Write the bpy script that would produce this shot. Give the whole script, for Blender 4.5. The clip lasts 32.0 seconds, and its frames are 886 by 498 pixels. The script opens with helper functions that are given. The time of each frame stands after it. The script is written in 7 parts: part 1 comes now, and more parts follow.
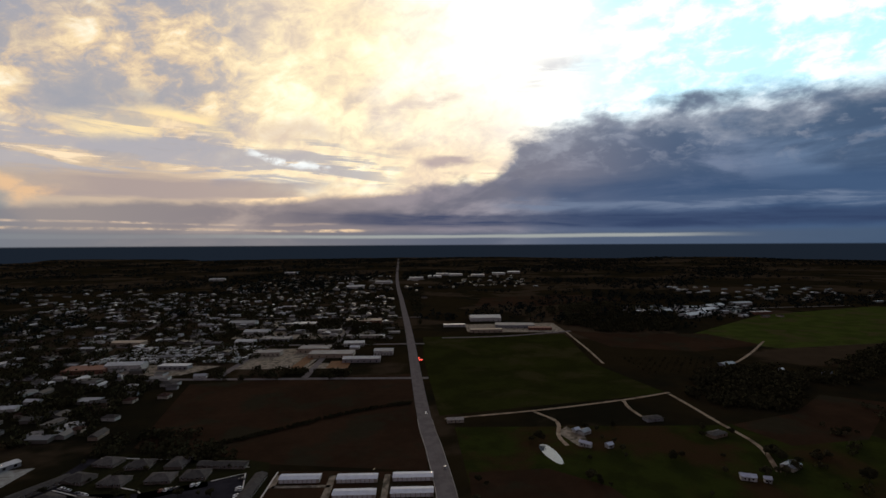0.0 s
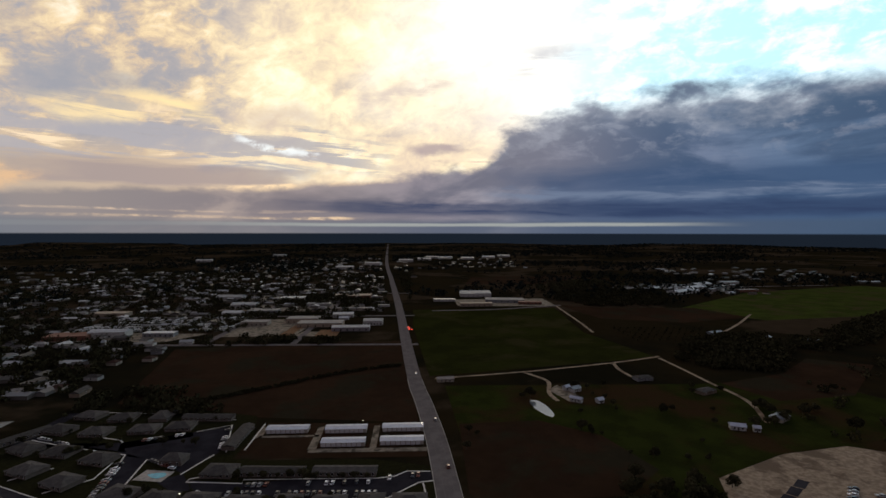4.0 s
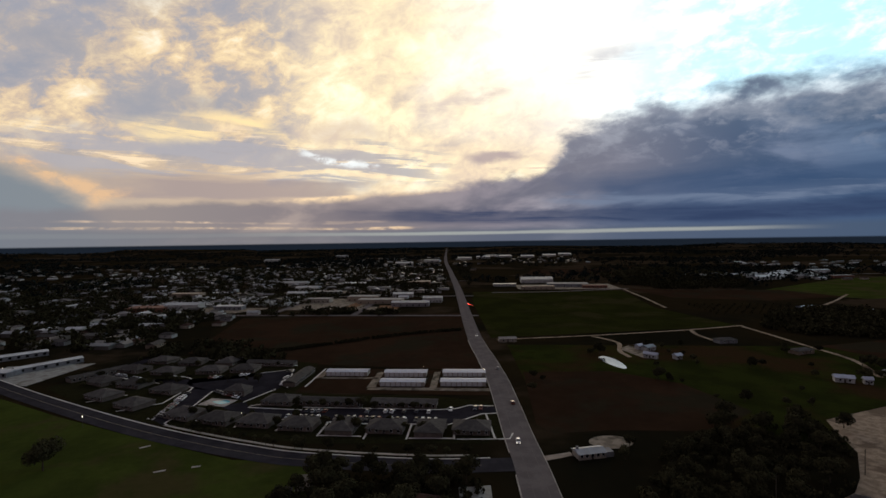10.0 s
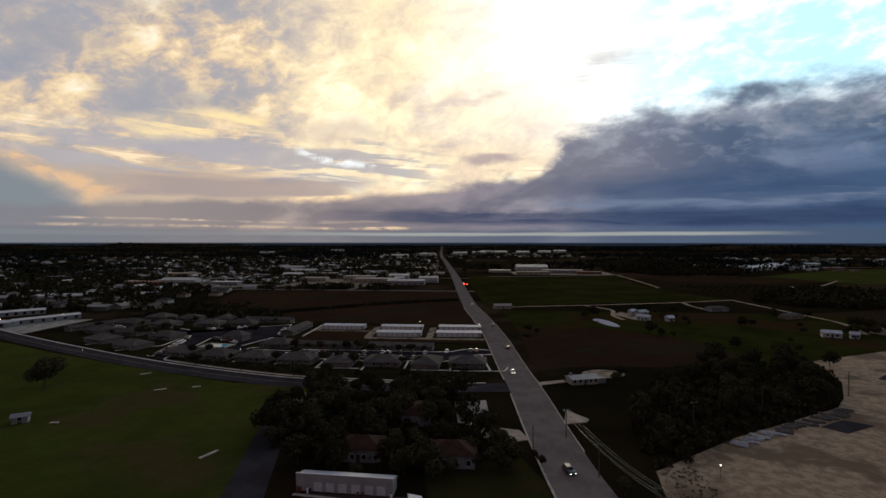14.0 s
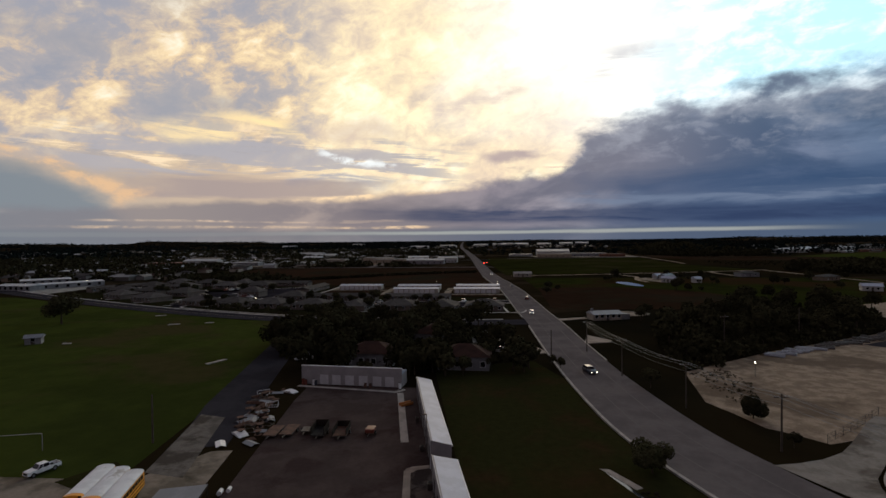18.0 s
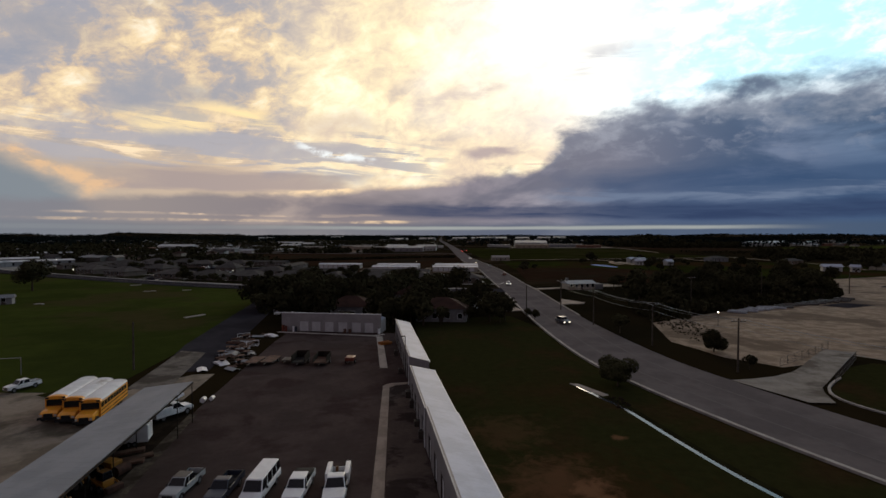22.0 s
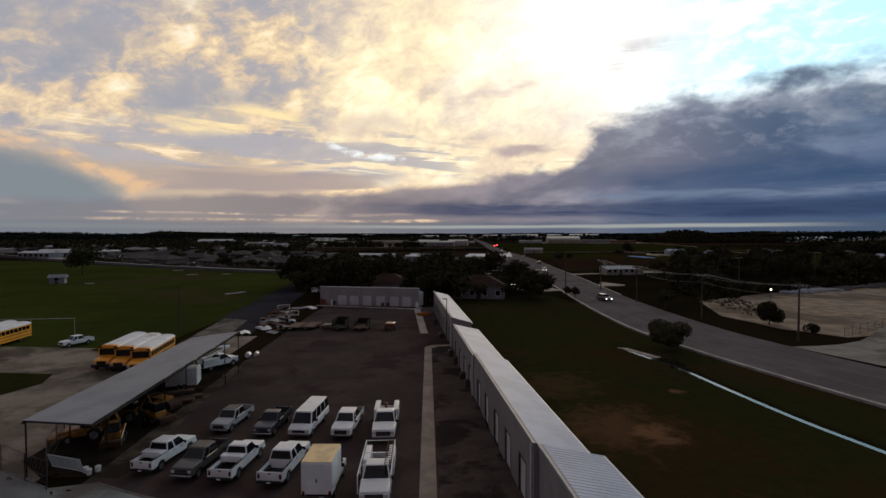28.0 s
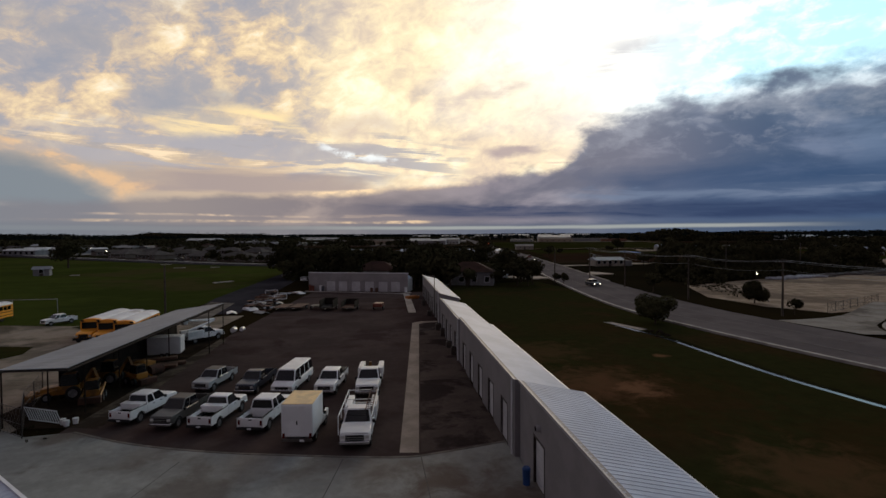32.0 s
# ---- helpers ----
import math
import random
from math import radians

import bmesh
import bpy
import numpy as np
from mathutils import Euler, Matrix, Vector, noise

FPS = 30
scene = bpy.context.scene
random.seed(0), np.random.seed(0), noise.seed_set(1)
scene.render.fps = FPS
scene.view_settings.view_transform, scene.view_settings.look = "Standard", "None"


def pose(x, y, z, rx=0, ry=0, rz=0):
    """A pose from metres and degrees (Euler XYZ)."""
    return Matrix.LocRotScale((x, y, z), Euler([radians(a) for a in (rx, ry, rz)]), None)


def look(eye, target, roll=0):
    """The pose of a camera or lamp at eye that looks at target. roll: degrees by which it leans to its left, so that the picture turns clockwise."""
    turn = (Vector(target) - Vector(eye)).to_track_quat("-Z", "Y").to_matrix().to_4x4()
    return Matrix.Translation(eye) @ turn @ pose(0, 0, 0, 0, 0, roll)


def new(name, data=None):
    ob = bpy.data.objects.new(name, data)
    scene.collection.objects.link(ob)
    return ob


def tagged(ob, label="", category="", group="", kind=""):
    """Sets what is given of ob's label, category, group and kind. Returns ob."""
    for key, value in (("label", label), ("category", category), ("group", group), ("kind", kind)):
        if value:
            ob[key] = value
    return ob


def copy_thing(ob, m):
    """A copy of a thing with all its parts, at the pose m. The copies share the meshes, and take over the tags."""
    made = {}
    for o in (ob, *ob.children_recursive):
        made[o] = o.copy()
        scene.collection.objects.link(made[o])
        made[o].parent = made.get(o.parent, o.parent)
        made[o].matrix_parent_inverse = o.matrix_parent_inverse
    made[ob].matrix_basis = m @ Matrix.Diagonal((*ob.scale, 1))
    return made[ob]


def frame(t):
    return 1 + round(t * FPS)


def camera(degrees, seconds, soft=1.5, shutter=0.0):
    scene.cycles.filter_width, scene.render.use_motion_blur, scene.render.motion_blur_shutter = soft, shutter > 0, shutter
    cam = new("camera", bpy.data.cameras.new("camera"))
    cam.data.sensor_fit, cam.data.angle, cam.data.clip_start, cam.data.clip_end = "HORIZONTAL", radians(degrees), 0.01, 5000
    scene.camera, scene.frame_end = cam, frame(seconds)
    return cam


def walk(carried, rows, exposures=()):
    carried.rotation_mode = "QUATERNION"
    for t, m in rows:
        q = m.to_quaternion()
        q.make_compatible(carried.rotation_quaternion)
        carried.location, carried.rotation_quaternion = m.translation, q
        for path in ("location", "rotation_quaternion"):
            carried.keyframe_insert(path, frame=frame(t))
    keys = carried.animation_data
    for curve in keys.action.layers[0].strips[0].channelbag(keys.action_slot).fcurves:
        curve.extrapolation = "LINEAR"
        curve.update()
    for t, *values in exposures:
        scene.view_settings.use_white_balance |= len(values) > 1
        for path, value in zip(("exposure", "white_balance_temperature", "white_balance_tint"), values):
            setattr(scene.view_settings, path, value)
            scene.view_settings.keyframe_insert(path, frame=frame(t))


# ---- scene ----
cam = camera(84.0, 32.0)
PATH = [
    (0, (-0.65, -16.442, 152.951), (-0.231, -14.487, 152.93), -0.3),
    (0.5, (-0.613, -16.856, 150.728), (-0.213, -14.897, 150.695), -0.1),
    (1, (-0.609, -17.119, 147.987), (-0.205, -15.161, 147.944), -0.0),
    (1.5, (-0.456, -17.028, 145.116), (-0.034, -15.074, 145.065), 0.2),
    (2, (-0.621, -16.61, 142.378), (-0.195, -14.657, 142.318), -0.3),
    (2.5, (-0.913, -15.666, 139.792), (-0.465, -13.718, 139.722), -0.3),
    (4.5, (-0.645, -9.148, 123.095), (-0.185, -7.203, 123.027), 0.1),
    (5, (-0.506, -7.843, 120.164), (-0.043, -5.899, 120.092), 0.1),
    (5.5, (-0.413, -6.943, 116.794), (0.062, -5.002, 116.729), 0.4),
    (6, (-0.676, -6.155, 113.388), (-0.195, -4.215, 113.321), -0.1),
    (6.5, (-1.157, -5.238, 110.171), (-0.722, -3.287, 110.108), -0.5),
    (7, (-1.087, -4.246, 106.401), (-0.677, -2.289, 106.346), -0.3),
    (7.5, (-0.535, -3.133, 102.27), (-0.128, -1.176, 102.222), 0.2),
    (8, (1.698, -0.984, 97.98), (1.864, 1.009, 97.931), 0.2),
    (8.5, (1.618, 0.123, 93.989), (1.818, 2.113, 93.949), -0.1),
    (9, (0.032, -0.21, 90.236), (0.297, 1.772, 90.204), -0.6),
    (9.5, (-0.282, -0.361, 86.981), (-0.012, 1.621, 86.945), -0.7),
    (10, (0.272, 0.037, 83.355), (0.498, 2.024, 83.321), -0.8),
    (10.5, (0.252, 0.315, 79.66), (0.464, 2.303, 79.631), -0.4),
    (11, (-0.494, -0.182, 76.025), (-0.264, 1.804, 76.002), 0.1),
    (11.5, (-0.888, -0.779, 72.404), (-0.692, 1.211, 72.379), -0.2),
    (12, (-1.508, -2.104, 68.977), (-1.253, -0.121, 68.953), -0.1),
    (12.5, (-2.0, -3.785, 65.735), (-1.683, -1.811, 65.703), -0.0),
    (13, (-1.748, -4.417, 62.553), (-1.415, -2.445, 62.523), -0.2),
    (13.5, (-1.936, -4.189, 59.456), (-1.694, -2.204, 59.427), 0.1),
    (15.5, (0.216, -5.55, 41.65), (0.545, -3.577, 41.608), -1.3),
    (16, (1.046, -4.067, 38.807), (1.474, -2.114, 38.742), -0.2),
    (16.5, (1.28, -0.987, 35.87), (1.61, 0.984, 35.785), -1.7),
    (17, (1.561, 0.98, 32.837), (1.824, 2.962, 32.772), -1.1),
    (17.5, (1.913, 1.405, 31.094), (2.207, 3.382, 31.039), 0.3),
    (18, (1.065, 0.766, 30.292), (1.225, 2.759, 30.256), -0.6),
    (18.5, (0.915, -0.234, 29.851), (1.02, 1.763, 29.809), -0.4),
    (19, (0.729, -1.353, 29.11), (0.907, 0.639, 29.062), -0.2),
    (19.5, (0.299, -1.942, 28.294), (0.505, 0.047, 28.249), 0.0),
    (20, (0.603, -2.107, 27.122), (0.844, -0.121, 27.081), -0.2),
    (20.5, (0.244, -2.071, 25.672), (0.464, -0.084, 25.631), -0.6),
    (21, (0.012, -1.69, 23.932), (0.19, 0.302, 23.888), -0.5),
    (21.5, (0.36, -1.783, 22.277), (0.565, 0.206, 22.227), -0.1),
    (22, (0.736, -2.052, 20.584), (0.981, -0.068, 20.529), 0.0),
    (22.5, (0.61, -1.779, 18.738), (0.838, 0.207, 18.679), 0.2),
    (23, (0.275, -2.022, 16.973), (0.535, -0.039, 16.932), 0.6),
    (23.5, (-0.067, -2.284, 16.284), (0.171, -0.299, 16.225), -0.9),
    (24, (-0.839, -0.549, 14.786), (-0.772, 1.449, 14.728), -0.8),
    (24.5, (-0.878, -0.481, 14.576), (-0.827, 1.517, 14.519), -0.2),
    (25, (-0.833, -1.02, 15.025), (-0.718, 0.976, 14.966), 0.2),
    (25.5, (-1.048, -1.205, 15.335), (-0.913, 0.789, 15.276), -0.0),
    (27.5, (-0.927, -0.781, 15.434), (-0.807, 1.215, 15.373), -0.2),
    (28, (-0.808, -0.718, 15.232), (-0.685, 1.278, 15.172), -0.1),
    (28.5, (-0.917, -0.625, 14.91), (-0.789, 1.37, 14.852), -0.0),
    (29, (-0.45, -0.62, 14.5), (-0.34, 1.377, 14.437), 0.0),
    (29.5, (0.17, 0.226, 13.409), (0.147, 2.225, 13.351), -0.8),
    (30, (0.432, 0.261, 12.531), (0.374, 2.259, 12.487), -0.6),
    (30.5, (0.31, 0.1, 11.93), (0.27, 2.1, 11.886), -0.7),
    (31, (-0.314, -0.727, 12.038), (-0.173, 1.267, 11.986), -0.2),
    (31.5, (-0.102, -1.209, 12.104), (0.086, 0.781, 12.05), -0.2),
    (32, (-0.201, -0.812, 11.842), (-0.045, 1.181, 11.786), -0.3),
]
walk(cam, [(t, look(eye, target, roll)) for t, eye, target, roll in PATH])

# ==== place ====
# World: an evening sky with broken clouds
world = bpy.data.worlds.new("evening_sky")
scene.world = world
world.use_nodes = True


class Nodes:
    """Short way to write shader node trees."""

    def __init__(self, tree, clear=True):
        self.tree = tree
        if clear:
            tree.nodes.clear()

    def node(self, kind, **sets):
        n = self.tree.nodes.new(kind)
        for key, value in sets.items():
            n.inputs[key.replace("_", " ")].default_value = value
        return n

    def link(self, a, b):
        self.tree.links.new(a, b)

    def put(self, socket, value):
        if isinstance(value, bpy.types.NodeSocket):
            self.link(value, socket)
        else:
            socket.default_value = value

    def math(self, op, a, b=0.0, c=0.0, clamp=False):
        n = self.tree.nodes.new("ShaderNodeMath")
        n.operation, n.use_clamp = op, clamp
        for s, v in zip(n.inputs, (a, b, c)):
            self.put(s, v)
        return n.outputs[0]

    def add(self, a, b): return self.math("ADD", a, b)
    def sub(self, a, b): return self.math("SUBTRACT", a, b)
    def mul(self, a, b): return self.math("MULTIPLY", a, b)

    def step(self, v, lo, hi, a=0.0, b=1.0):
        n = self.tree.nodes.new("ShaderNodeMapRange")
        n.interpolation_type = "SMOOTHSTEP"
        for s, x in zip(n.inputs, (v, lo, hi, a, b)):
            self.put(s, x)
        return n.outputs[0]

    def mix(self, f, a, b, blend="MIX"):
        n = self.tree.nodes.new("ShaderNodeMix")
        n.data_type, n.blend_type = "RGBA", blend
        self.put(n.inputs[0], f)
        for s, v in ((n.inputs[6], a), (n.inputs[7], b)):
            self.put(s, (*v, 1) if isinstance(v, tuple) else v)
        return n.outputs[2]

    def noise(self, vec, scale, detail=5.0, rough=0.55, distort=0.0):
        n = self.tree.nodes.new("ShaderNodeTexNoise")
        if vec is not None:
            self.link(vec, n.inputs["Vector"])
        for key, v in (("Scale", scale), ("Detail", detail), ("Roughness", rough), ("Distortion", distort)):
            n.inputs[key].default_value = v
        return n.outputs[0]

    def xyz(self, x, y, z):
        n = self.tree.nodes.new("ShaderNodeCombineXYZ")
        for s, v in zip(n.inputs, (x, y, z)):
            self.put(s, v)
        return n.outputs[0]


W = Nodes(world.node_tree)
where = W.node("ShaderNodeTexCoord").outputs["Generated"]
apart = W.node("ShaderNodeSeparateXYZ")
W.link(where, apart.inputs[0])
sx, sy, sz = apart.outputs
RAD = 57.29578
flat = W.math("SQRT", W.add(W.mul(sx, sx), W.mul(sy, sy)))
az = W.mul(W.math("ARCTAN2", sx, sy), RAD)
el = W.mul(W.math("ARCTAN2", sz, flat), RAD)
# Cloud fields in bearing and height: heaps, rolls and thin streaks
tilt_a = W.add(W.mul(az, 0.93), W.mul(el, 0.36))
tilt_e = W.sub(W.mul(el, 0.93), W.mul(az, 0.30))
n_big = W.noise(W.xyz(W.mul(az, 0.05), W.mul(el, 0.09), 6.2), 1.0, 4.0, 0.5, 0.2)
n_heap = W.noise(W.xyz(W.mul(tilt_a, 0.12), W.mul(tilt_e, 0.215), 1.3), 1.0, 9.0, 0.60, 0.35)
n_fine = W.noise(W.xyz(W.mul(az, 0.36), W.mul(el, 0.62), 4.4), 1.0, 6.0, 0.6, 0.3)
n_lump = W.noise(W.xyz(W.mul(az, 0.13), W.mul(el, 0.24), 2.2), 1.0, 7.0, 0.55, 0.15)
n_low = W.noise(W.xyz(W.mul(az, 0.055), W.mul(el, 0.50), 3.7), 1.0, 7.0, 0.6, 0.25)
n_thin = W.noise(W.xyz(W.mul(az, 0.075), W.mul(W.add(el, W.mul(az, 0.03)), 0.85), 7.7), 1.0, 7.0, 0.62, 0.5)
n_edge = W.noise(W.xyz(W.mul(az, 0.10), W.mul(el, 0.19), 9.1), 1.0, 8.0, 0.52, 0.1)
n_roll = W.noise(W.xyz(W.mul(az, 0.060), W.mul(el, 0.21), 5.3), 1.0, 7.0, 0.56, 0.4)
wob = W.mul(W.sub(n_edge, 0.5), 10.0)
az_w = W.add(az, W.mul(wob, 2.0))
el_w = W.add(el, W.mul(wob, 0.6))
n_crumb = W.noise(W.xyz(W.mul(tilt_a, 0.42), W.mul(tilt_e, 0.62), 8.8), 1.0, 5.0, 0.62, 0.6)
puff = W.add(W.add(W.mul(n_heap, 0.58), W.mul(n_fine, 0.14)), W.mul(n_crumb, 0.28))


def ramp(value, stops, kind="EASE"):
    n = W.tree.nodes.new("ShaderNodeValToRGB")
    n.color_ramp.interpolation = kind
    W.link(value, n.inputs[0])
    e = n.color_ramp.elements
    while len(e) < len(stops):
        e.new(0.5)
    for x, (at, c) in zip(e, stops):
        x.position, x.color = at, (*c, 1) if isinstance(c, tuple) else (c, c, c, 1)
    return n.outputs[0]


def oval(a0, e0, ra, re, inner=0.0, outer=1.0):
    u = W.math("DIVIDE", W.sub(az_w, a0), ra)
    v = W.math("DIVIDE", W.sub(el_w, e0), re)
    return W.step(W.math("SQRT", W.add(W.mul(u, u), W.mul(v, v))), outer, inner)


sky = W.tree.nodes.new("ShaderNodeTexSky")
sky.sky_type, sky.sun_disc = "NISHITA", False
sky.sun_elevation, sky.sun_rotation = radians(9.0), radians(16.0)
clear = W.mix(1.0, sky.outputs[0], (0.13, 0.13, 0.13), "MULTIPLY")
way = W.math("DIVIDE", W.add(az, 60.0), 140.0, clamp=True)

# ground tone of the cloud cover, high and low: grey left, cream, white glow, pale cyan right
high = ramp(way, ((0.0, (0.30, 0.31, 0.34)), (0.16, (0.40, 0.39, 0.40)), (0.29, (0.72, 0.60, 0.44)), (0.41, (1.02, 0.86, 0.54)), (0.49, (1.18, 1.06, 0.76)), (0.57, (1.28, 1.25, 1.15)), (0.66, (0.95, 1.20, 1.28)), (1.0, (0.60, 1.00, 1.20))))
lower = ramp(way, ((0.0, (0.26, 0.28, 0.31)), (0.14, (0.40, 0.36, 0.33)), (0.27, (0.60, 0.47, 0.36)), (0.39, (0.82, 0.62, 0.43)), (0.48, (1.05, 0.82, 0.58)), (0.57, (1.05, 0.88, 0.72)), (0.70, (0.55, 0.62, 0.72)), (1.0, (0.30, 0.40, 0.50))))
body = W.mix(W.step(el_w, 7.0, 15.0), lower, high)
# heaps at the left: violet-grey shade, warm lit sides, cream rims
left = W.mul(W.step(az, 4.0, -12.0), W.step(el, 6.5, 10.0))
heaps = ramp(puff, ((0.38, (0.34, 0.355, 0.42)), (0.46, (0.45, 0.42, 0.435)), (0.51, (0.72, 0.56, 0.41)), (0.56, (1.00, 0.77, 0.47)), (0.63, (1.15, 1.02, 0.78))), "LINEAR")
body = W.mix(W.mul(left, 0.92), body, heaps)
veil = W.mul(W.step(W.add(el_w, W.mul(az, -0.30)), 25.5, 33.0), W.step(az, 2.0, -12.0, 0.0, 0.82))
body = W.mix(W.mul(veil, W.step(puff, 0.66, 0.50, 0.45, 1.0)), body, (0.345, 0.365, 0.440))
# soft peach shade and pale yellow light through the middle
middle = W.mul(W.mul(W.step(az, -16.0, -4.0), W.step(az, 27.0, 17.0)), W.step(el, 4.0, 7.0))
lit = ramp(puff, ((0.38, (0.66, 0.545, 0.48)), (0.46, (0.92, 0.74, 0.54)), (0.53, (1.12, 0.94, 0.62)), (0.63, (1.28, 1.18, 0.88))), "LINEAR")
body = W.mix(W.mul(middle, 0.80), body, lit)
# open blue with wisps, high at the right
blue = W.mul(ramp(way, ((0.0, 0.0), (0.575, 0.0), (0.66, 0.80), (1.0, 1.0))), W.step(el_w, 11.0, 16.0))
wisp = W.step(W.add(W.mul(n_lump, 0.6), W.mul(n_fine, 0.4)), 0.46, 0.60)
body = W.mix(blue, body, W.mix(wisp, W.mix(0.88, clear, (0.60, 1.04, 1.26)), (1.20, 1.24, 1.26)))
# glow of the hidden sun
body = W.mix(W.mul(oval(19.0, 22.5, 15.5, 11.5, 0.1, 1.25), W.step(puff, 0.42, 0.54, 0.70, 1.0)), body, (1.30, 1.27, 1.18))
body = W.mix(W.mul(oval(4.0, 13.5, 10.0, 3.0, 0.1, 1.1), W.step(puff, 0.44, 0.55, 0.1, 0.65)), body, (1.24, 1.10, 0.74))
body = W.mix(W.mul(oval(24.5, 18.9, 8.0, 1.6, 0.0, 1.0), W.step(n_thin, 0.42, 0.58, 0.1, 0.75)), body, (0.60, 0.60, 0.64))
body = W.mix(W.mul(oval(8.5, 15.6, 5.0, 0.9, 0.0, 1.0), W.step(n_thin, 0.40, 0.56, 0.2, 0.8)), body, (0.72, 0.60, 0.55))
# violet-grey hollows among the heaps
body = W.mix(W.mul(oval(-22.0, 14.0, 7.0, 3.4, 0.1, 1.1), 0.70), body, (0.385, 0.385, 0.42))
body = W.mix(W.mul(oval(-33.0, 18.0, 9.0, 3.0, 0.1, 1.1), 0.50), body, (0.385, 0.375, 0.40))
body = W.mix(W.mul(oval(-4.0, 12.3, 7.0, 1.7, 0.1, 1.1), 0.60), body, (0.66, 0.53, 0.47))
# yellow-lit band over the streaks
body = W.mix(W.mul(oval(-18.5, 11.6, 11.0, 1.5, 0.1, 1.1), W.step(n_thin, 0.40, 0.56, 0.25, 0.95)), body, (1.12, 0.86, 0.46))
# thin layered streaks, grey against cream
layer = W.mul(W.mul(W.step(el_w, 6.2, 7.4), W.step(el_w, 11.8, 10.0)), W.mul(W.step(az, 10.0, 2.0), W.step(az, -40.0, -30.0)))
body = W.mix(W.mul(layer, W.step(n_thin, 0.47, 0.56, 0.0, 0.85)), body, (0.46, 0.44, 0.47))
body = W.mix(W.mul(layer, W.step(n_thin, 0.45, 0.36, 0.0, 0.80)), body, (1.10, 0.86, 0.58))
shaft = W.add(el_w, W.mul(W.add(az, 6.0), 0.20))
shaft = W.mul(W.step(W.math("ABSOLUTE", W.sub(shaft, 9.2)), 0.70, 0.05), W.mul(W.step(az_w, -11.5, -8.0), W.step(az_w, -1.0, -4.0)))
body = W.mix(W.mul(shaft, W.step(W.add(W.mul(n_thin, 0.4), W.mul(n_crumb, 0.6)), 0.44, 0.56, 0.0, 0.80)), body, (1.05, 1.10, 1.10))
# small mauve cloud in the glow
body = W.mix(W.mul(oval(11.5, 9.2, 4.6, 1.1, 0.2, 1.0), 0.85), body, (0.46, 0.37, 0.38))
body = W.mix(W.mul(oval(17.0, 7.7, 5.0, 0.9, 0.1, 1.0), W.step(n_thin, 0.44, 0.52)), body, (1.20, 1.06, 0.74))
# broad mauve bar under the streaks, peach light between
bar = W.mul(W.step(W.math("ABSOLUTE", W.sub(W.add(el, W.mul(W.sub(n_low, 0.5), 3.0)), 5.7)), 1.6, 0.7), W.mul(W.step(az_w, 1.0, -5.0), W.step(az_w, -32.0, -22.0)))
body = W.mix(W.mul(bar, 0.80), body, (0.385, 0.315, 0.315))
gap = W.mul(W.step(W.math("ABSOLUTE", W.sub(W.add(el, W.mul(W.sub(n_low, 0.5), 2.0)), W.add(5.0, W.mul(az, 0.07)))), 0.50, 0.10), W.mul(W.step(az_w, 12.0, 5.0), W.step(az_w, -16.0, -8.0)))
body = W.mix(W.mul(gap, W.step(n_fine, 0.42, 0.54, 0.35, 0.95)), body, (1.12, 0.82, 0.50))
# blue-grey haze low at the left, an orange wisp over it
fall = W.add(W.add(el, W.mul(W.sub(n_edge, 0.5), 6.0)), W.mul(W.add(az, 34.0), 0.25))
body = W.mix(W.mul(W.step(fall, 6.4, 4.6), W.step(az_w, -18.0, -30.0, 0.0, 0.92)), body, (0.215, 0.255, 0.295))
hem = W.mul(W.step(W.math("ABSOLUTE", W.sub(fall, 6.7)), 1.1, 0.2), W.step(az_w, -23.0, -27.0))
body = W.mix(W.mul(hem, W.step(n_fine, 0.40, 0.58, 0.15, 0.75)), body, (0.90, 0.57, 0.31))
# long dark bank: low at the left, a wall of cloud at the right
top = W.mul(ramp(way, ((0.0, 0.16), (0.20, 0.17), (0.30, 0.22), (0.36, 0.225), (0.44, 0.275), (0.55, 0.345), (0.562, 0.39), (0.582, 0.53), (0.606, 0.66), (0.645, 0.705), (0.66, 0.665), (0.68, 0.71), (0.75, 0.69), (1.0, 0.64)), "LINEAR"), 20.0)
lumps = W.add(W.mul(W.sub(n_lump, 0.5), W.step(el, 5.0, 11.0, 1.6, 9.0)), W.mul(W.sub(n_fine, 0.5), W.step(el, 4.0, 11.0, 0.8, 3.0)))
depth = W.sub(top, W.add(el, lumps))
inside_bank = W.step(depth, W.step(el, 5.0, 12.0, -0.4, -1.7), W.step(el, 5.0, 12.0, 0.5, 1.1))
thick = ramp(way, ((0.0, 0.70), (0.20, 0.72), (0.36, 0.86), (0.55, 0.95), (1.0, 0.97)))
tone = ramp(way, ((0.0, (0.19, 0.225, 0.26)), (0.22, (0.23, 0.215, 0.24)), (0.40, (0.170, 0.160, 0.205)), (0.53, (0.120, 0.128, 0.190)), (0.60, (0.150, 0.160, 0.225)), (0.72, (0.050, 0.088, 0.170)), (1.0, (0.030, 0.075, 0.150))))
pale = ramp(way, ((0.0, (0.29, 0.33, 0.37)), (0.28, (0.42, 0.34, 0.31)), (0.50, (0.29, 0.26, 0.31)), (0.60, (0.330, 0.330, 0.400)), (0.68, (0.190, 0.225, 0.330)), (0.80, (0.115, 0.185, 0.310)), (1.0, (0.095, 0.170, 0.265))))
fringe = W.mul(W.step(depth, 3.0, 0.0), W.step(el, 7.0, 10.0, 0.0, 0.75))
tone = W.mix(W.step(n_roll, 0.42, 0.60, 0.0, 0.85), tone, pale)
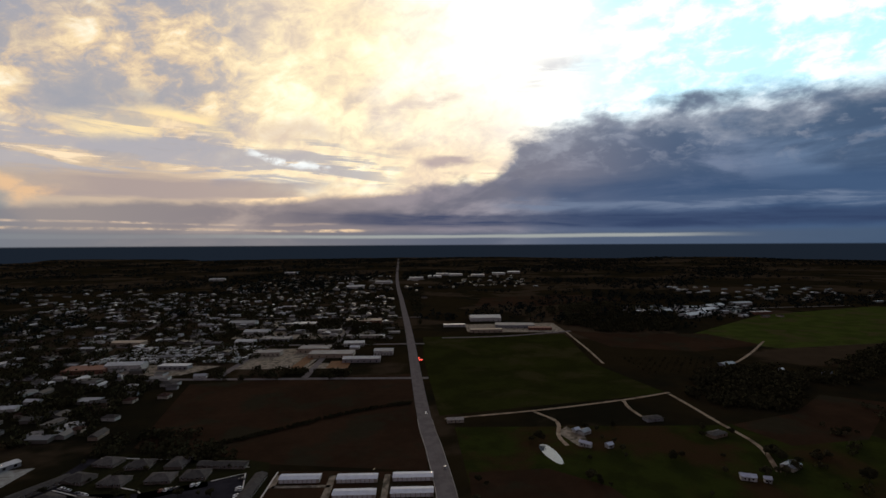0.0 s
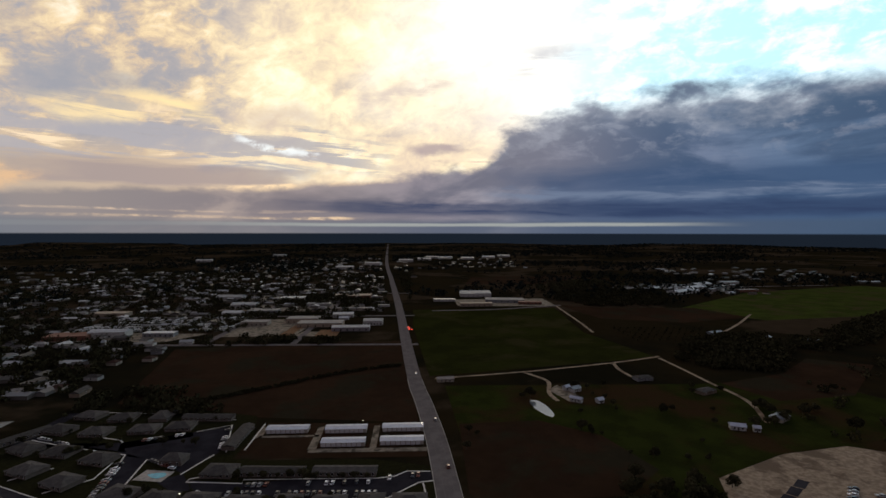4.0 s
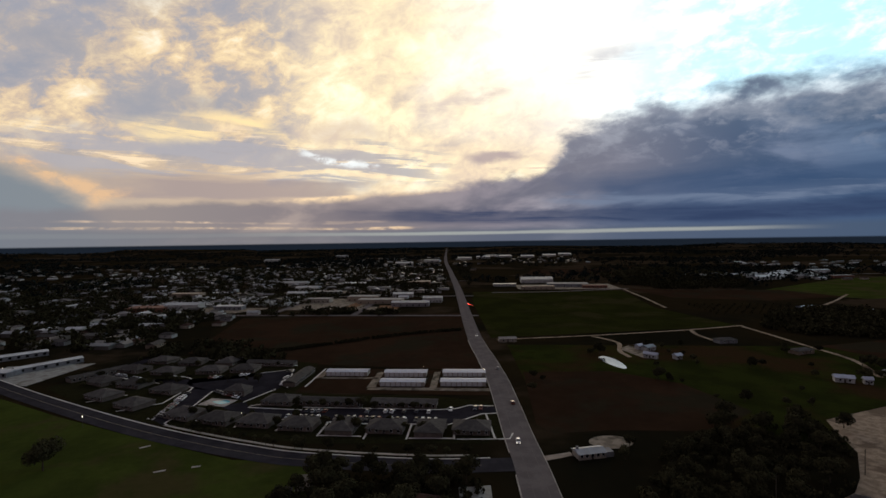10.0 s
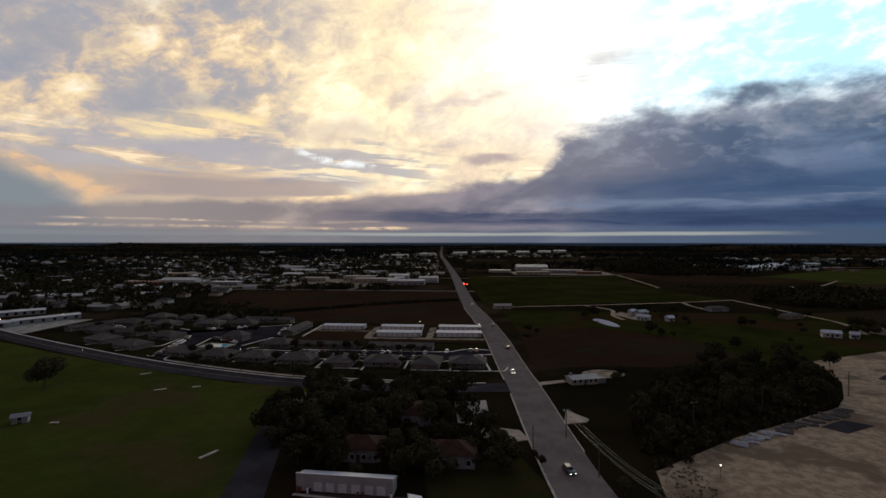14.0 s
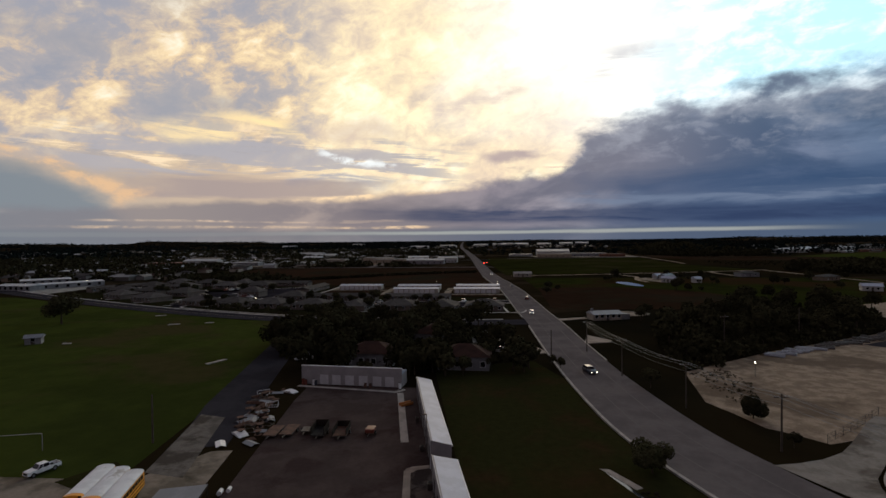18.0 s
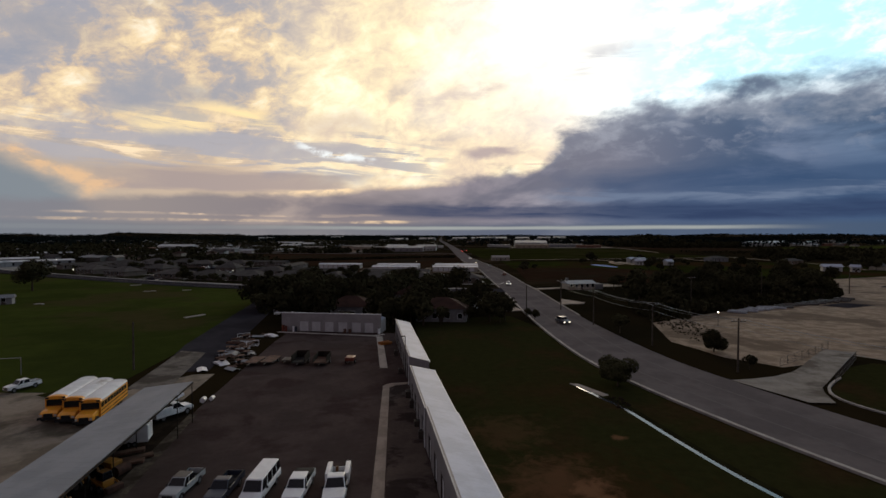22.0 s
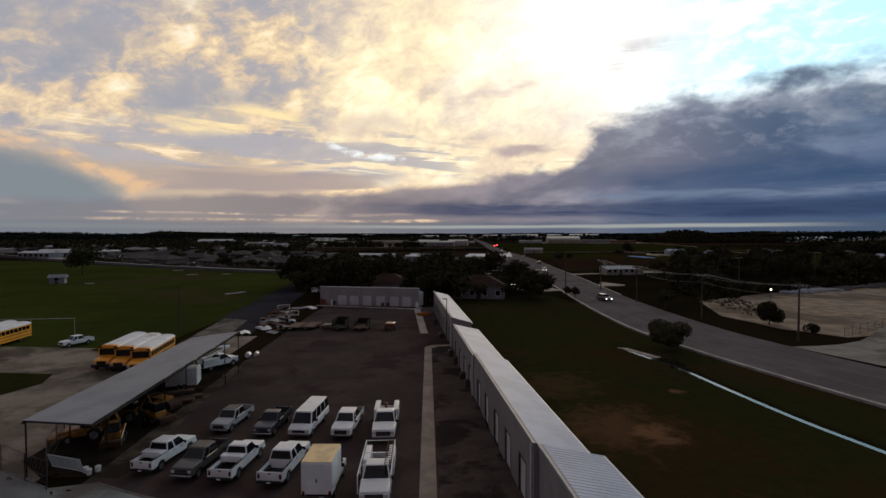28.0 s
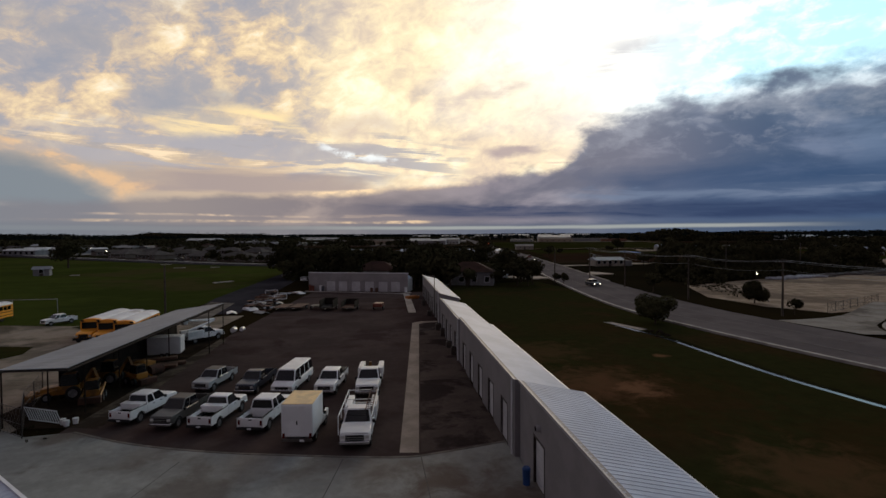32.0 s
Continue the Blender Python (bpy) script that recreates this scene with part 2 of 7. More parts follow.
tone = W.mix(W.mul(fringe, W.step(n_lump, 0.40, 0.58, 0.4, 1.0)), tone, (0.36, 0.38, 0.45))
tone = W.mix(W.mul(W.step(n_fine, 0.50, 0.66), W.step(el, 6.0, 11.0, 0.0, 0.40)), tone, (0.33, 0.35, 0.43))
body = W.mix(W.mul(inside_bank, thick), body, tone)
# blue underside of the bank at the right with one pale streak across it
under = W.mul(W.step(az_w, 16.0, 30.0), W.mul(W.step(W.add(el, W.mul(W.sub(n_low, 0.5), 4.0)), 8.2, 5.6), 0.75))
body = W.mix(under, body, (0.036, 0.076, 0.165))
band = W.mul(W.step(W.math("ABSOLUTE", W.sub(W.add(el, W.mul(W.sub(n_roll, 0.5), 5.0)), 4.4)), 0.75, 0.05), W.mul(W.step(az_w, 14.0, 24.0), W.step(n_thin, 0.40, 0.54, 0.2, 1.0)))
body = W.mix(W.mul(band, 0.70), body, (0.175, 0.225, 0.330))
# navy shade close over the land
shade = W.mul(W.step(az_w, -14.0, 14.0), W.step(W.math("ABSOLUTE", W.sub(W.add(el, W.mul(W.sub(n_roll, 0.5), 3.0)), 2.75)), 1.20, 0.35))
body = W.mix(W.mul(shade, W.step(n_thin, 0.36, 0.56, 0.92, 0.62)), body, (0.030, 0.050, 0.115))
foot = W.mul(W.step(el, 1.7, 0.9), W.step(az_w, -45.0, 10.0, 0.65, 0.75))
body = W.mix(foot, body, ramp(way, ((0.0, (0.165, 0.205, 0.250)), (0.35, (0.175, 0.185, 0.215)), (0.55, (0.095, 0.120, 0.175)), (1.0, (0.045, 0.085, 0.150)))))
# bright slits under the bank
for height, half, west, east, light_ in ((2.25, 0.20, -28.0, -1.0, (0.78, 0.58, 0.42)), (1.55, 0.22, -33.0, 4.0, (0.92, 0.66, 0.42))):
    slit = W.step(W.math("ABSOLUTE", W.sub(W.add(el, W.mul(W.sub(n_low, 0.5), 1.0)), height)), half, half * 0.2)
    slit = W.mul(slit, W.mul(W.step(az_w, west - 4.0, west + 4.0), W.step(az_w, east + 3.0, east - 3.0)))
    body = W.mix(W.mul(slit, W.mul(W.step(n_fine, 0.42, 0.56, 0.10, 0.85), W.step(n_thin, 0.40, 0.54, 0.25, 1.0))), body, light_)
rim = W.mul(W.step(W.math("ABSOLUTE", W.sub(W.add(el, W.mul(W.sub(n_low, 0.5), 0.5)), 0.85)), 0.30, 0.06), W.step(az, 46.0, 34.0))
body = W.mix(W.mul(rim, W.step(az, -20.0, 5.0, 0.15, 0.8)), body, (0.40, 0.42, 0.40))
# overhead and behind: even dusk cloud
back = W.math("MAXIMUM", W.step(el, 32.0, 55.0), W.step(W.math("ABSOLUTE", W.sub(az, 10.0)), 68.0, 105.0))
body = W.mix(back, body, W.mix(W.step(n_big, 0.4, 0.6), (0.150, 0.137, 0.178), (0.232, 0.204, 0.222)))
# distant land under the horizon
body = W.mix(W.step(el, -0.02, -0.22), body, (0.010, 0.015, 0.024))
shine = W.node("ShaderNodeBackground")
W.link(body, shine.inputs[0])
shine.inputs[1].default_value = 1.0
out = W.node("ShaderNodeOutputWorld")
W.link(shine.outputs[0], out.inputs[0])

sun_data = bpy.data.lights.new("sun", "SUN")
sun_data.energy, sun_data.angle, sun_data.color = 0.5, radians(14.0), (1.0, 0.80, 0.58)
sun = new("sun", sun_data)
sun.matrix_world = look((0, 0, 300), (-0.276 * 100, -0.961 * 100, 300 - 30.0))


# Materials
def material(name, color, color2=None, scale=1.0, rough=0.8, metal=0.0, fine=0.0, bump=0.0, spread=(0.4, 0.6), spec=0.3, vary=0.0, third=None, third_scale=0.1, third_spread=(0.5, 0.62)):
    """Two-colour noise in metres, a finer grain on top, an optional third large-scale colour and a spread between objects."""
    m = bpy.data.materials.new(name)
    m.use_nodes = True
    N = Nodes(m.node_tree)
    b = N.node("ShaderNodeBsdfPrincipled")
    b.inputs["Roughness"].default_value = rough
    b.inputs["Metallic"].default_value = metal
    b.inputs["Specular IOR Level"].default_value = spec
    geo = N.node("ShaderNodeNewGeometry")
    pos = geo.outputs["Position"]
    c2 = color2 or tuple(x * 0.75 for x in color)
    f = N.step(N.noise(pos, scale, 5.0, 0.6), *spread)
    col = N.mix(f, color, c2)
    if third:
        col = N.mix(N.step(N.noise(pos, third_scale, 6.0, 0.6, 0.3), *third_spread), col, third)
    if fine:
        g = N.noise(pos, scale * 9.0, 4.0, 0.7)
        col = N.mix(1.0, col, N.mix(g, (1 - fine,) * 3, (1 + fine,) * 3), "MULTIPLY")
    if vary:
        info = N.node("ShaderNodeObjectInfo")
        k = N.math("MULTIPLY_ADD", info.outputs["Random"], 2 * vary, 1 - vary)
        col = N.mix(1.0, col, N.xyz(k, k, k), "MULTIPLY")
    N.link(col, b.inputs["Base Color"])
    if bump:
        bm_ = N.node("ShaderNodeBump")
        bm_.inputs["Strength"].default_value = bump
        bm_.inputs["Distance"].default_value = 0.05
        N.link(N.noise(pos, scale * 6.0, 4.0, 0.6), bm_.inputs["Height"])
        N.link(bm_.outputs[0], b.inputs["Normal"])
    o = N.node("ShaderNodeOutputMaterial")
    N.link(b.outputs[0], o.inputs[0])
    return m


def glow_material(name, color, power):
    m = bpy.data.materials.new(name)
    m.use_nodes = True
    N = Nodes(m.node_tree)
    e = N.node("ShaderNodeEmission")
    e.inputs[0].default_value, e.inputs[1].default_value = (*color, 1), power
    o = N.node("ShaderNodeOutputMaterial")
    N.link(e.outputs[0], o.inputs[0])
    return m


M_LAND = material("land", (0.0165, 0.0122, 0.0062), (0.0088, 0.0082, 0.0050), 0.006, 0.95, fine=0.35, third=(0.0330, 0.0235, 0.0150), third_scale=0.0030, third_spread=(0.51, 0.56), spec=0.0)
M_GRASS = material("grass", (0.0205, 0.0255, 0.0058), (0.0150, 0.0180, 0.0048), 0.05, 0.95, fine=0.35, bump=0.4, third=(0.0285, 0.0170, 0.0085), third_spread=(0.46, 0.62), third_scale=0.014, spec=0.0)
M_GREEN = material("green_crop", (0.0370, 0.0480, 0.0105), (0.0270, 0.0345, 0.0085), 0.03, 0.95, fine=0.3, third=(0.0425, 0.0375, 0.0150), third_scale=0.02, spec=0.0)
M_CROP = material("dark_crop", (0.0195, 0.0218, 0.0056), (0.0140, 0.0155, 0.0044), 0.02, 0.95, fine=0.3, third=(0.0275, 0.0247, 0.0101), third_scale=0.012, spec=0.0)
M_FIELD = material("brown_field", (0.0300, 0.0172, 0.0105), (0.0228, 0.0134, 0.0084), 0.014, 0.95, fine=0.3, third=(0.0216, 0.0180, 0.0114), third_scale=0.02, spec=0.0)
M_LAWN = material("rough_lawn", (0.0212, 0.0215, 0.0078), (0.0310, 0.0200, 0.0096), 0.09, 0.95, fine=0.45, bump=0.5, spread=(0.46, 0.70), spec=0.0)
M_BARE = material("bare_red_soil", (0.17, 0.085, 0.045), (0.10, 0.06, 0.03), 0.5, 0.95, fine=0.3, spec=0.05)
M_ROAD = material("worn_asphalt", (0.1350, 0.1188, 0.1170), (0.1062, 0.0936, 0.0936), 0.12, 0.85, fine=0.15, spec=0.0)
M_AISLE = material("fresh_asphalt", (0.0258, 0.0240, 0.0294), (0.0180, 0.0168, 0.0210), 0.1, 0.8, fine=0.2, spec=0.0)
M_STREET = material("dark_asphalt", (0.0384, 0.0360, 0.0414), (0.0282, 0.0264, 0.0312), 0.1, 0.85, fine=0.2, spec=0.0)
M_LOT = material("lot_asphalt", (0.0690, 0.0520, 0.0480), (0.0535, 0.0405, 0.0375), 0.15, 0.85, fine=0.25, bump=0.1, third=(0.0448, 0.0314, 0.0297), third_scale=0.12, spec=0.0)
M_CONC = material("concrete", (0.36, 0.33, 0.30), (0.26, 0.24, 0.22), 0.4, 0.85, fine=0.15, bump=0.1, spec=0.05)
M_PAD = material("worn_concrete_pad", (0.225, 0.232, 0.222), (0.175, 0.178, 0.172), 0.25, 0.8, fine=0.3, third=(0.125, 0.115, 0.105), third_scale=0.16, spec=0.15)
M_GRAVEL = material("caliche_gravel", (0.275, 0.212, 0.155), (0.178, 0.132, 0.094), 0.35, 0.95, fine=0.5, bump=0.3, third=(0.115, 0.083, 0.058), third_scale=0.05, spec=0.05)
M_DIRT = material("dirt_track", (0.22, 0.185, 0.15), (0.13, 0.11, 0.085), 0.2, 0.95, fine=0.3, bump=0.3, third=(0.07, 0.06, 0.045), third_scale=0.12, spec=0.05)
M_WALL = material("painted_metal_wall", (0.23, 0.21, 0.215), (0.195, 0.18, 0.185), 0.5, 0.6, fine=0.06)
M_ROOF = material("galvalume_roof", (0.41, 0.44, 0.53), (0.36, 0.385, 0.465), 0.35, 0.60, 0.10, fine=0.08)
M_CANOPY = material("weathered_metal_roof", (0.205, 0.22, 0.245), (0.165, 0.178, 0.20), 0.3, 0.55, 0.2, fine=0.08)
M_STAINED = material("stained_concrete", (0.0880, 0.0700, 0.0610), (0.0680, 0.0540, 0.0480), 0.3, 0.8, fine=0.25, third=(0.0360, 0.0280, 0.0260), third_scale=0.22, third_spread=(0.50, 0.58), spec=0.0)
M_SWALE = material("worn_swale_concrete", (0.290, 0.245, 0.210), (0.215, 0.180, 0.152), 0.35, 0.85, fine=0.2, spec=0.05)
# very dark soil: the canopy's shade is put into the colour; stones reuse it
M_SOIL = material("dark_soil", (0.0300, 0.0220, 0.0160), (0.0180, 0.0140, 0.0110), 0.4, 0.95, fine=0.4, bump=0.3, spec=0.0)
M_DUST = material("dusty_verge", (0.095, 0.078, 0.062), (0.050, 0.040, 0.033), 0.5, 0.95, fine=0.4, third=(0.034, 0.027, 0.022), third_scale=0.3, spec=0.02)
M_DARKSHEET = material("dark_sheet_wall", (0.030, 0.024, 0.020), (0.018, 0.015, 0.013), 0.8, 0.9, spec=0.05)
M_DRIVE = material("worn_drive_concrete", (0.235, 0.212, 0.185), (0.175, 0.156, 0.136), 0.3, 0.9, fine=0.3, third=(0.105, 0.088, 0.072), third_scale=0.12, spec=0.05)
M_PADDUST = material("dusty_broken_concrete", (0.135, 0.122, 0.108), (0.085, 0.076, 0.068), 0.35, 0.9, fine=0.35, third=(0.055, 0.047, 0.040), third_scale=0.2, spec=0.05)
M_KERB = material("bright_kerb", (0.58, 0.56, 0.53), (0.46, 0.44, 0.42), 0.5, 0.85, fine=0.12, spec=0.05)
M_GARAGE = material("pale_metal_wall", (0.30, 0.280, 0.28), (0.255, 0.238, 0.24), 0.5, 0.6, fine=0.06)
M_EDGE = material("worn_concrete_edge", (0.16, 0.145, 0.13), (0.10, 0.09, 0.08), 0.8, 0.85, fine=0.2, spec=0.05)
M_DOOR = material("rollup_door", (0.56, 0.55, 0.56), (0.49, 0.48, 0.49), 1.0, 0.5)
M_TOWNROOF = material("faded_white_roof", (0.36, 0.37, 0.39), (0.29, 0.30, 0.31), 0.2, 0.6, 0.1, fine=0.1, vary=0.35)
M_WHITE = material("white_paint", (0.74, 0.74, 0.75), (0.66, 0.66, 0.67), 0.8, 0.35, spec=0.5)
M_SHINGLE = material("shingle_roof", (0.072, 0.066, 0.063), (0.052, 0.048, 0.047), 0.4, 0.9, fine=0.25, vary=0.2, spec=0.05)
M_REDROOF = material("red_brown_roof", (0.042, 0.021, 0.017), (0.028, 0.015, 0.013), 0.4, 0.9, fine=0.25, spec=0.05)
M_WATER = material("pond_water", (0.10, 0.12, 0.13), (0.08, 0.09, 0.10), 0.1, 0.04, spec=0.5)
M_LEAF = material("leaves", (0.0460, 0.0418, 0.0215), (0.0260, 0.0246, 0.0136), 0.7, 0.9, fine=0.4, vary=0.35, spec=0.0)
# leaf colour for the far woods with distance haze painted in, darker and bluer
M_HAZELEAF = material("hazed_far_leaves", (0.0120, 0.0170, 0.0150), (0.0075, 0.0110, 0.0110), 0.05, 0.95, spec=0.0)
M_LEAFPALE = material("olive_leaves", (0.0600, 0.0560, 0.0280), (0.0340, 0.0340, 0.0160), 1.2, 0.9, fine=0.4, spec=0.0)
M_BARK = material("bark", (0.07, 0.052, 0.038), (0.045, 0.034, 0.026), 2.0, 0.95, bump=0.4, spec=0.05)
M_BLACK = material("black_rubber", (0.015, 0.015, 0.016), (0.010, 0.010, 0.011), 3.0, 0.8)
M_GLASS = material("dark_window_glass", (0.008, 0.009, 0.011), (0.005, 0.006, 0.008), 1.0, 0.08, spec=0.40)
M_BUS = material("school_bus_yellow", (0.80, 0.33, 0.02), (0.70, 0.28, 0.02), 0.8, 0.4, spec=0.5)
M_BUSROOF = material("dirty_white_roof", (0.66, 0.67, 0.69), (0.56, 0.57, 0.59), 0.5, 0.5, third=(0.36, 0.34, 0.32), third_scale=0.35, third_spread=(0.56, 0.66))
M_HOUSES = [material("house_wall_" + n, c, None, 0.4, 0.8, fine=0.08) for n, c in (("white", (0.42, 0.41, 0.39)), ("cream", (0.32, 0.28, 0.23)), ("grey", (0.20, 0.20, 0.21)), ("tan", (0.20, 0.15, 0.11)))]


def worn_spots(m, spots, color):
    """Bare soil showing through round worn spots (x, y, radius)."""
    tree = m.node_tree
    shade = [n for n in tree.nodes if n.type == "BSDF_PRINCIPLED"][0].inputs["Base Color"]
    old = shade.links[0].from_socket
    N = Nodes(tree, False)
    geo = [n for n in tree.nodes if n.type == "NEW_GEOMETRY"][0].outputs["Position"]
    axes = N.node("ShaderNodeSeparateXYZ")
    N.link(geo, axes.inputs[0])
    blur = N.noise(geo, 0.55, 7.0, 0.68, 0.5)
    total = 0.0
    for x, y, r, k in spots:
        dx, dy = N.sub(axes.outputs[0], x), N.sub(axes.outputs[1], y)
        d = N.math("SQRT", N.add(N.mul(dx, dx), N.mul(dy, dy)))
        near = N.add(N.math("DIVIDE", d, r), N.mul(N.sub(blur, 0.5), 2.6))
        total = N.math("MAXIMUM", N.step(near, 1.15, 0.15, 0.0, k), total)
    N.link(N.mix(total, old, color), shade)


worn_spots(M_PAD, ((4.5, 17.0, 8.0, 0.8), (-2.0, 24.0, 3.0, 0.5)), (0.120, 0.098, 0.085))
worn_spots(M_PAD, ((1.2, 22.3, 2.2, 0.75), (4.0, 20.0, 3.2, 0.6), (-8.0, 24.5, 2.2, 0.35), (-20.5, 29.6, 1.6, 0.7), (-14.0, 26.5, 2.0, 0.4)), (0.080, 0.056, 0.045))
worn_spots(M_LAWN, ((18.0, 34.0, 10.0, 0.45), (27.0, 23.0, 8.0, 0.4), (14.0, 14.0, 7.0, 0.35), (22.0, 60.0, 9.0, 0.2)), (0.040, 0.018, 0.008))
worn_spots(M_LAWN, ((17.5, 35.5, 2.6, 0.85), (15.0, 37.0, 5.5, 0.42), (24.5, 44.8, 0.9, 0.7), (20.0, 21.0, 5.0, 0.3), (13.5, 48.0, 5.0, 0.22)), (0.150, 0.078, 0.042))


# Helpers
def part(name, bm, mat, parent=None, label="", kind="", at=None):
    me = bpy.data.meshes.new(name)
    bm.to_mesh(me)
    bm.free()
    return part_of(name, me, mat, parent, label, kind, at)


def part_of(name, me, mat, parent=None, label="", kind="", at=None):
    if mat is not None and not me.materials:
        me.materials.append(mat)
    ob = new(name, me)
    if parent is not None:
        ob.parent = parent
    if at is not None:
        ob.matrix_basis = at
    return tagged(ob, label, kind=kind)


def box(bm, x0, x1, y0, y1, z0, z1):
    v = [bm.verts.new((x, y, z)) for z in (z0, z1) for x, y in ((x0, y0), (x1, y0), (x1, y1), (x0, y1))]
    for f in ((3, 2, 1, 0), (4, 5, 6, 7), (0, 1, 5, 4), (1, 2, 6, 5), (2, 3, 7, 6), (3, 0, 4, 7)):
        bm.faces.new([v[i] for i in f])
    return v


def prism(bm, outline, z0, z1):
    """A flat outline in plan made into a solid."""
    lo = [bm.verts.new((x, y, z0)) for x, y in outline]
    hi = [bm.verts.new((x, y, z1)) for x, y in outline]
    n = len(outline)
    bm.faces.new(hi)
    bm.faces.new(lo[::-1])
    for i in range(n):
        bm.faces.new((lo[i], lo[(i + 1) % n], hi[(i + 1) % n], hi[i]))


def side_prism(bm, outline, x0, x1):
    """A profile in y and z swept along x."""
    a = [bm.verts.new((x0, y, z)) for y, z in outline]
    b = [bm.verts.new((x1, y, z)) for y, z in outline]
    n = len(outline)
    bm.faces.new(a[::-1])
    bm.faces.new(b)
    for i in range(n):
        bm.faces.new((a[i], b[i], b[(i + 1) % n], a[(i + 1) % n]))
    bmesh.ops.recalc_face_normals(bm, faces=bm.faces)


def tube(bm, a, b, r0, r1=None, n=8):
    a, b = Vector(a), Vector(b)
    q = (b - a).to_track_quat("Z", "Y")
    r1 = r0 if r1 is None else r1
    rings = []
    for c, r in ((a, r0), (b, r1)):
        rings.append([bm.verts.new(c + q @ Vector((r * math.cos(2 * math.pi * i / n), r * math.sin(2 * math.pi * i / n), 0))) for i in range(n)])
    for i in range(n):
        bm.faces.new((rings[0][i], rings[0][(i + 1) % n], rings[1][(i + 1) % n], rings[1][i]))
    bm.faces.new(rings[0][::-1])
    bm.faces.new(rings[1])


TURN = radians(-10.4)
CORNER = (44.0, 187.0)


def town(u, v, z=0.0):
    """A place by metres across and along the main road, from the street corner."""
    return Vector((CORNER[0] + u * math.cos(TURN) - v * math.sin(TURN), CORNER[1] + u * math.sin(TURN) + v * math.cos(TURN), z))


def rise(x, y):
    d = math.hypot(x, y)
    k = max(0.0, (d - 1500.0) / 3300.0)
    roll_ = noise.noise(Vector((x * 0.0011, y * 0.0011, 2.0))) * 26.0 + noise.noise(Vector((x * 0.004, y * 0.004, 7.0))) * 7.0
    a = math.degrees(math.atan2(x, y))
    mesa = 20.0 * max(0.0, min(1.0, (7.0 - abs(a + 21.0)) / 1.5)) + 15.0 * max(0.0, min(1.0, (9.0 - abs(a + 40.0)) / 2.0)) + 14.0 * max(0.0, min(1.0, (8.0 - abs(a - 40.0)) / 4.0))
    return min(k, 1.1) ** 1.4 * (16.0 + roll_ * 0.55) + mesa * max(0.0, min(1.0, (d - 4100.0) / 500.0)) + 13.0 * math.exp(-((x - 560.0) / 75.0) ** 2 - ((y - 985.0) / 50.0) ** 2)


def ground_sheet():
    """One sheet of land out to the far hills."""
    bm = bmesh.new()
    radii = [0, 60, 200, 400, 700, 850, 950, 1000, 1040, 1080, 1120, 1160, 1200, 1240, 1300] + [1500 + 110 * i for i in range(32)]
    n = 360
    rows = []
    for r in radii:
        rows.append([bm.verts.new((r * math.cos(2 * math.pi * i / n), r * math.sin(2 * math.pi * i / n), rise(r * math.cos(2 * math.pi * i / n), r * math.sin(2 * math.pi * i / n)))) for i in range(n)] if r else [bm.verts.new((0, 0, 0))])
    for i in range(n):
        bm.faces.new((rows[0][0], rows[1][i], rows[1][(i + 1) % n]))
    for a, b in zip(rows[1:], rows[2:]):
        for i in range(n):
            bm.faces.new((a[i], b[i], b[(i + 1) % n], a[(i + 1) % n]))
    for f in bm.faces:
        f.smooth = True
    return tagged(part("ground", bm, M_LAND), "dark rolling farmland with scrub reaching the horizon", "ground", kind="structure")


ground_sheet()


def patch(name, outline, mat, z, label, category, kind="structure", thick=None):
    bm = bmesh.new()
    if thick is None:
        bm.faces.new([bm.verts.new((x, y, z)) for x, y in outline])
        bmesh.ops.recalc_face_normals(bm, faces=bm.faces)
        for f in bm.faces:
            if f.normal.z < 0:
                f.normal_flip()
    else:
        prism(bm, outline, z - thick, z)
        bmesh.ops.recalc_face_normals(bm, faces=bm.faces)
    return tagged(part(name, bm, mat), label, category, kind=kind)


def smooth_line(points, steps=8):
    """A smooth line through points in plan."""
    p = [Vector((*q, 0)) for q in points]
    p = [2 * p[0] - p[1]] + p + [2 * p[-1] - p[-2]]
    line = []
    for i in range(1, len(p) - 2):
        for k in range(steps):
            t = k / steps
            line.append(0.5 * ((2 * p[i]) + (p[i + 1] - p[i - 1]) * t + (2 * p[i - 1] - 5 * p[i] + 4 * p[i + 1] - p[i + 2]) * t * t + (3 * p[i] - p[i - 1] - 3 * p[i + 1] + p[i + 2]) * t ** 3))
    line.append(p[-2])
    return line


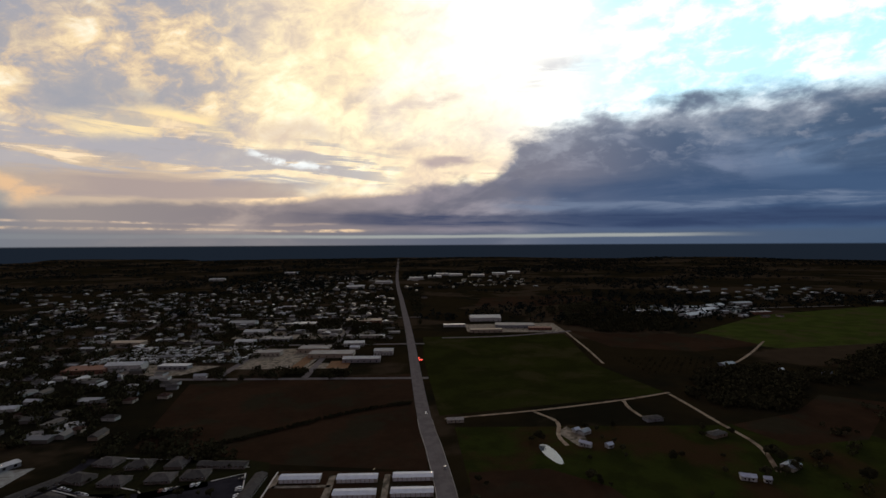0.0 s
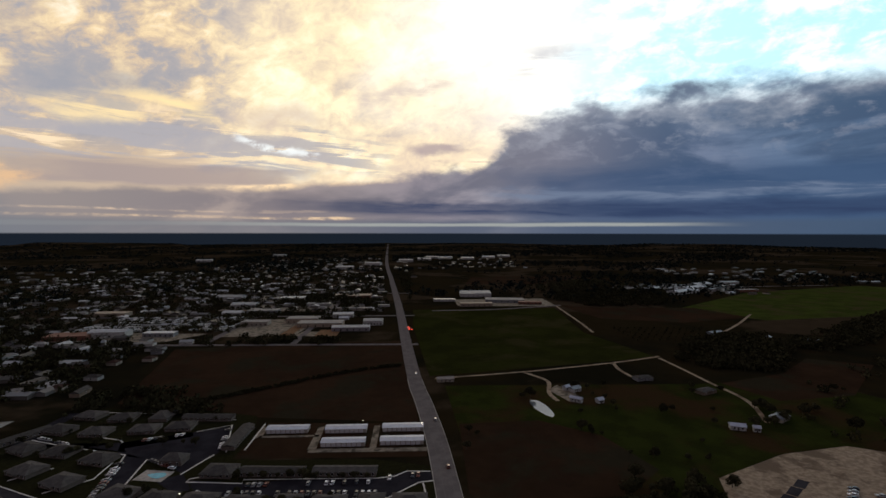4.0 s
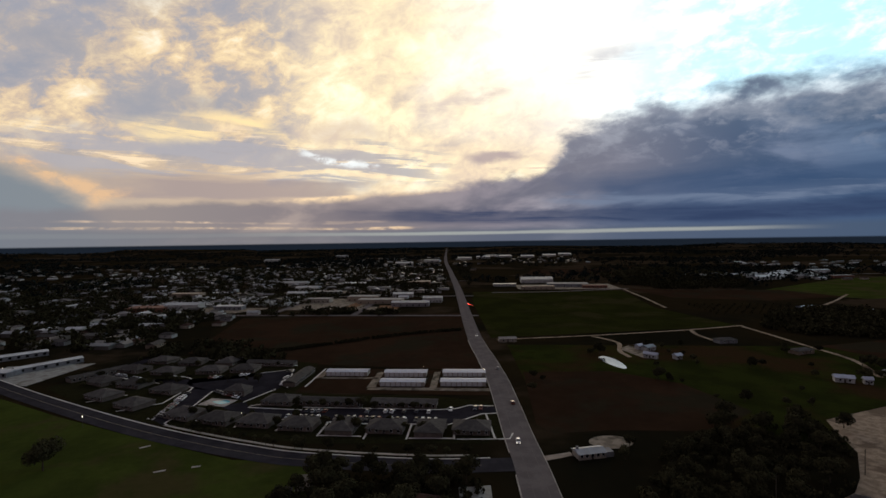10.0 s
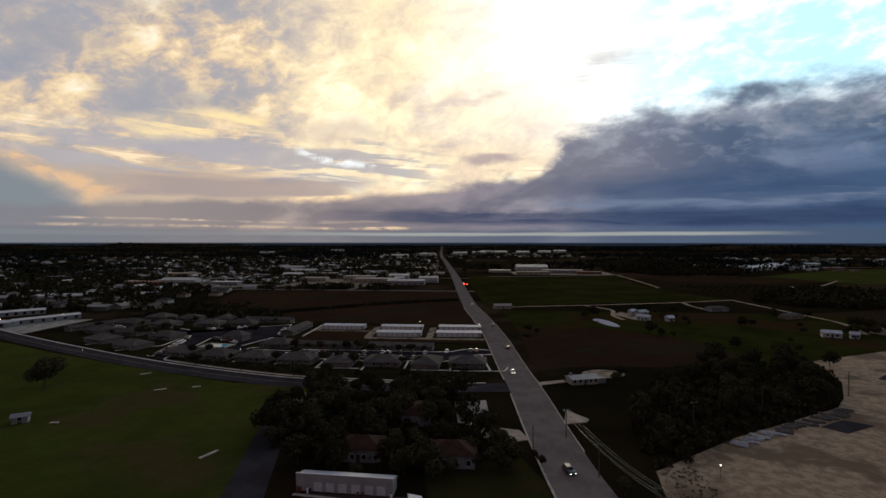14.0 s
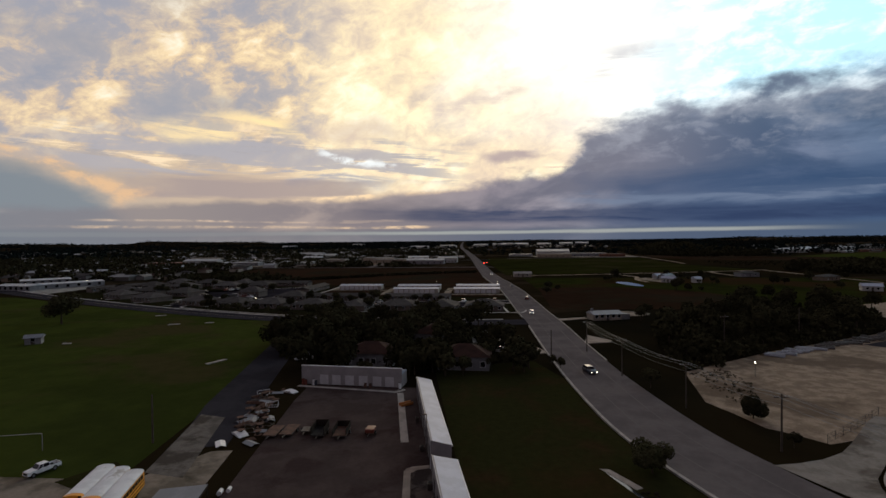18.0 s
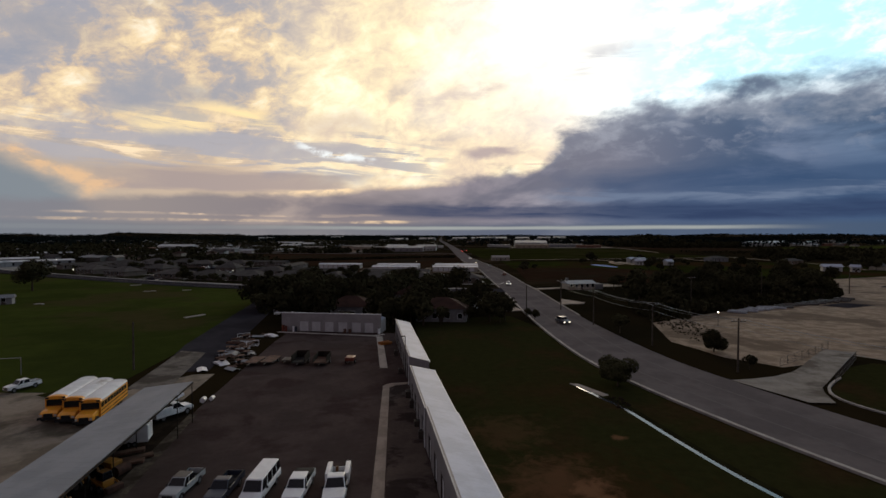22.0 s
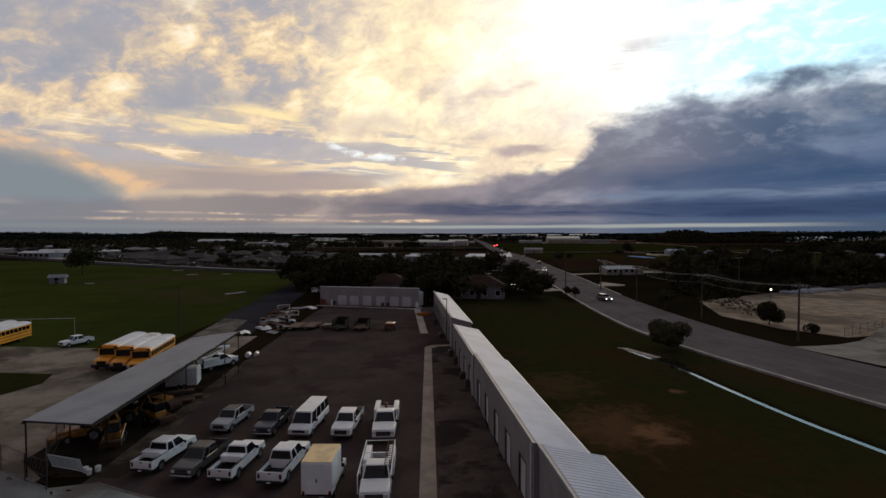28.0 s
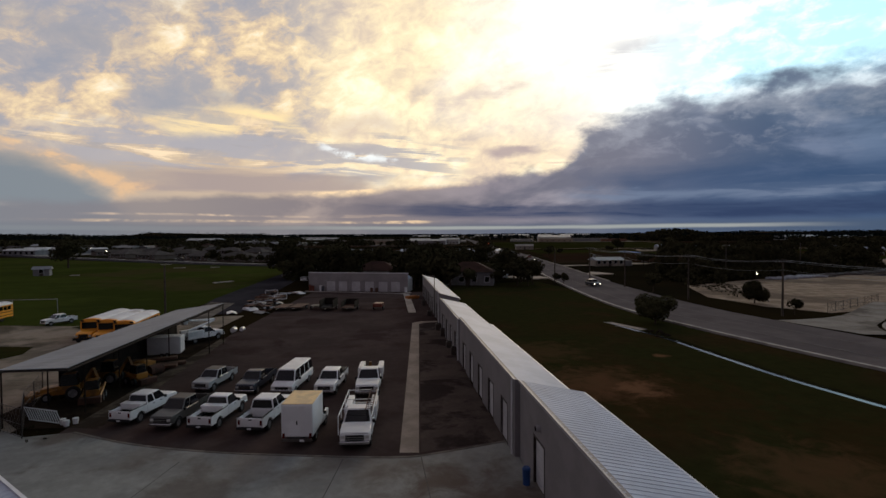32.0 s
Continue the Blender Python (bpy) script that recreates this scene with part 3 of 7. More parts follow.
def ribbon(name, line, left, right, mat, z, label, category, thick=0.0, follow=False, kind="structure"):
    """A strip along a line between two offsets (positive to its right)."""
    bm = bmesh.new()
    rows = []
    for i, p in enumerate(line):
        d = (line[min(i + 1, len(line) - 1)] - line[max(i - 1, 0)]).normalized()
        s = Vector((d.y, -d.x, 0))
        a, b = p + s * (left(p) if callable(left) else left), p + s * (right(p) if callable(right) else right)
        za, zb = (rise(a.x, a.y), rise(b.x, b.y)) if follow else (0, 0)
        rows.append([bm.verts.new((a.x, a.y, z + za)), bm.verts.new((b.x, b.y, z + zb))] + ([bm.verts.new((a.x, a.y, z + za - thick)), bm.verts.new((b.x, b.y, z + zb - thick))] if thick else []))
    for r, q in zip(rows, rows[1:]):
        bm.faces.new((r[0], r[1], q[1], q[0]))
        if thick:
            bm.faces.new((r[2], r[0], q[0], q[2]))
            bm.faces.new((r[1], r[3], q[3], q[1]))
    if thick:
        for r in (rows[0], rows[-1]):
            bm.faces.new((r[0], r[1], r[3], r[2]))
    bmesh.ops.recalc_face_normals(bm, faces=bm.faces)
    if sum(f.normal.z for f in bm.faces) < 0:
        bmesh.ops.reverse_faces(bm, faces=bm.faces)
    return tagged(part(name, bm, mat), label, category, kind=kind)


MAIN = smooth_line([(560, 4600), (262, 2200), (168, 1300), (121, 840), (77, 445), (69, 340), (64.2, 279), (55, 202.5), (52, 175), (46.5, 135), (43, 106), (41.2, 85), (41, 72), (42.5, 60), (45, 48), (48, 37), (54, 18), (62, -5), (75, -40), (95, -90), (140, -200)], 10)
STREET = smooth_line([(46, 177), (12, 180.5), (-35, 193), (-60, 204), (-85, 217.5), (-112, 234), (-150, 260), (-210, 304), (-280, 360), (-380, 450), (-520, 600)], 8)


def east_edge(p):
    """The road's eastern edge draws in between the bend and the street corner."""
    return -7.2 + 0.9 * min(1.0, max(0.0, (p.y - 78.0) / 30.0)) + 0.6 * min(1.0, max(0.0, (p.y - 110.0) / 90.0))


def off_road(x, y, gap):
    """True where a place stands clear of the main road."""
    for a, b in zip(MAIN, MAIN[1:]):
        if b.y <= y <= a.y:
            return abs(x - (a.x + (b.x - a.x) * (a.y - y) / max(0.01, a.y - b.y))) > gap
    return True


ribbon("main_road", MAIN, east_edge, 6.6, M_ROAD, 0.16, "wide worn grey asphalt road running to the horizon", "road", follow=True)
ribbon("side_street", STREET, -5.5, 5.5, M_STREET, 0.13, "dark asphalt street curving past the apartments", "road")


def tplace(*pts):
    return [tuple(town(u, v)[:2]) for u, v in pts]


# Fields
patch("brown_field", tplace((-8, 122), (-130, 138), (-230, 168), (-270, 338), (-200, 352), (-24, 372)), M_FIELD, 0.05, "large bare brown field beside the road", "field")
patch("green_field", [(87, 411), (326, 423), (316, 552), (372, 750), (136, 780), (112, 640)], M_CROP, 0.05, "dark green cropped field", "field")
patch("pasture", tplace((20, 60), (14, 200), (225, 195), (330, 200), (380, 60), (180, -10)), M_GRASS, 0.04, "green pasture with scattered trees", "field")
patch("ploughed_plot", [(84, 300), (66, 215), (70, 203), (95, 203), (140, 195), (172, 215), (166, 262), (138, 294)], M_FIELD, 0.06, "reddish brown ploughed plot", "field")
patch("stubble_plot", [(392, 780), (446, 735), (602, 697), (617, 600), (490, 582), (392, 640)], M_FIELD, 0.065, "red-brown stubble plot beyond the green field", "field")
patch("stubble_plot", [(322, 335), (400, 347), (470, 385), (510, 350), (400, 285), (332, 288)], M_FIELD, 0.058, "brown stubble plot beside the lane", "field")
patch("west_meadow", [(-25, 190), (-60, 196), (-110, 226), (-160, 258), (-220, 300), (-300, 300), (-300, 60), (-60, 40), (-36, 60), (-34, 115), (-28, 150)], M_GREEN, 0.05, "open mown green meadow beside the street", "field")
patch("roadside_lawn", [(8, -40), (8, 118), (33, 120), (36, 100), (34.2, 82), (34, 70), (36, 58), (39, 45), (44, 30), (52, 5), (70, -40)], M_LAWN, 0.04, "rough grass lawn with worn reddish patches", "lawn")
YARD = [(56.0, 86.4), (57.2, 80.0), (57.8, 73.6), (60.0, 71.2), (62.5, 66.9), (67.0, 67.8), (72.5, 70.6), (80.5, 72.5), (84.0, 66.0), (92.0, 57.0), (110, 52), (140, 50), (230, 70), (330, 190), (300, 215), (253, 215), (196, 200), (188, 187), (178, 168), (160, 150), (149, 141.5), (96, 122), (63.6, 106)]
patch("gravel_yard", YARD, M_GRAVEL, 0.06, "pale caliche gravel yard with wheel marks", "yard")
patch("yard_driveway", [(49.5, 61.4), (53.0, 61.6), (57.1, 62.3), (61.5, 64.0), (65.4, 66.6), (72, 71.5), (79, 76.5), (83, 74), (77.5, 70.1), (70, 64.6), (62.5, 59.0), (59.2, 56.6), (57.6, 54.6), (55.5, 51.0), (52.5, 51.5)], M_DRIVE, 0.19, "pale worn driveway into the gravel yard", "driveway")
patch("vehicle_lot", [(-21, 20), (-21, 60), (-20, 96), (-19, 106), (5, 101), (5, 20)], M_LOT, 0.06, "dark asphalt parking lot of a works yard", "lot")
patch("concrete_apron", [(-45, -30), (-45, 42), (-24.7, 30.9), (-22.6, 29.7), (-20.2, 30.2), (-16.0, 28.2), (-11.5, 26.8), (-6.8, 25.9), (-0.8, 25.1), (1.8, 25.5), (5.5, 26.6), (6.9, 24.0), (6.9, -30)], M_PAD, 0.075, "worn grey concrete apron", "pavement")
patch("gravel_track", [(-60, 20), (-60, 70), (-34, 66), (-27, 74), (-24, 74), (-24, 20)], M_DIRT, 0.065, "pale dirt and gravel track", "yard")
# floor patch coloured dark to stand in for shade under the canopy roof
patch("canopy_floor", [(-20.9, 31.0), (-21.3, 57), (-27, 58.5), (-27, 33.5), (-24.0, 31.0)], M_SOIL, 0.071, "soil under the canopy, its shade put into the dark colour", "ground")
patch("dusty_verge", [(-19.0, 30.6), (-20.4, 57.0), (-21.3, 57), (-20.9, 31.0)], M_DUST, 0.069, "dusty strip between the canopy and the lot", "ground")
patch("olive_field", [(560, 690), (620, 572), (842, 567), (1100, 700), (1383, 927), (860, 850)], M_GREEN, 0.05, "wide olive green field beyond the wood", "field")
patch("tan_field", [(330, 1150), (520, 1100), (760, 1180), (700, 1320), (400, 1330)], M_FIELD, 0.05, "brown stubble field far off", "field")
patch("tan_field", [(-420, 1400), (-80, 1380), (-60, 1470), (-430, 1490)], M_FIELD, 0.05, "brown stubble field far off", "field")
# Pond
bm = bmesh.new()
bm.faces.new([bm.verts.new((150.0 + 5.2 * math.cos(a), 316.5 + 17.5 * math.sin(a) + 1.5 * math.cos(2 * a), 0.07)) for a in [2 * math.pi * i / 28 for i in range(28)]])
tagged(part("pond", bm, M_WATER), "small still pond mirroring the sky", "pond", kind="structure")


# The works yard: storage rows, garage, canopy
def opening_wall(bm, length, height, holes, thick, x=0.0):
    """A wall along y at x with holes (start, end, top) down to the floor."""
    y = 0.0
    lo, hi = [(0.0, 0.0)], []
    line = [(0.0, 0.0)]
    for a, b, top in sorted(holes):
        line += [(a, 0.0), (a, top), (b, top), (b, 0.0)]
    line += [(length, 0.0), (length, height)]
    for a, b, top in sorted(holes, reverse=True):
        line += [(b, height), (a, height)]
    line += [(0.0, height)]
    side_prism(bm, line, x, x + thick)


def slat_door(w, h, n=9):
    bm = bmesh.new()
    for i in range(n):
        z = h * i / n
        box(bm, 0.0, 0.04, 0, w, z + 0.012, z + h / n - 0.012)
    box(bm, 0.03, 0.05, 0, w, 0, h)
    me = bpy.data.meshes.new("door")
    bm.to_mesh(me)
    bm.free()
    return me


def frame_mesh(w, h, t=0.09):
    bm = bmesh.new()
    box(bm, -0.02, 0.10, -t, 0, 0, h + t)
    box(bm, -0.02, 0.10, w, w + t, 0, h + t)
    box(bm, -0.02, 0.10, 0, w, h, h + t)
    me = bpy.data.meshes.new("door_frame")
    bm.to_mesh(me)
    bm.free()
    return me


def roof_panel(width, depth, drop, ribs=3):
    """One ribbed metal sheet, sloping down along x."""
    bm = bmesh.new()
    prof, rib = [(0, 0.0)], 0.016 if ribs > 1 else 0.006
    for k in range(ribs):
        y = width * k / ribs
        prof += [(y + 0.10, 0.0), (y + 0.125, rib), (y + 0.155, rib), (y + 0.18, 0.0)]
    prof += [(width, 0.0)]
    a = [bm.verts.new((0, y, z)) for y, z in prof]
    b = [bm.verts.new((depth, y, z - drop)) for y, z in prof]
    for i in range(len(prof) - 1):
        bm.faces.new((a[i], b[i], b[i + 1], a[i + 1]))
    bmesh.ops.recalc_face_normals(bm, faces=bm.faces)
    if bm.faces[0].normal.z < 0:
        bmesh.ops.reverse_faces(bm, faces=bm.faces)
    me = bpy.data.meshes.new("roof_panel")
    bm.to_mesh(me)
    bm.free()
    return me


M_FASCIA = material("grey_fascia", (0.34, 0.33, 0.34), (0.28, 0.27, 0.28), 1.0, 0.5)
DOOR_A, FRAME_A = slat_door(1.5, 2.3), frame_mesh(1.5, 2.3)
M_FRAME = material("dark_door_frame", (0.055, 0.042, 0.034), (0.04, 0.03, 0.026), 2.0, 0.6)
M_BROWNDOOR = material("brown_steel_door", (0.17, 0.125, 0.105), (0.14, 0.10, 0.09), 1.5, 0.5)
M_TRIM = material("pale_trim", (0.66, 0.66, 0.68), (0.58, 0.58, 0.60), 1.0, 0.45)


def storage_row(origin, length, h, doors, mat_door, label, wide=3.3):
    n = int(length / 0.9)
    panel = roof_panel(length / n, wide + 0.2, 0.75, 3 if origin[1] < 24 else 1)
    at = pose(*origin, 0, 0, 2.0)
    root = tagged(new("storage_row"), label, "building", "storage rows beside the lot")
    root.matrix_basis = at
    bm = bmesh.new()
    opening_wall(bm, length, h, [(y, y + 1.5, 2.3) for y in doors], 0.18)
    for y in (0.0, length - 0.18):
        for v in box(bm, 0.18, wide, y, y + 0.18, 0, h - 0.05):
            if v.co.z > 1 and v.co.x > 1:
                v.co.z = h - 0.75
    box(bm, wide, wide + 0.12, 0, length, 0, h - 0.80)
    part("wall", bm, M_WALL, root)
    for y in doors:
        f = part_of("door_frame", FRAME_A, M_FRAME, root, at=pose(0, y, 0))
        part_of("door", DOOR_A, mat_door, f, at=pose(0.10, 0, 0))
    for i in range(n):
        part_of("roof_panel", panel, M_ROOF, root, at=pose(-0.05, i * length / n, h + 0.02))
    bm = bmesh.new()
    box(bm, -0.08, 0.0, -0.05, length + 0.05, h - 0.08, h + 0.05)
    part("fascia", bm, M_FASCIA, root)
    bm = bmesh.new()
    box(bm, wide + 0.13, wide + 0.26, -0.05, length + 0.05, h - 0.92, h - 0.76)
    part("gutter", bm, M_TRIM, root)
    bm = bmesh.new()
    tube(bm, (-0.06, length * 0.02, 0.05), (-0.06, length * 0.02, h - 0.1), 0.05)
    part("downpipe", bm, M_TRIM, root)
    return root


storage_row((4.35, 64.6, 0), 30.5, 4.1, [2.0 + 3.6 * i for i in range(8)], M_DOOR, "far storage row, grey metal walls, pale ribbed roof", 2.6)
storage_row((4.80, 44.6, 0), 16.0, 3.95, [1.4 + 3.6 * i for i in range(4)], M_DOOR, "low storage row with dark door openings and pale roof", 2.95)
storage_row((5.55, 24.6, 0), 19.9, 4.2, [1.6 + 3.7 * i for i in range(5)], M_DOOR, "grey metal storage row with white doors, ribbed roof", 2.9)
storage_row((6.95, -9.0, 0), 33.4, 4.2, [3.0, 10.5, 18.0, 23.2, 29.4], M_BROWNDOOR, "near storage row with brown doors, pale ribbed roof")
# round wall lamp and a blue bin on the near row
lamp = tagged(new("wall_lamp"), "round grey lamp on the storage wall", "lamp")
lamp.matrix_basis = pose(5.82, 21.0, 3.0)
bm = bmesh.new()
tube(bm, (-0.12, 0, 0), (0.24, 0, 0), 0.14, 0.17, 12)
part("housing", bm, M_FASCIA, lamp)
bm = bmesh.new()
tube(bm, (-0.14, 0, 0), (-0.12, 0, 0), 0.12, 0.12, 12)
part("lens", bm, M_GLASS, lamp)
M_BLUE = material("blue_plastic", (0.02, 0.06, 0.20), (0.015, 0.05, 0.16), 2.0, 0.5)
bin_ = tagged(new("bin"), "small blue plastic bin by the storage wall", "bin")
bin_.matrix_basis = pose(5.45, 21.7, 0.08)
bm = bmesh.new()
tube(bm, (0, 0, 0), (0, 0, 0.75), 0.17, 0.2, 12)
part("body", bm, M_BLUE, bin_)
bm = bmesh.new()
tube(bm, (0, 0, 0.75), (0, 0, 0.83), 0.21, 0.15, 12)
part("lid", bm, M_BLUE, bin_)

# Garage with roll-up doors
garage = tagged(new("garage_building"), "long grey metal garage with white roll-up doors", "building")
garage.matrix_basis = pose(-20.9, 107.4, 0, 0, 0, -14.3) @ Matrix.Rotation(radians(-90), 4, "Z") @ Matrix.Scale(1, 4)
GL = 22.0
DOOR_G, FRAME_G = slat_door(1.9, 2.1), frame_mesh(1.9, 2.1, 0.07)
bm = bmesh.new()
spots = [4.1, 6.8, 9.7, 12.7, 15.7, 18.4]
opening_wall(bm, GL, 3.85, [(y, y + 1.9, 2.1) for y in spots], 0.2, -0.2)
box(bm, -4.0, -0.2, 0, 0.2, 0, 2.6)
box(bm, -4.0, -0.2, GL - 0.2, GL, 0, 2.6)
box(bm, -4.2, -4.0, 0, GL, 0, 2.55)
part("wall", bm, M_GARAGE, garage)
for y in spots:
    f = part_of("door_frame", FRAME_G, M_TRIM, garage, at=pose(-0.05, y + 1.9, 0, 0, 0, 180))
    part_of("door", DOOR_G, M_DOOR, f, at=pose(0.05, 0, 0))
bm = bmesh.new()
v = [bm.verts.new(p) for p in ((-4.4, 0.02, 2.62), (-0.2, 0.02, 3.6), (-0.2, GL - 0.02, 3.6), (-4.4, GL - 0.02, 2.62), (-4.4, 0.02, 2.5), (-0.2, 0.02, 2.5), (-0.2, GL - 0.02, 2.5), (-4.4, GL - 0.02, 2.5))]
for f in ((0, 1, 2, 3), (7, 6, 5, 4), (0, 4, 5, 1), (1, 5, 6, 2), (2, 6, 7, 3), (3, 7, 4, 0)):
    bm.faces.new([v[i] for i in f])
part("roof", bm, M_ROOF, garage)
bm = bmesh.new()
box(bm, -0.25, 0.06, -0.05, GL + 0.05, 3.85, 4.0)
part("coping", bm, M_TRIM, garage)

# Open canopy on posts
canopy = tagged(new("vehicle_canopy"), "long open-sided canopy with weathered grey metal roof", "canopy")
CAN = [Vector((-18.9, 27.8, 4.6)), Vector((-20.0, 54.6, 4.55)), Vector((-25.5, 55.8, 3.7)), Vector((-25.0, 31.0, 3.75))]
M_STEEL = material("dark_steel", (0.09, 0.08, 0.075), (0.06, 0.05, 0.045), 1.5, 0.6, 0.3)
n = 34
for i in range(n):
    a, b = i / n, (i + 1) / n
    q = [CAN[0].lerp(CAN[1], a), CAN[0].lerp(CAN[1], b), CAN[3].lerp(CAN[2], b), CAN[3].lerp(CAN[2], a)]
    bm = bmesh.new()
    up = Vector((0, 0, 0.008))
    e = 0.05
    r0, r1 = [q[0], q[0].lerp(q[1], e), q[0].lerp(q[1], 2 * e), q[1]], [q[3], q[3].lerp(q[2], e), q[3].lerp(q[2], 2 * e), q[2]]
    va = [bm.verts.new(v + (up if k == 1 else up * 0)) for k, v in enumerate(r0)]
    vb = [bm.verts.new(v + (up if k == 1 else up * 0)) for k, v in enumerate(r1)]
    lo = [bm.verts.new(v - up * 4) for v in q]
    for k in range(3):
        bm.faces.new((va[k], va[k + 1], vb[k + 1], vb[k]))
    bm.faces.new(lo[::-1])
    bm.faces.new((lo[0], lo[1], va[3], va[2], va[1], va[0]))
    bm.faces.new((lo[2], lo[3], vb[0], vb[1], vb[2], vb[3]))
    bmesh.ops.recalc_face_normals(bm, faces=bm.faces)
    part("roof_panel", bm, M_CANOPY, canopy)
for s, (p, q) in enumerate(((CAN[0], CAN[1]), (CAN[3], CAN[2]))):
    bm = bmesh.new()
    d = Vector((0, 0, -0.18))
    tube(bm, p + d, q + d, 0.09, 0.09, 4)
    part("beam", bm, M_DARKSHEET, canopy)
    for i in range(7):
        c = p.lerp(q, 0.01 + i / 6 * 0.98)
        if s == 0 and i == 0:
            continue
        if s == 0 and i < 5:
            c = c.lerp(CAN[3].lerp(CAN[2], 0.01 + i / 6 * 0.98), 0.42)
        bm = bmesh.new()
        tube(bm, (c.x, c.y, 0.0), (c.x, c.y, c.z - 0.2), 0.05, 0.05, 6)
        part("post", bm, M_DARKSHEET, canopy)
for i in range(7):
    c, e = CAN[0].lerp(CAN[1], 0.01 + i / 6 * 0.98), CAN[3].lerp(CAN[2], 0.01 + i / 6 * 0.98)
    bm = bmesh.new()
    d = Vector((0, 0, -0.15))
    tube(bm, c + d, e + d, 0.08, 0.08, 4)
    part("rafter", bm, M_STEEL, canopy)

for i in range(12):
    c, e = CAN[3].lerp(CAN[2], 0.22 + i * 0.065), CAN[3].lerp(CAN[2], 0.22 + (i + 1) * 0.065)
    d = (e - c) * 0.005
    bm = bmesh.new()
    prism(bm, [(c.x + d.x, c.y + d.y), (e.x - d.x, e.y - d.y), (e.x - d.x - 0.04, e.y - d.y), (c.x + d.x - 0.04, c.y + d.y)], 0.1, c.z - 0.35)
    bmesh.ops.recalc_face_normals(bm, faces=bm.faces)
    part("back_panel", bm, M_DARKSHEET, canopy)

# Concrete swale and kerbs in the lot
def slab(name, outline, z, label, category="kerb", mat=None):
    return patch(name, outline, mat or M_SWALE, z, label, category, thick=z + 0.02)


slab("lot_swale", [(-0.55, 25.6), (0.5, 25.5), (1.65, 64.3), (0.75, 64.7)], 0.10, "flat concrete drainage strip along the lot")
slab("lot_swale", [(0.70, 64.7), (1.65, 64.3), (2.5, 65.1), (4.2, 65.4), (4.2, 66.3), (2.0, 66.1), (1.1, 65.6)], 0.104, "concrete drainage strip turning to the wall")
slab("lot_swale", [(-0.5, 98.3), (0.7, 98.1), (1.5, 74.2), (0.3, 74.2)], 0.10, "flat concrete drainage strip along the lot", mat=M_CONC)
slab("lot_swale", [(-21.4, 105.3), (-0.7, 98.4), (1.2, 100.0), (0.9, 100.8), (-1.0, 99.5), (-21.2, 106.1)], 0.104, "concrete strip before the garage doors", mat=M_CONC)
ribbon("lot_joint", smooth_line([(-20.2, 30.2), (-16.0, 28.2), (-11.5, 26.8), (-6.8, 25.9), (-0.8, 25.1), (1.8, 25.5), (5.5, 26.6)]), -0.09, 0.09, M_EDGE, 0.095, "low worn concrete edge across the lot", "kerb", 0.1)
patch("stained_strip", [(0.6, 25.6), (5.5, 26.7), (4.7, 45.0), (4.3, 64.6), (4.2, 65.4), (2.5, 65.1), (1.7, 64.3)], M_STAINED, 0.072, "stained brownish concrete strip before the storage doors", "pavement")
M_JOINT = material("dark_joint", (0.085, 0.08, 0.075), (0.055, 0.05, 0.047), 3.0, 0.9)
for a, b in (((-3.5, 25.2), (-5.0, 12.0)), ((0.6, 25.0), (1.6, 10.0)), ((-12, 25.6), (-14.5, 10.0)), ((-16, 20.5), (6, 19.2))):
    d = (Vector(b) - Vector(a)).normalized()
    s = Vector((d.y, -d.x)) * 0.022
    patch("slab_joint", [tuple(Vector(a) - s), tuple(Vector(a) + s), tuple(Vector(b) + s), tuple(Vector(b) - s)], M_JOINT, 0.085, "dark joint between concrete slabs", "joint")

# Kerbs of the main road and the street
near_main = [p for p in MAIN if p.y < 900]
ribbon("kerb", [p for p in near_main if p.y < 168], 6.6, 7.1, M_CONC, 0.30, "pale concrete kerb of the main road", "kerb", 0.35)
ribbon("kerb", [p for p in near_main if p.y > 186 and p.y < 420], 6.6, 7.0, M_CONC, 0.30, "pale concrete kerb of the main road", "kerb", 0.35)
ribbon("kerb", [p for p in near_main if p.y > 118 and p.y < 420], lambda p: east_edge(p) - 0.3, east_edge, M_CONC, 0.28, "pale concrete kerb of the main road", "kerb", 0.32)
ribbon("kerb", STREET[2:], 5.5, 6.1, M_KERB, 0.30, "pale concrete kerb along the street", "kerb", 0.35)
ribbon("footpath", STREET[4:40], 8.4, 9.8, M_CONC, 0.10, "concrete footpath along the street", "pavement", 0.1)
M_LINE = material("worn_line_paint", (0.20, 0.17, 0.11), (0.12, 0.10, 0.08), 0.3, 0.8)
ribbon("road_line", STREET[3:60], -0.12, 0.12, M_LINE, 0.15, "worn centre line of the street", "road marking")
for k in (-2.6, 2.4):
    ribbon("road_line", [p for p in near_main if p.y > 10], k, k + 0.18, material("worn_tyre_band", (0.105, 0.094, 0.094), (0.12, 0.105, 0.10), 0.2, 0.85), 0.19, "dark worn wheel band on the road", "road marking")
slab("driveway", [(58.0, 150), (62, 141), (60.5, 139), (52.6, 138)], 0.2, "small concrete driveway apron", "driveway")
slab("driveway", [(34, 127), (39, 128), (38, 135), (29, 139), (25, 134)], 0.2, "small concrete driveway apron", "driveway")
slab("driveway", [(58.5, 182), (70, 184), (70, 181), (58.2, 178)], 0.18, "narrow driveway to the white house", "driveway")
# Ditch
DITCH = smooth_line([(27, 61.7), (28.2, 56.5), (29.2, 52.5), (29.8, 45), (30.5, 38), (31.3, 33.5), (33, 27), (38, 14), (46, -4), (58, -28)], 6)
M_WET = material("wet_ditch_bottom", (0.030, 0.033, 0.037), (0.018, 0.020, 0.023), 0.3, 0.10, spec=0.5)
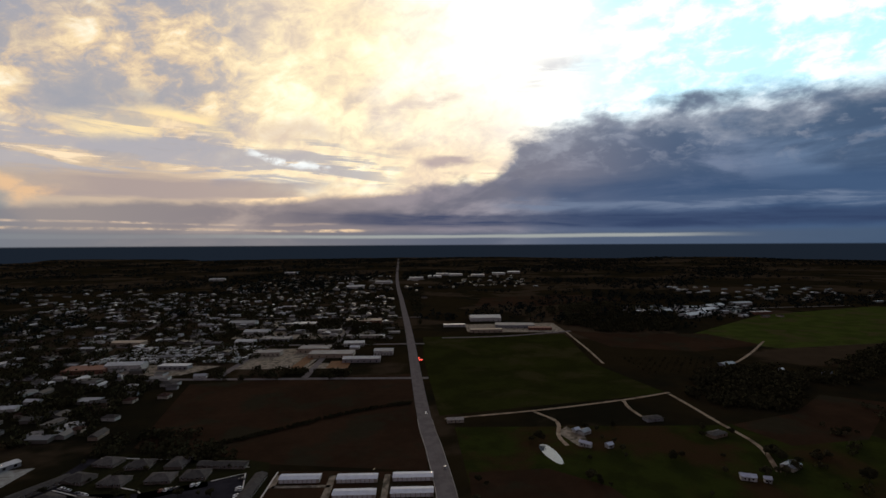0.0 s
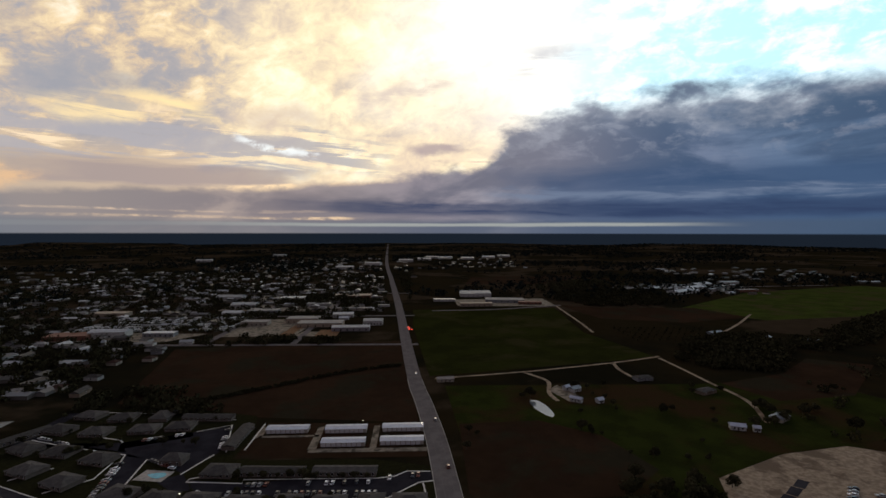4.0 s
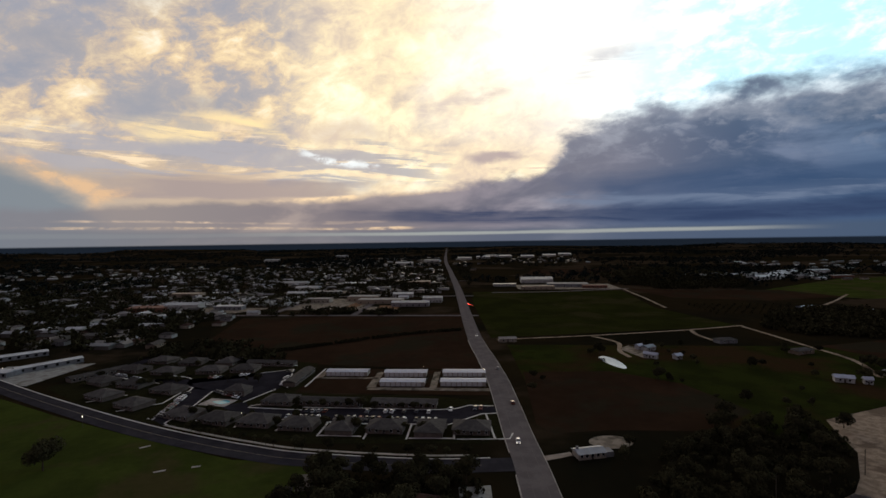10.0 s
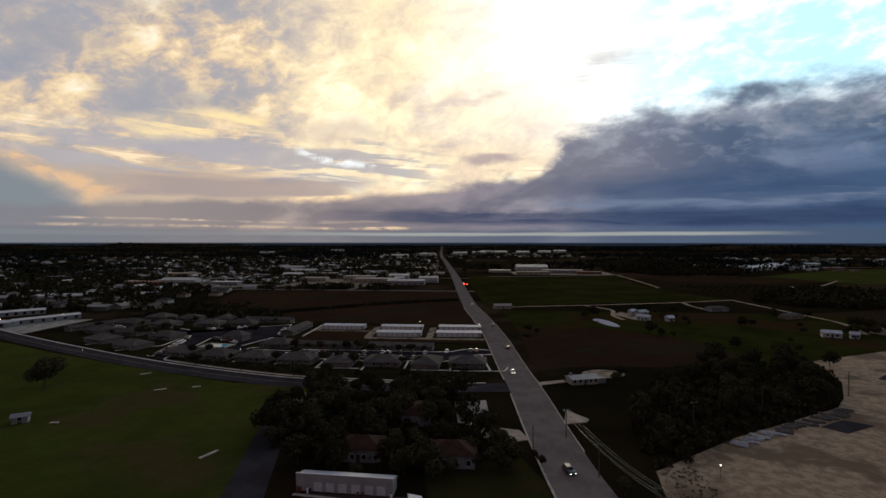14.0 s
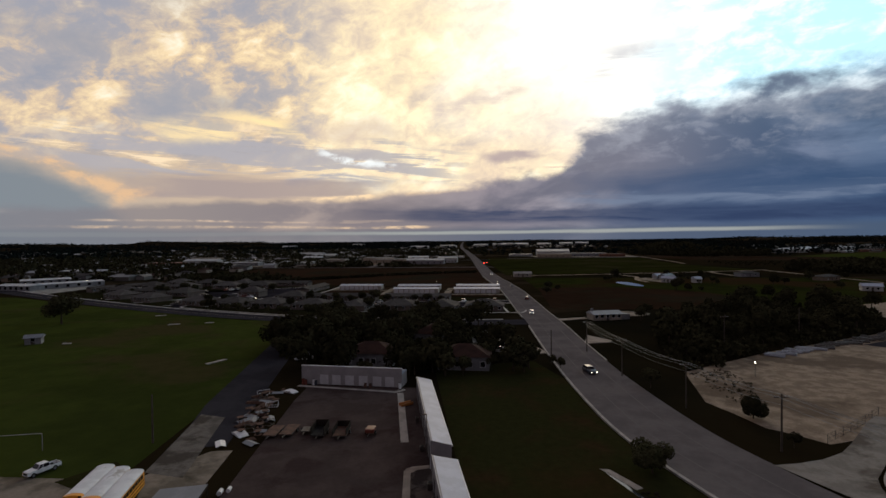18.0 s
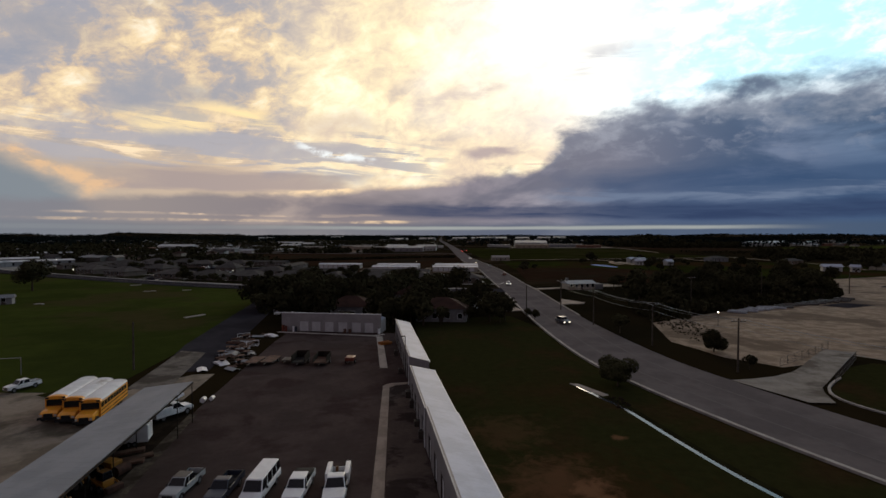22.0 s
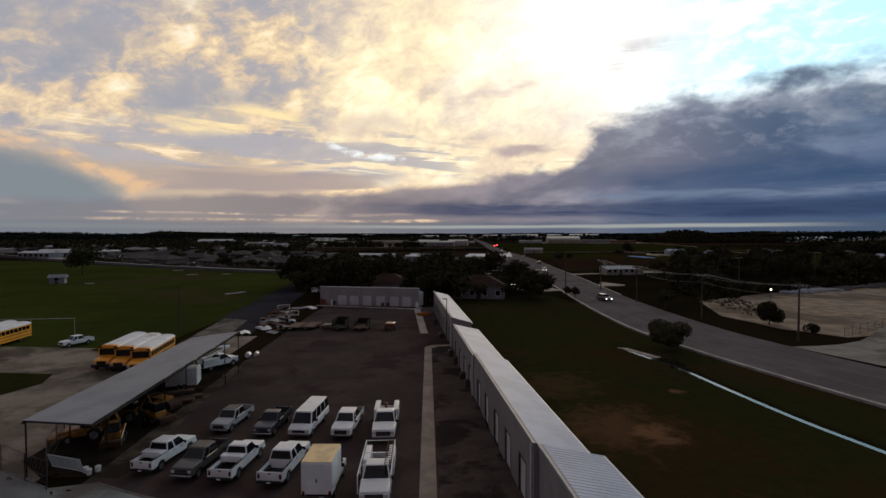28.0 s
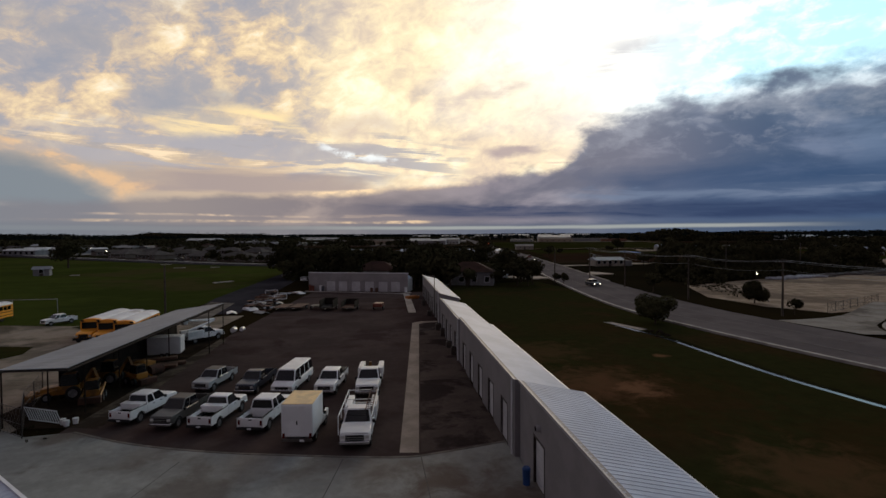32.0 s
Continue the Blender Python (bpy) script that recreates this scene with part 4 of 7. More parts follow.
ribbon("drain_channel", DITCH, -0.26, 0.26, M_WET, 0.055, "narrow wet concrete drainage channel in the grass", "channel")
slab("channel_apron", [(26.4, 63.0), (27.6, 62.6), (29.6, 57.6), (28.6, 57.2)], 0.09, "pale worn concrete apron at the head of the channel", "channel", M_CONC)
stones = random.Random(31)
for k in range(16):
    bm = bmesh.new()
    bmesh.ops.create_icosphere(bm, subdivisions=1, radius=stones.uniform(0.14, 0.34))
    for v in bm.verts:
        v.co *= stones.uniform(0.75, 1.15)
        v.co.z *= 0.7
    tagged(part("stone", bm, M_SOIL, at=pose(29.3 + stones.uniform(-0.9, 1.3), 55.2 + stones.uniform(-2.0, 1.6), 0.10)), "dark rough stone beside the drainage channel", "stone", "stones by the channel")
M_DARKGRASS = material("long_grass", (0.0170, 0.0165, 0.0075), (0.0120, 0.0116, 0.0056), 0.5, 0.95, fine=0.4, spec=0.0)
ribbon("ditch_bank", DITCH[6:], -1.1, -0.32, M_DARKGRASS, 0.052, "long dark grass on the ditch bank", "grass")


# Vehicles: x across, y ahead, z up, origin on the ground under the middle
def paint(name, c, rough=0.35):
    return material(name, c, tuple(x * 0.88 for x in c), 0.7, rough, spec=0.5)


P_WHITE, P_SILVER, P_DARK, P_NAVY, P_RED = paint("white_body", (0.76, 0.76, 0.77)), paint("silver_body", (0.34, 0.35, 0.36)), paint("dark_grey_body", (0.07, 0.066, 0.062)), paint("navy_body", (0.03, 0.036, 0.055)), paint("red_body", (0.16, 0.04, 0.025))
P_BROWN = paint("faded_roof", (0.12, 0.105, 0.09), 0.7)
M_CHROME = material("chrome", (0.55, 0.55, 0.56), (0.45, 0.45, 0.46), 2.0, 0.2, 0.9)
M_LIGHTGLASS = material("lamp_glass", (0.55, 0.55, 0.52), (0.45, 0.45, 0.44), 3.0, 0.1, spec=0.6)
M_TAIL = material("tail_lamp", (0.10, 0.008, 0.007), (0.07, 0.006, 0.006), 3.0, 0.2)
M_RIM = material("wheel_rim", (0.30, 0.30, 0.31), (0.2, 0.2, 0.21), 3.0, 0.4, 0.6)
M_BED = material("bed_liner", (0.016, 0.016, 0.016), (0.010, 0.010, 0.010), 2.0, 0.8)
M_YELLOW = material("machine_yellow", (0.30, 0.13, 0.018), (0.12, 0.055, 0.014), 0.8, 0.5)
M_RUST = material("rusty_steel", (0.075, 0.032, 0.021), (0.040, 0.020, 0.014), 1.5, 0.85)
M_WOOD = material("weathered_planks", (0.115, 0.058, 0.040), (0.070, 0.038, 0.027), 1.2, 0.85)


def bevelled(bm, amount, segments=2):
    bmesh.ops.bevel(bm, geom=[e for e in bm.edges], offset=amount, segments=segments, affect="EDGES", profile=0.6)
    for f in bm.faces:
        f.smooth = True


WHEELS = {}


def wheel_meshes(r, w):
    if (r, w) not in WHEELS:
        bm = bmesh.new()
        n = 16
        prof = [(0.62 * r, -w / 2), (0.93 * r, -w / 2), (r, -w / 2 + 0.04), (r, w / 2 - 0.04), (0.93 * r, w / 2), (0.62 * r, w / 2)]
        rings = [[bm.verts.new((x, rr * math.cos(2 * math.pi * i / n), rr * math.sin(2 * math.pi * i / n))) for i in range(n)] for rr, x in prof]
        for a, b in zip(rings, rings[1:]):
            for i in range(n):
                bm.faces.new((a[i], a[(i + 1) % n], b[(i + 1) % n], b[i]))
        bmesh.ops.recalc_face_normals(bm, faces=bm.faces)
        tyre = bpy.data.meshes.new("tyre")
        bm.to_mesh(tyre)
        bm.free()
        bm = bmesh.new()
        tube(bm, (-w * 0.42, 0, 0), (w * 0.42, 0, 0), 0.63 * r, 0.63 * r, 14)
        tube(bm, (-w * 0.48, 0, 0), (w * 0.48, 0, 0), 0.2 * r, 0.2 * r, 8)
        rim = bpy.data.meshes.new("rim")
        bm.to_mesh(rim)
        bm.free()
        WHEELS[r, w] = tyre, rim
    return WHEELS[r, w]


def wheel(root, x, y, r=0.39, w=0.26, rim_mat=None):
    tyre, rim = wheel_meshes(r, w)
    t = part_of("wheel", tyre, M_BLACK, root, at=pose(x, y, r))
    part_of("rim", rim, rim_mat or M_RIM, t)
    return t


def quad_panel(bm, corners, margin, out=0.012):
    """A thin pane laid on a face given by four corners."""
    c = [Vector(v) for v in corners]
    n = (c[1] - c[0]).cross(c[3] - c[0]).normalized()
    mid = sum(c, Vector()) / 4
    inner = []
    for i in range(4):
        a, b, d = c[i], c[(i + 1) % 4], c[i - 1]
        inner.append(a + (b - a).normalized() * margin + (d - a).normalized() * margin)
    lo = [bm.verts.new(v + n * 0.001) for v in inner]
    hi = [bm.verts.new(v + n * out) for v in inner]
    bm.faces.new(hi)
    for i in range(4):
        bm.faces.new((lo[i], lo[(i + 1) % 4], hi[(i + 1) % 4], hi[i]))


def loft(bm, b, t):
    """A cabin: (y0, y1, width, z) below and above. Returns its eight corners."""
    v = []
    for y0, y1, w, z in (b, t):
        v += [Vector((-w / 2, y0, z)), Vector((w / 2, y0, z)), Vector((w / 2, y1, z)), Vector((-w / 2, y1, z))]
    q = [bm.verts.new(x) for x in v]
    for f in ((3, 2, 1, 0), (4, 5, 6, 7), (0, 1, 5, 4), (1, 2, 6, 5), (2, 3, 7, 6), (3, 0, 4, 7)):
        bm.faces.new([q[i] for i in f])
    return v


def cabin(root, b, t, body_mat, roof_mat=None, posts=(0.5,), glass=M_GLASS):
    bm = bmesh.new()
    v = loft(bm, b, t)
    bevelled(bm, 0.08, 3)
    part("cab", bm, body_mat, root)
    for name, ids in (("rear_window", (0, 1, 5, 4)), ("windscreen", (2, 3, 7, 6))):
        bm = bmesh.new()
        quad_panel(bm, [v[i] for i in ids], 0.09)
        part(name, bm, glass, root)
    for ids in ((1, 2, 6, 5), (3, 0, 4, 7)):
        c = [v[i] for i in ids]
        cuts = [0.0, *posts, 1.0]
        for a, e in zip(cuts, cuts[1:]):
            bm = bmesh.new()
            quad_panel(bm, [c[0].lerp(c[1], a), c[0].lerp(c[1], e), c[3].lerp(c[2], e), c[3].lerp(c[2], a)], 0.07)
            part("side_window", bm, glass, root)
    if roof_mat:
        bm = bmesh.new()
        y0, y1, w, z = t
        box(bm, -w / 2 + 0.04, w / 2 - 0.04, y0 + 0.04, y1 - 0.04, z, z + 0.02)
        part("roof_skin", bm, roof_mat, root)


def slab_part(root, name, x0, x1, y0, y1, z0, z1, mat, bev=0.0, label=""):
    bm = bmesh.new()
    box(bm, x0, x1, y0, y1, z0, z1)
    if bev:
        bevelled(bm, bev)
    return part(name, bm, mat, root, label)


def lamps(root, w, yf, zf, yr, zr):
    for s in (-1, 1):
        slab_part(root, "headlight", s * (w / 2 - 0.2) - 0.16, s * (w / 2 - 0.2) + 0.16, yf - 0.03, yf + 0.03, zf, zf + 0.18, M_LIGHTGLASS)
        slab_part(root, "tail_light", s * (w / 2 - 0.09) - 0.08, s * (w / 2 - 0.09) + 0.08, yr - 0.02, yr + 0.03, zr, zr + 0.32, M_TAIL)
        slab_part(root, "mirror", s * (w / 2 + 0.10) - 0.11, s * (w / 2 + 0.10) + 0.11, yf - 1.75, yf - 1.6, 1.12, 1.34, M_BLACK, 0.03)


def arched(y0, y1, z0, top, wheel_y, r=0.50, wheel_z=0.40):
    """Side outline with a wheel arch cut from its lower edge; top is the line along its upper edge, front to back."""
    k = math.acos((z0 - wheel_z) / r)
    arc = [(wheel_y - r * math.sin(k - 2 * k * i / 8), wheel_z + r * math.cos(k - 2 * k * i / 8)) for i in range(9)]
    return [(y0, z0)] + arc + [(y1, z0)] + top


def round_top(bm, z, amount, segments=3):
    bmesh.ops.bevel(bm, geom=[e for e in bm.edges if all(v.co.z > z for v in e.verts)], offset=amount, segments=segments, affect="EDGES", profile=0.55)
    for f in bm.faces:
        f.smooth = f.calc_area() < 0.25


def pickup(body, bed="open", toolbox=False, roof=None, crew=True, label="", group="trucks parked in the lot"):
    root = tagged(new("pickup_truck"), label, "truck", group)
    w, L = 1.92, 5.7
    yf, yr = L / 2, -L / 2
    yb = yf - 1.72 - (2.05 if crew else 1.5)
    bm = bmesh.new()
    side_prism(bm, arched(yb, yf - 0.08, 0.55, [(yf, 0.66), (yf, 1.02), (yf - 0.10, 1.13), (yf - 0.55, 1.19), (yf - 1.5, 1.25), (yb, 1.20)], yf - 0.95), -w / 2, w / 2)
    round_top(bm, 0.95, 0.09)
    for v in bm.verts:
        k = max(0.0, (v.co.y - yf + 1.2) / 1.2)
        v.co.x *= 1.0 - 0.07 * k * k
    part("body", bm, body, root)
    slab_part(root, "underbody", -w / 2 + 0.3, w / 2 - 0.3, yr + 0.1, yf - 0.15, 0.34, 0.56, M_BLACK)
    cabin(root, (yb, yf - 1.45, w - 0.08, 1.17), (yb + 0.16, yf - 2.15, w - 0.42, 1.88), body, roof, (0.40,) if crew else ())
    if bed == "open":
        for s in (-1, 1):
            bm = bmesh.new()
            side_prism(bm, arched(yr, yb - 0.04, 0.55, [(yb - 0.04, 1.22), (yr, 1.22)], yr + 1.15), min(s * w / 2, s * (w / 2 - 0.12)), max(s * w / 2, s * (w / 2 - 0.12)))
            part("bed_side", bm, body, root)
            slab_part(root, "rail_cap", min(s * (w / 2 - 0.01), s * (w / 2 - 0.13)), max(s * (w / 2 - 0.01), s * (w / 2 - 0.13)), yr + 0.02, yb - 0.06, 1.22, 1.245, M_BED)
            slab_part(root, "wheel_well", min(s * (w / 2 - 0.12), s * (w / 2 - 0.36)), max(s * (w / 2 - 0.12), s * (w / 2 - 0.36)), yr + 0.62, yr + 1.68, 0.66, 0.92, M_BED, 0.05)
        slab_part(root, "bulkhead", -w / 2 + 0.12, w / 2 - 0.12, yb - 0.10, yb - 0.04, 0.55, 1.22, body)
        slab_part(root, "tailgate", -w / 2 + 0.12, w / 2 - 0.12, yr, yr + 0.08, 0.60, 1.20, body, 0.02)
        slab_part(root, "tailgate_handle", -0.12, 0.12, yr - 0.015, yr, 1.04, 1.12, M_BLACK)
        slab_part(root, "bed_liner", -w / 2 + 0.12, w / 2 - 0.12, yr + 0.08, yb - 0.10, 0.58, 0.66, M_BED)
        if toolbox:
            box_ = slab_part(root, "tool_box", -w / 2 + 0.06, w / 2 - 0.06, yb - 0.78, yb - 0.15, 0.95, 1.36, P_WHITE, 0.03, "white steel tool box across the bed")
            slab_part(box_, "lid", -w / 2 + 0.03, w / 2 - 0.03, yb - 0.80, yb - 0.13, 1.37, 1.42, P_WHITE, 0.015)
    else:
        for s in (-1, 1):
            slab_part(root, "locker", min(s * 1.05, s * 0.62), max(s * 1.05, s * 0.62), yr, yb - 0.06, 0.62, 1.62, P_WHITE, 0.03, "white steel service locker")
            for i in range(3):
                q = yr + 0.12 + i * (yb - yr - 0.3) / 3
                slab_part(root, "locker_door", min(s * 1.05, s * 1.065), max(s * 1.05, s * 1.065), q, q + (yb - yr - 0.3) / 3 - 0.08, 0.95, 1.52, M_TRIM)
        slab_part(root, "bed_liner", -0.62, 0.62, yr + 0.05, yb - 0.06, 0.55, 0.72, M_BED)
        slab_part(root, "tailgate", -0.62, 0.62, yr, yr + 0.05, 0.55, 1.1, P_WHITE)
    slab_part(root, "front_bumper", -w / 2 + 0.05, w / 2 - 0.05, yf - 0.06, yf + 0.12, 0.44, 0.64, M_CHROME, 0.04)
    slab_part(root, "rear_bumper", -w / 2, w / 2, yr - 0.16, yr, 0.45, 0.60, M_BLACK, 0.03)
    g = slab_part(root, "grille", -0.58, 0.58, yf - 0.01, yf + 0.03, 0.67, 1.0, M_BLACK)
    for z in (0.74, 0.86):
        slab_part(g, "grille_bar", -0.56, 0.56, yf + 0.03, yf + 0.045, z, z + 0.035, M_CHROME)
    slab_part(root, "number_plate", -0.15, 0.15, yr - 0.18, yr - 0.16, 0.48, 0.58, M_TRIM)
    lamps(root, w - 0.12, yf, 0.80, yr, 0.74)
    for s in (-1, 1):
        for y in (yf - 2.15, yf - 3.05)[:2 if crew else 1]:
            slab_part(root, "door_handle", s * (w / 2 + 0.01) - 0.012, s * (w / 2 + 0.01) + 0.012, y - 0.09, y + 0.09, 1.04, 1.09, M_BLACK)
        for y in (yf - 0.95, yr + 1.15):
            wheel(root, s * (w / 2 - 0.14), y, 0.40, 0.26)
    return root


def ladder_rack(root):
    for s in (-1, 1):
        bm = bmesh.new()
        tube(bm, (s * 1.02, -2.7, 2.05), (s * 1.02, 2.6, 2.05), 0.035, n=6)
        for y in (-2.6, -0.6, 1.2, 2.55):
            tube(bm, (s * 1.02, y, 0.9 if y > 2 else 1.5), (s * 1.02, y, 2.05), 0.03, n=6)
        part("rack_rail", bm, P_WHITE, root, "white tubular ladder rack")
    for y in (-2.6, -0.6, 1.2):
        bm = bmesh.new()
        tube(bm, (-1.02, y, 2.05), (1.02, y, 2.05), 0.03, n=6)
        part("rack_bar", bm, P_WHITE, root)
    bm = bmesh.new()
    for x in (-0.95, -0.55):
        tube(bm, (x, -2.5, 2.11), (x, 1.6, 2.11), 0.03, n=4)
    for i in range(12):
        tube(bm, (-0.95, -2.4 + i * 0.34, 2.11), (-0.55, -2.4 + i * 0.34, 2.11), 0.02, n=4)
    part("ladder", bm, M_WOOD, root, "ladder lying on the rack")


def van(label):
    root = tagged(new("passenger_van"), label, "van", "trucks parked in the lot")
    w, yf, yr = 1.98, 2.9, -2.9
    bm = bmesh.new()
    side_prism(bm, [(yr, 0.45), (yf, 0.45), (yf, 0.95), (yf - 0.75, 1.18), (yr, 1.18)], -w / 2, w / 2)
    bevelled(bm, 0.06)
    part("body", bm, P_WHITE, root)
    cabin(root, (yr, yf - 0.7, w - 0.06, 1.14), (yr + 0.10, yf - 1.35, w - 0.36, 2.10), P_WHITE, M_WHITE, (0.27, 0.53, 0.78))
    slab_part(root, "front_bumper", -w / 2, w / 2, yf - 0.02, yf + 0.12, 0.4, 0.6, M_CHROME, 0.03)
    slab_part(root, "rear_bumper", -w / 2, w / 2, yr - 0.12, yr, 0.42, 0.58, M_CHROME, 0.03)
    slab_part(root, "grille", -0.6, 0.6, yf, yf + 0.03, 0.64, 0.86, M_BLACK)
    lamps(root, w, yf, 0.68, yr, 0.8)
    for s in (-1, 1):
        for y in (yf - 0.9, yr + 1.3):
            wheel(root, s * (w / 2 - 0.1), y, 0.36, 0.24)
    return root


def box_truck(label):
    root = tagged(new("box_truck"), label, "truck", "trucks parked in the lot")
    slab_part(root, "cargo_box", -1.05, 1.05, -2.9, 0.0, 0.75, 2.95, P_WHITE, 0.04)
    slab_part(root, "box_roof", -1.03, 1.03, -2.88, -0.02, 2.95, 2.99, material("yellowed_roof", (0.80, 0.58, 0.30), (0.66, 0.48, 0.27), 1.6, 0.6), 0.0, "yellowed translucent roof of the box")
    slab_part(root, "rear_door", -0.95, 0.95, -2.94, -2.9, 0.85, 2.85, M_WHITE)
    slab_part(root, "door_handle", -0.04, 0.04, -2.98, -2.94, 1.6, 1.85, M_BLACK)
    slab_part(root, "chassis", -0.5, 0.5, -2.8, 2.0, 0.5, 0.75, M_BLACK)
    bm = bmesh.new()
    side_prism(bm, [(0.05, 0.5), (2.1, 0.5), (2.1, 1.0), (1.2, 1.2), (0.05, 1.2)], -0.98, 0.98)
    bevelled(bm, 0.06)
    part("body", bm, P_WHITE, root)
    cabin(root, (0.07, 1.3, 1.9, 1.16), (0.12, 0.85, 1.6, 1.98), P_WHITE, None, ())
    slab_part(root, "rear_bumper", -1.0, 1.0, -3.05, -2.9, 0.5, 0.66, M_STEEL)
    slab_part(root, "number_plate", 0.2, 0.5, -3.07, -3.05, 0.5, 0.64, M_WHITE)
    lamps(root, 1.96, 2.1, 0.7, -2.94, 0.7)
    for s in (-1, 1):
        wheel(root, s * 0.86, 1.2)
        wheel(root, s * 0.86, -1.6)
    return root


def school_bus(label):
    root = tagged(new("school_bus"), label, "bus", "school buses parked on the gravel")
    w, y0, y1 = 2.3, -5.2, 3.4
    def ring(z_lo, z_hi, curve):
        prof = [(-w / 2, z_lo), (w / 2, z_lo)]
        for i in range(9 if curve else 2):
            if curve:
                a = math.pi * i / 8
                prof.append((w / 2 * math.cos(a), z_hi - 0.34 + 0.34 * math.sin(a)))
            else:
                prof.append(((w / 2, z_hi), (-w / 2, z_hi))[i])
        return prof
    def sweep(prof, a, b):
        bm = bmesh.new()
        p = [bm.verts.new((x, a, z)) for x, z in prof]
        q = [bm.verts.new((x, b, z)) for x, z in prof]
        k = len(prof)
        bm.faces.new(p)
        bm.faces.new(q[::-1])
        for i in range(k):
            bm.faces.new((p[i], q[i], q[(i + 1) % k], p[(i + 1) % k]))
        bmesh.ops.recalc_face_normals(bm, faces=bm.faces)
        return bm
    part("body", sweep(ring(0.55, 2.45, False), y0, y1), M_BUS, root)
    part("roof", sweep(ring(2.45, 2.88, True), y0 - 0.03, y1 - 0.55), M_BUSROOF, root, "white rounded roof")
    part("front_cap", sweep(ring(2.45, 2.86, True), y1 - 0.55, y1 + 0.05), M_BUS, root)
    for s in (-1, 1):
        slab_part(root, "warning_light", s * 0.85 - 0.22, s * 0.85 + 0.22, y1 + 0.05, y1 + 0.08, 2.5, 2.7, M_BLACK)
    bm = bmesh.new()
    side_prism(bm, [(y1, 0.6), (y1 + 1.75, 0.6), (y1 + 1.8, 1.2), (y1 + 1.4, 1.42), (y1, 1.55)], -0.92, 0.92)
    bevelled(bm, 0.09)
    part("hood", bm, M_BUS, root)
    slab_part(root, "windscreen", -0.98, 0.98, y1, y1 + 0.03, 1.6, 2.4, M_GLASS)
    slab_part(root, "rear_window", -0.75, 0.75, y0 - 0.03, y0, 1.6, 2.25, M_GLASS)
    slab_part(root, "front_bumper", -1.1, 1.1, y1 + 1.75, y1 + 1.95, 0.5, 0.8, M_BLACK)
    slab_part(root, "rear_bumper", -1.12, 1.12, y0 - 0.18, y0, 0.5, 0.8, M_BLACK)
    slab_part(root, "grille", -0.5, 0.5, y1 + 1.76, y1 + 1.83, 0.82, 1.22, M_BLACK)
    slab_part(root, "sign_box", -0.7, 0.7, y1 + 0.03, y1 + 0.10, 2.46, 2.72, M_BUS)
    for s in (-1, 1):
        x = s * w / 2
        for i in range(9):
            ya = y0 + 0.5 + i * 0.9
            slab_part(root, "side_window", min(x, x + s * 0.02), max(x, x + s * 0.02), ya, ya + 0.74, 1.72, 2.3, M_GLASS)
        for z in (0.85, 1.35):
            slab_part(root, "rub_rail", min(x, x + s * 0.03), max(x, x + s * 0.03), y0, y1, z, z + 0.09, M_BLACK)
        slab_part(root, "headlight", s * 0.75 - 0.13, s * 0.75 + 0.13, y1 + 1.76, y1 + 1.84, 0.88, 1.1, M_LIGHTGLASS)
        slab_part(root, "tail_light", s * 0.95 - 0.1, s * 0.95 + 0.1, y0 - 0.04, y0, 1.0, 1.25, M_TAIL)
        wheel(root, s * 0.98, y1 + 0.75, 0.48, 0.28, M_BLACK)
        wheel(root, s * 0.98, y0 + 2.4, 0.48, 0.28, M_BLACK)
    return root


def small_car(body, label, group="cars parked at the apartments", name="parked_car", on=False):
    root = tagged(new(name), label, "car", group)
    bm = bmesh.new()
    side_prism(bm, [(-2.25, 0.3), (2.25, 0.3), (2.25, 0.7), (1.1, 0.92), (-2.2, 0.95)], -0.9, 0.9)
    bevelled(bm, 0.06, 1)
    part("body", bm, body, root)
    cabin(root, (-1.95, 1.0, 1.74, 0.9), (-1.35, 0.35, 1.35, 1.46), body, None, (0.5,))
    for s in (-1, 1):
        for y in (1.4, -1.35):
            wheel(root, s * 0.8, y, 0.32, 0.2)
        slab_part(root, "headlight", s * 0.65 - 0.15, s * 0.65 + 0.15, 2.24, 2.28, 0.52, 0.68, glow_material("lit_headlight", (1.0, 0.9, 0.7), 4.0) if on else M_LIGHTGLASS)
        slab_part(root, "tail_light", s * 0.7 - 0.15, s * 0.7 + 0.15, -2.28, -2.22, 0.6, 0.78, M_TAIL)
    return root


def put(root, x, y, turn, z=0.06, size=1.0, tall=1.0):
    root.matrix_basis = pose(x, y, z, 0, 0, turn) @ Matrix.Diagonal((size, size, size * tall, 1))
    return root


HEAD = -7.0
# Near row, tails to the drive
put(pickup(P_WHITE, toolbox=True, label="white extended-cab pickup with tool box, parked"), -17.4, 32.95, HEAD - 5, size=0.77, tall=1.07)
put(pickup(P_DARK, roof=P_BROWN, label="faded dark grey pickup with worn roof, parked"), -14.6, 31.95, HEAD + 180 - 3, size=0.76, tall=1.06)
put(pickup(P_WHITE, toolbox=True, crew=False, label="white regular-cab pickup with white tool box"), -12.15, 31.60, HEAD - 2, size=0.80, tall=1.05)
put(pickup(P_WHITE, label="white crew-cab pickup with empty black bed"), -9.0, 31.05, HEAD - 2, size=0.83, tall=1.05)
put(box_truck("white box truck with a yellowed box roof"), -6.05, 29.15, HEAD + 3, size=0.83)
u1 = put(pickup(P_WHITE, bed="service", crew=False, label="white service truck with ladder rack, facing the drive"), -2.95, 28.60, 180 - 1, size=0.9)
ladder_rack(u1)
# Back row, noses to the drive
put(pickup(P_SILVER, roof=P_BROWN, label="old silver pickup with a faded roof"), -15.2, 39.15, HEAD + 180 - 2, size=0.75)
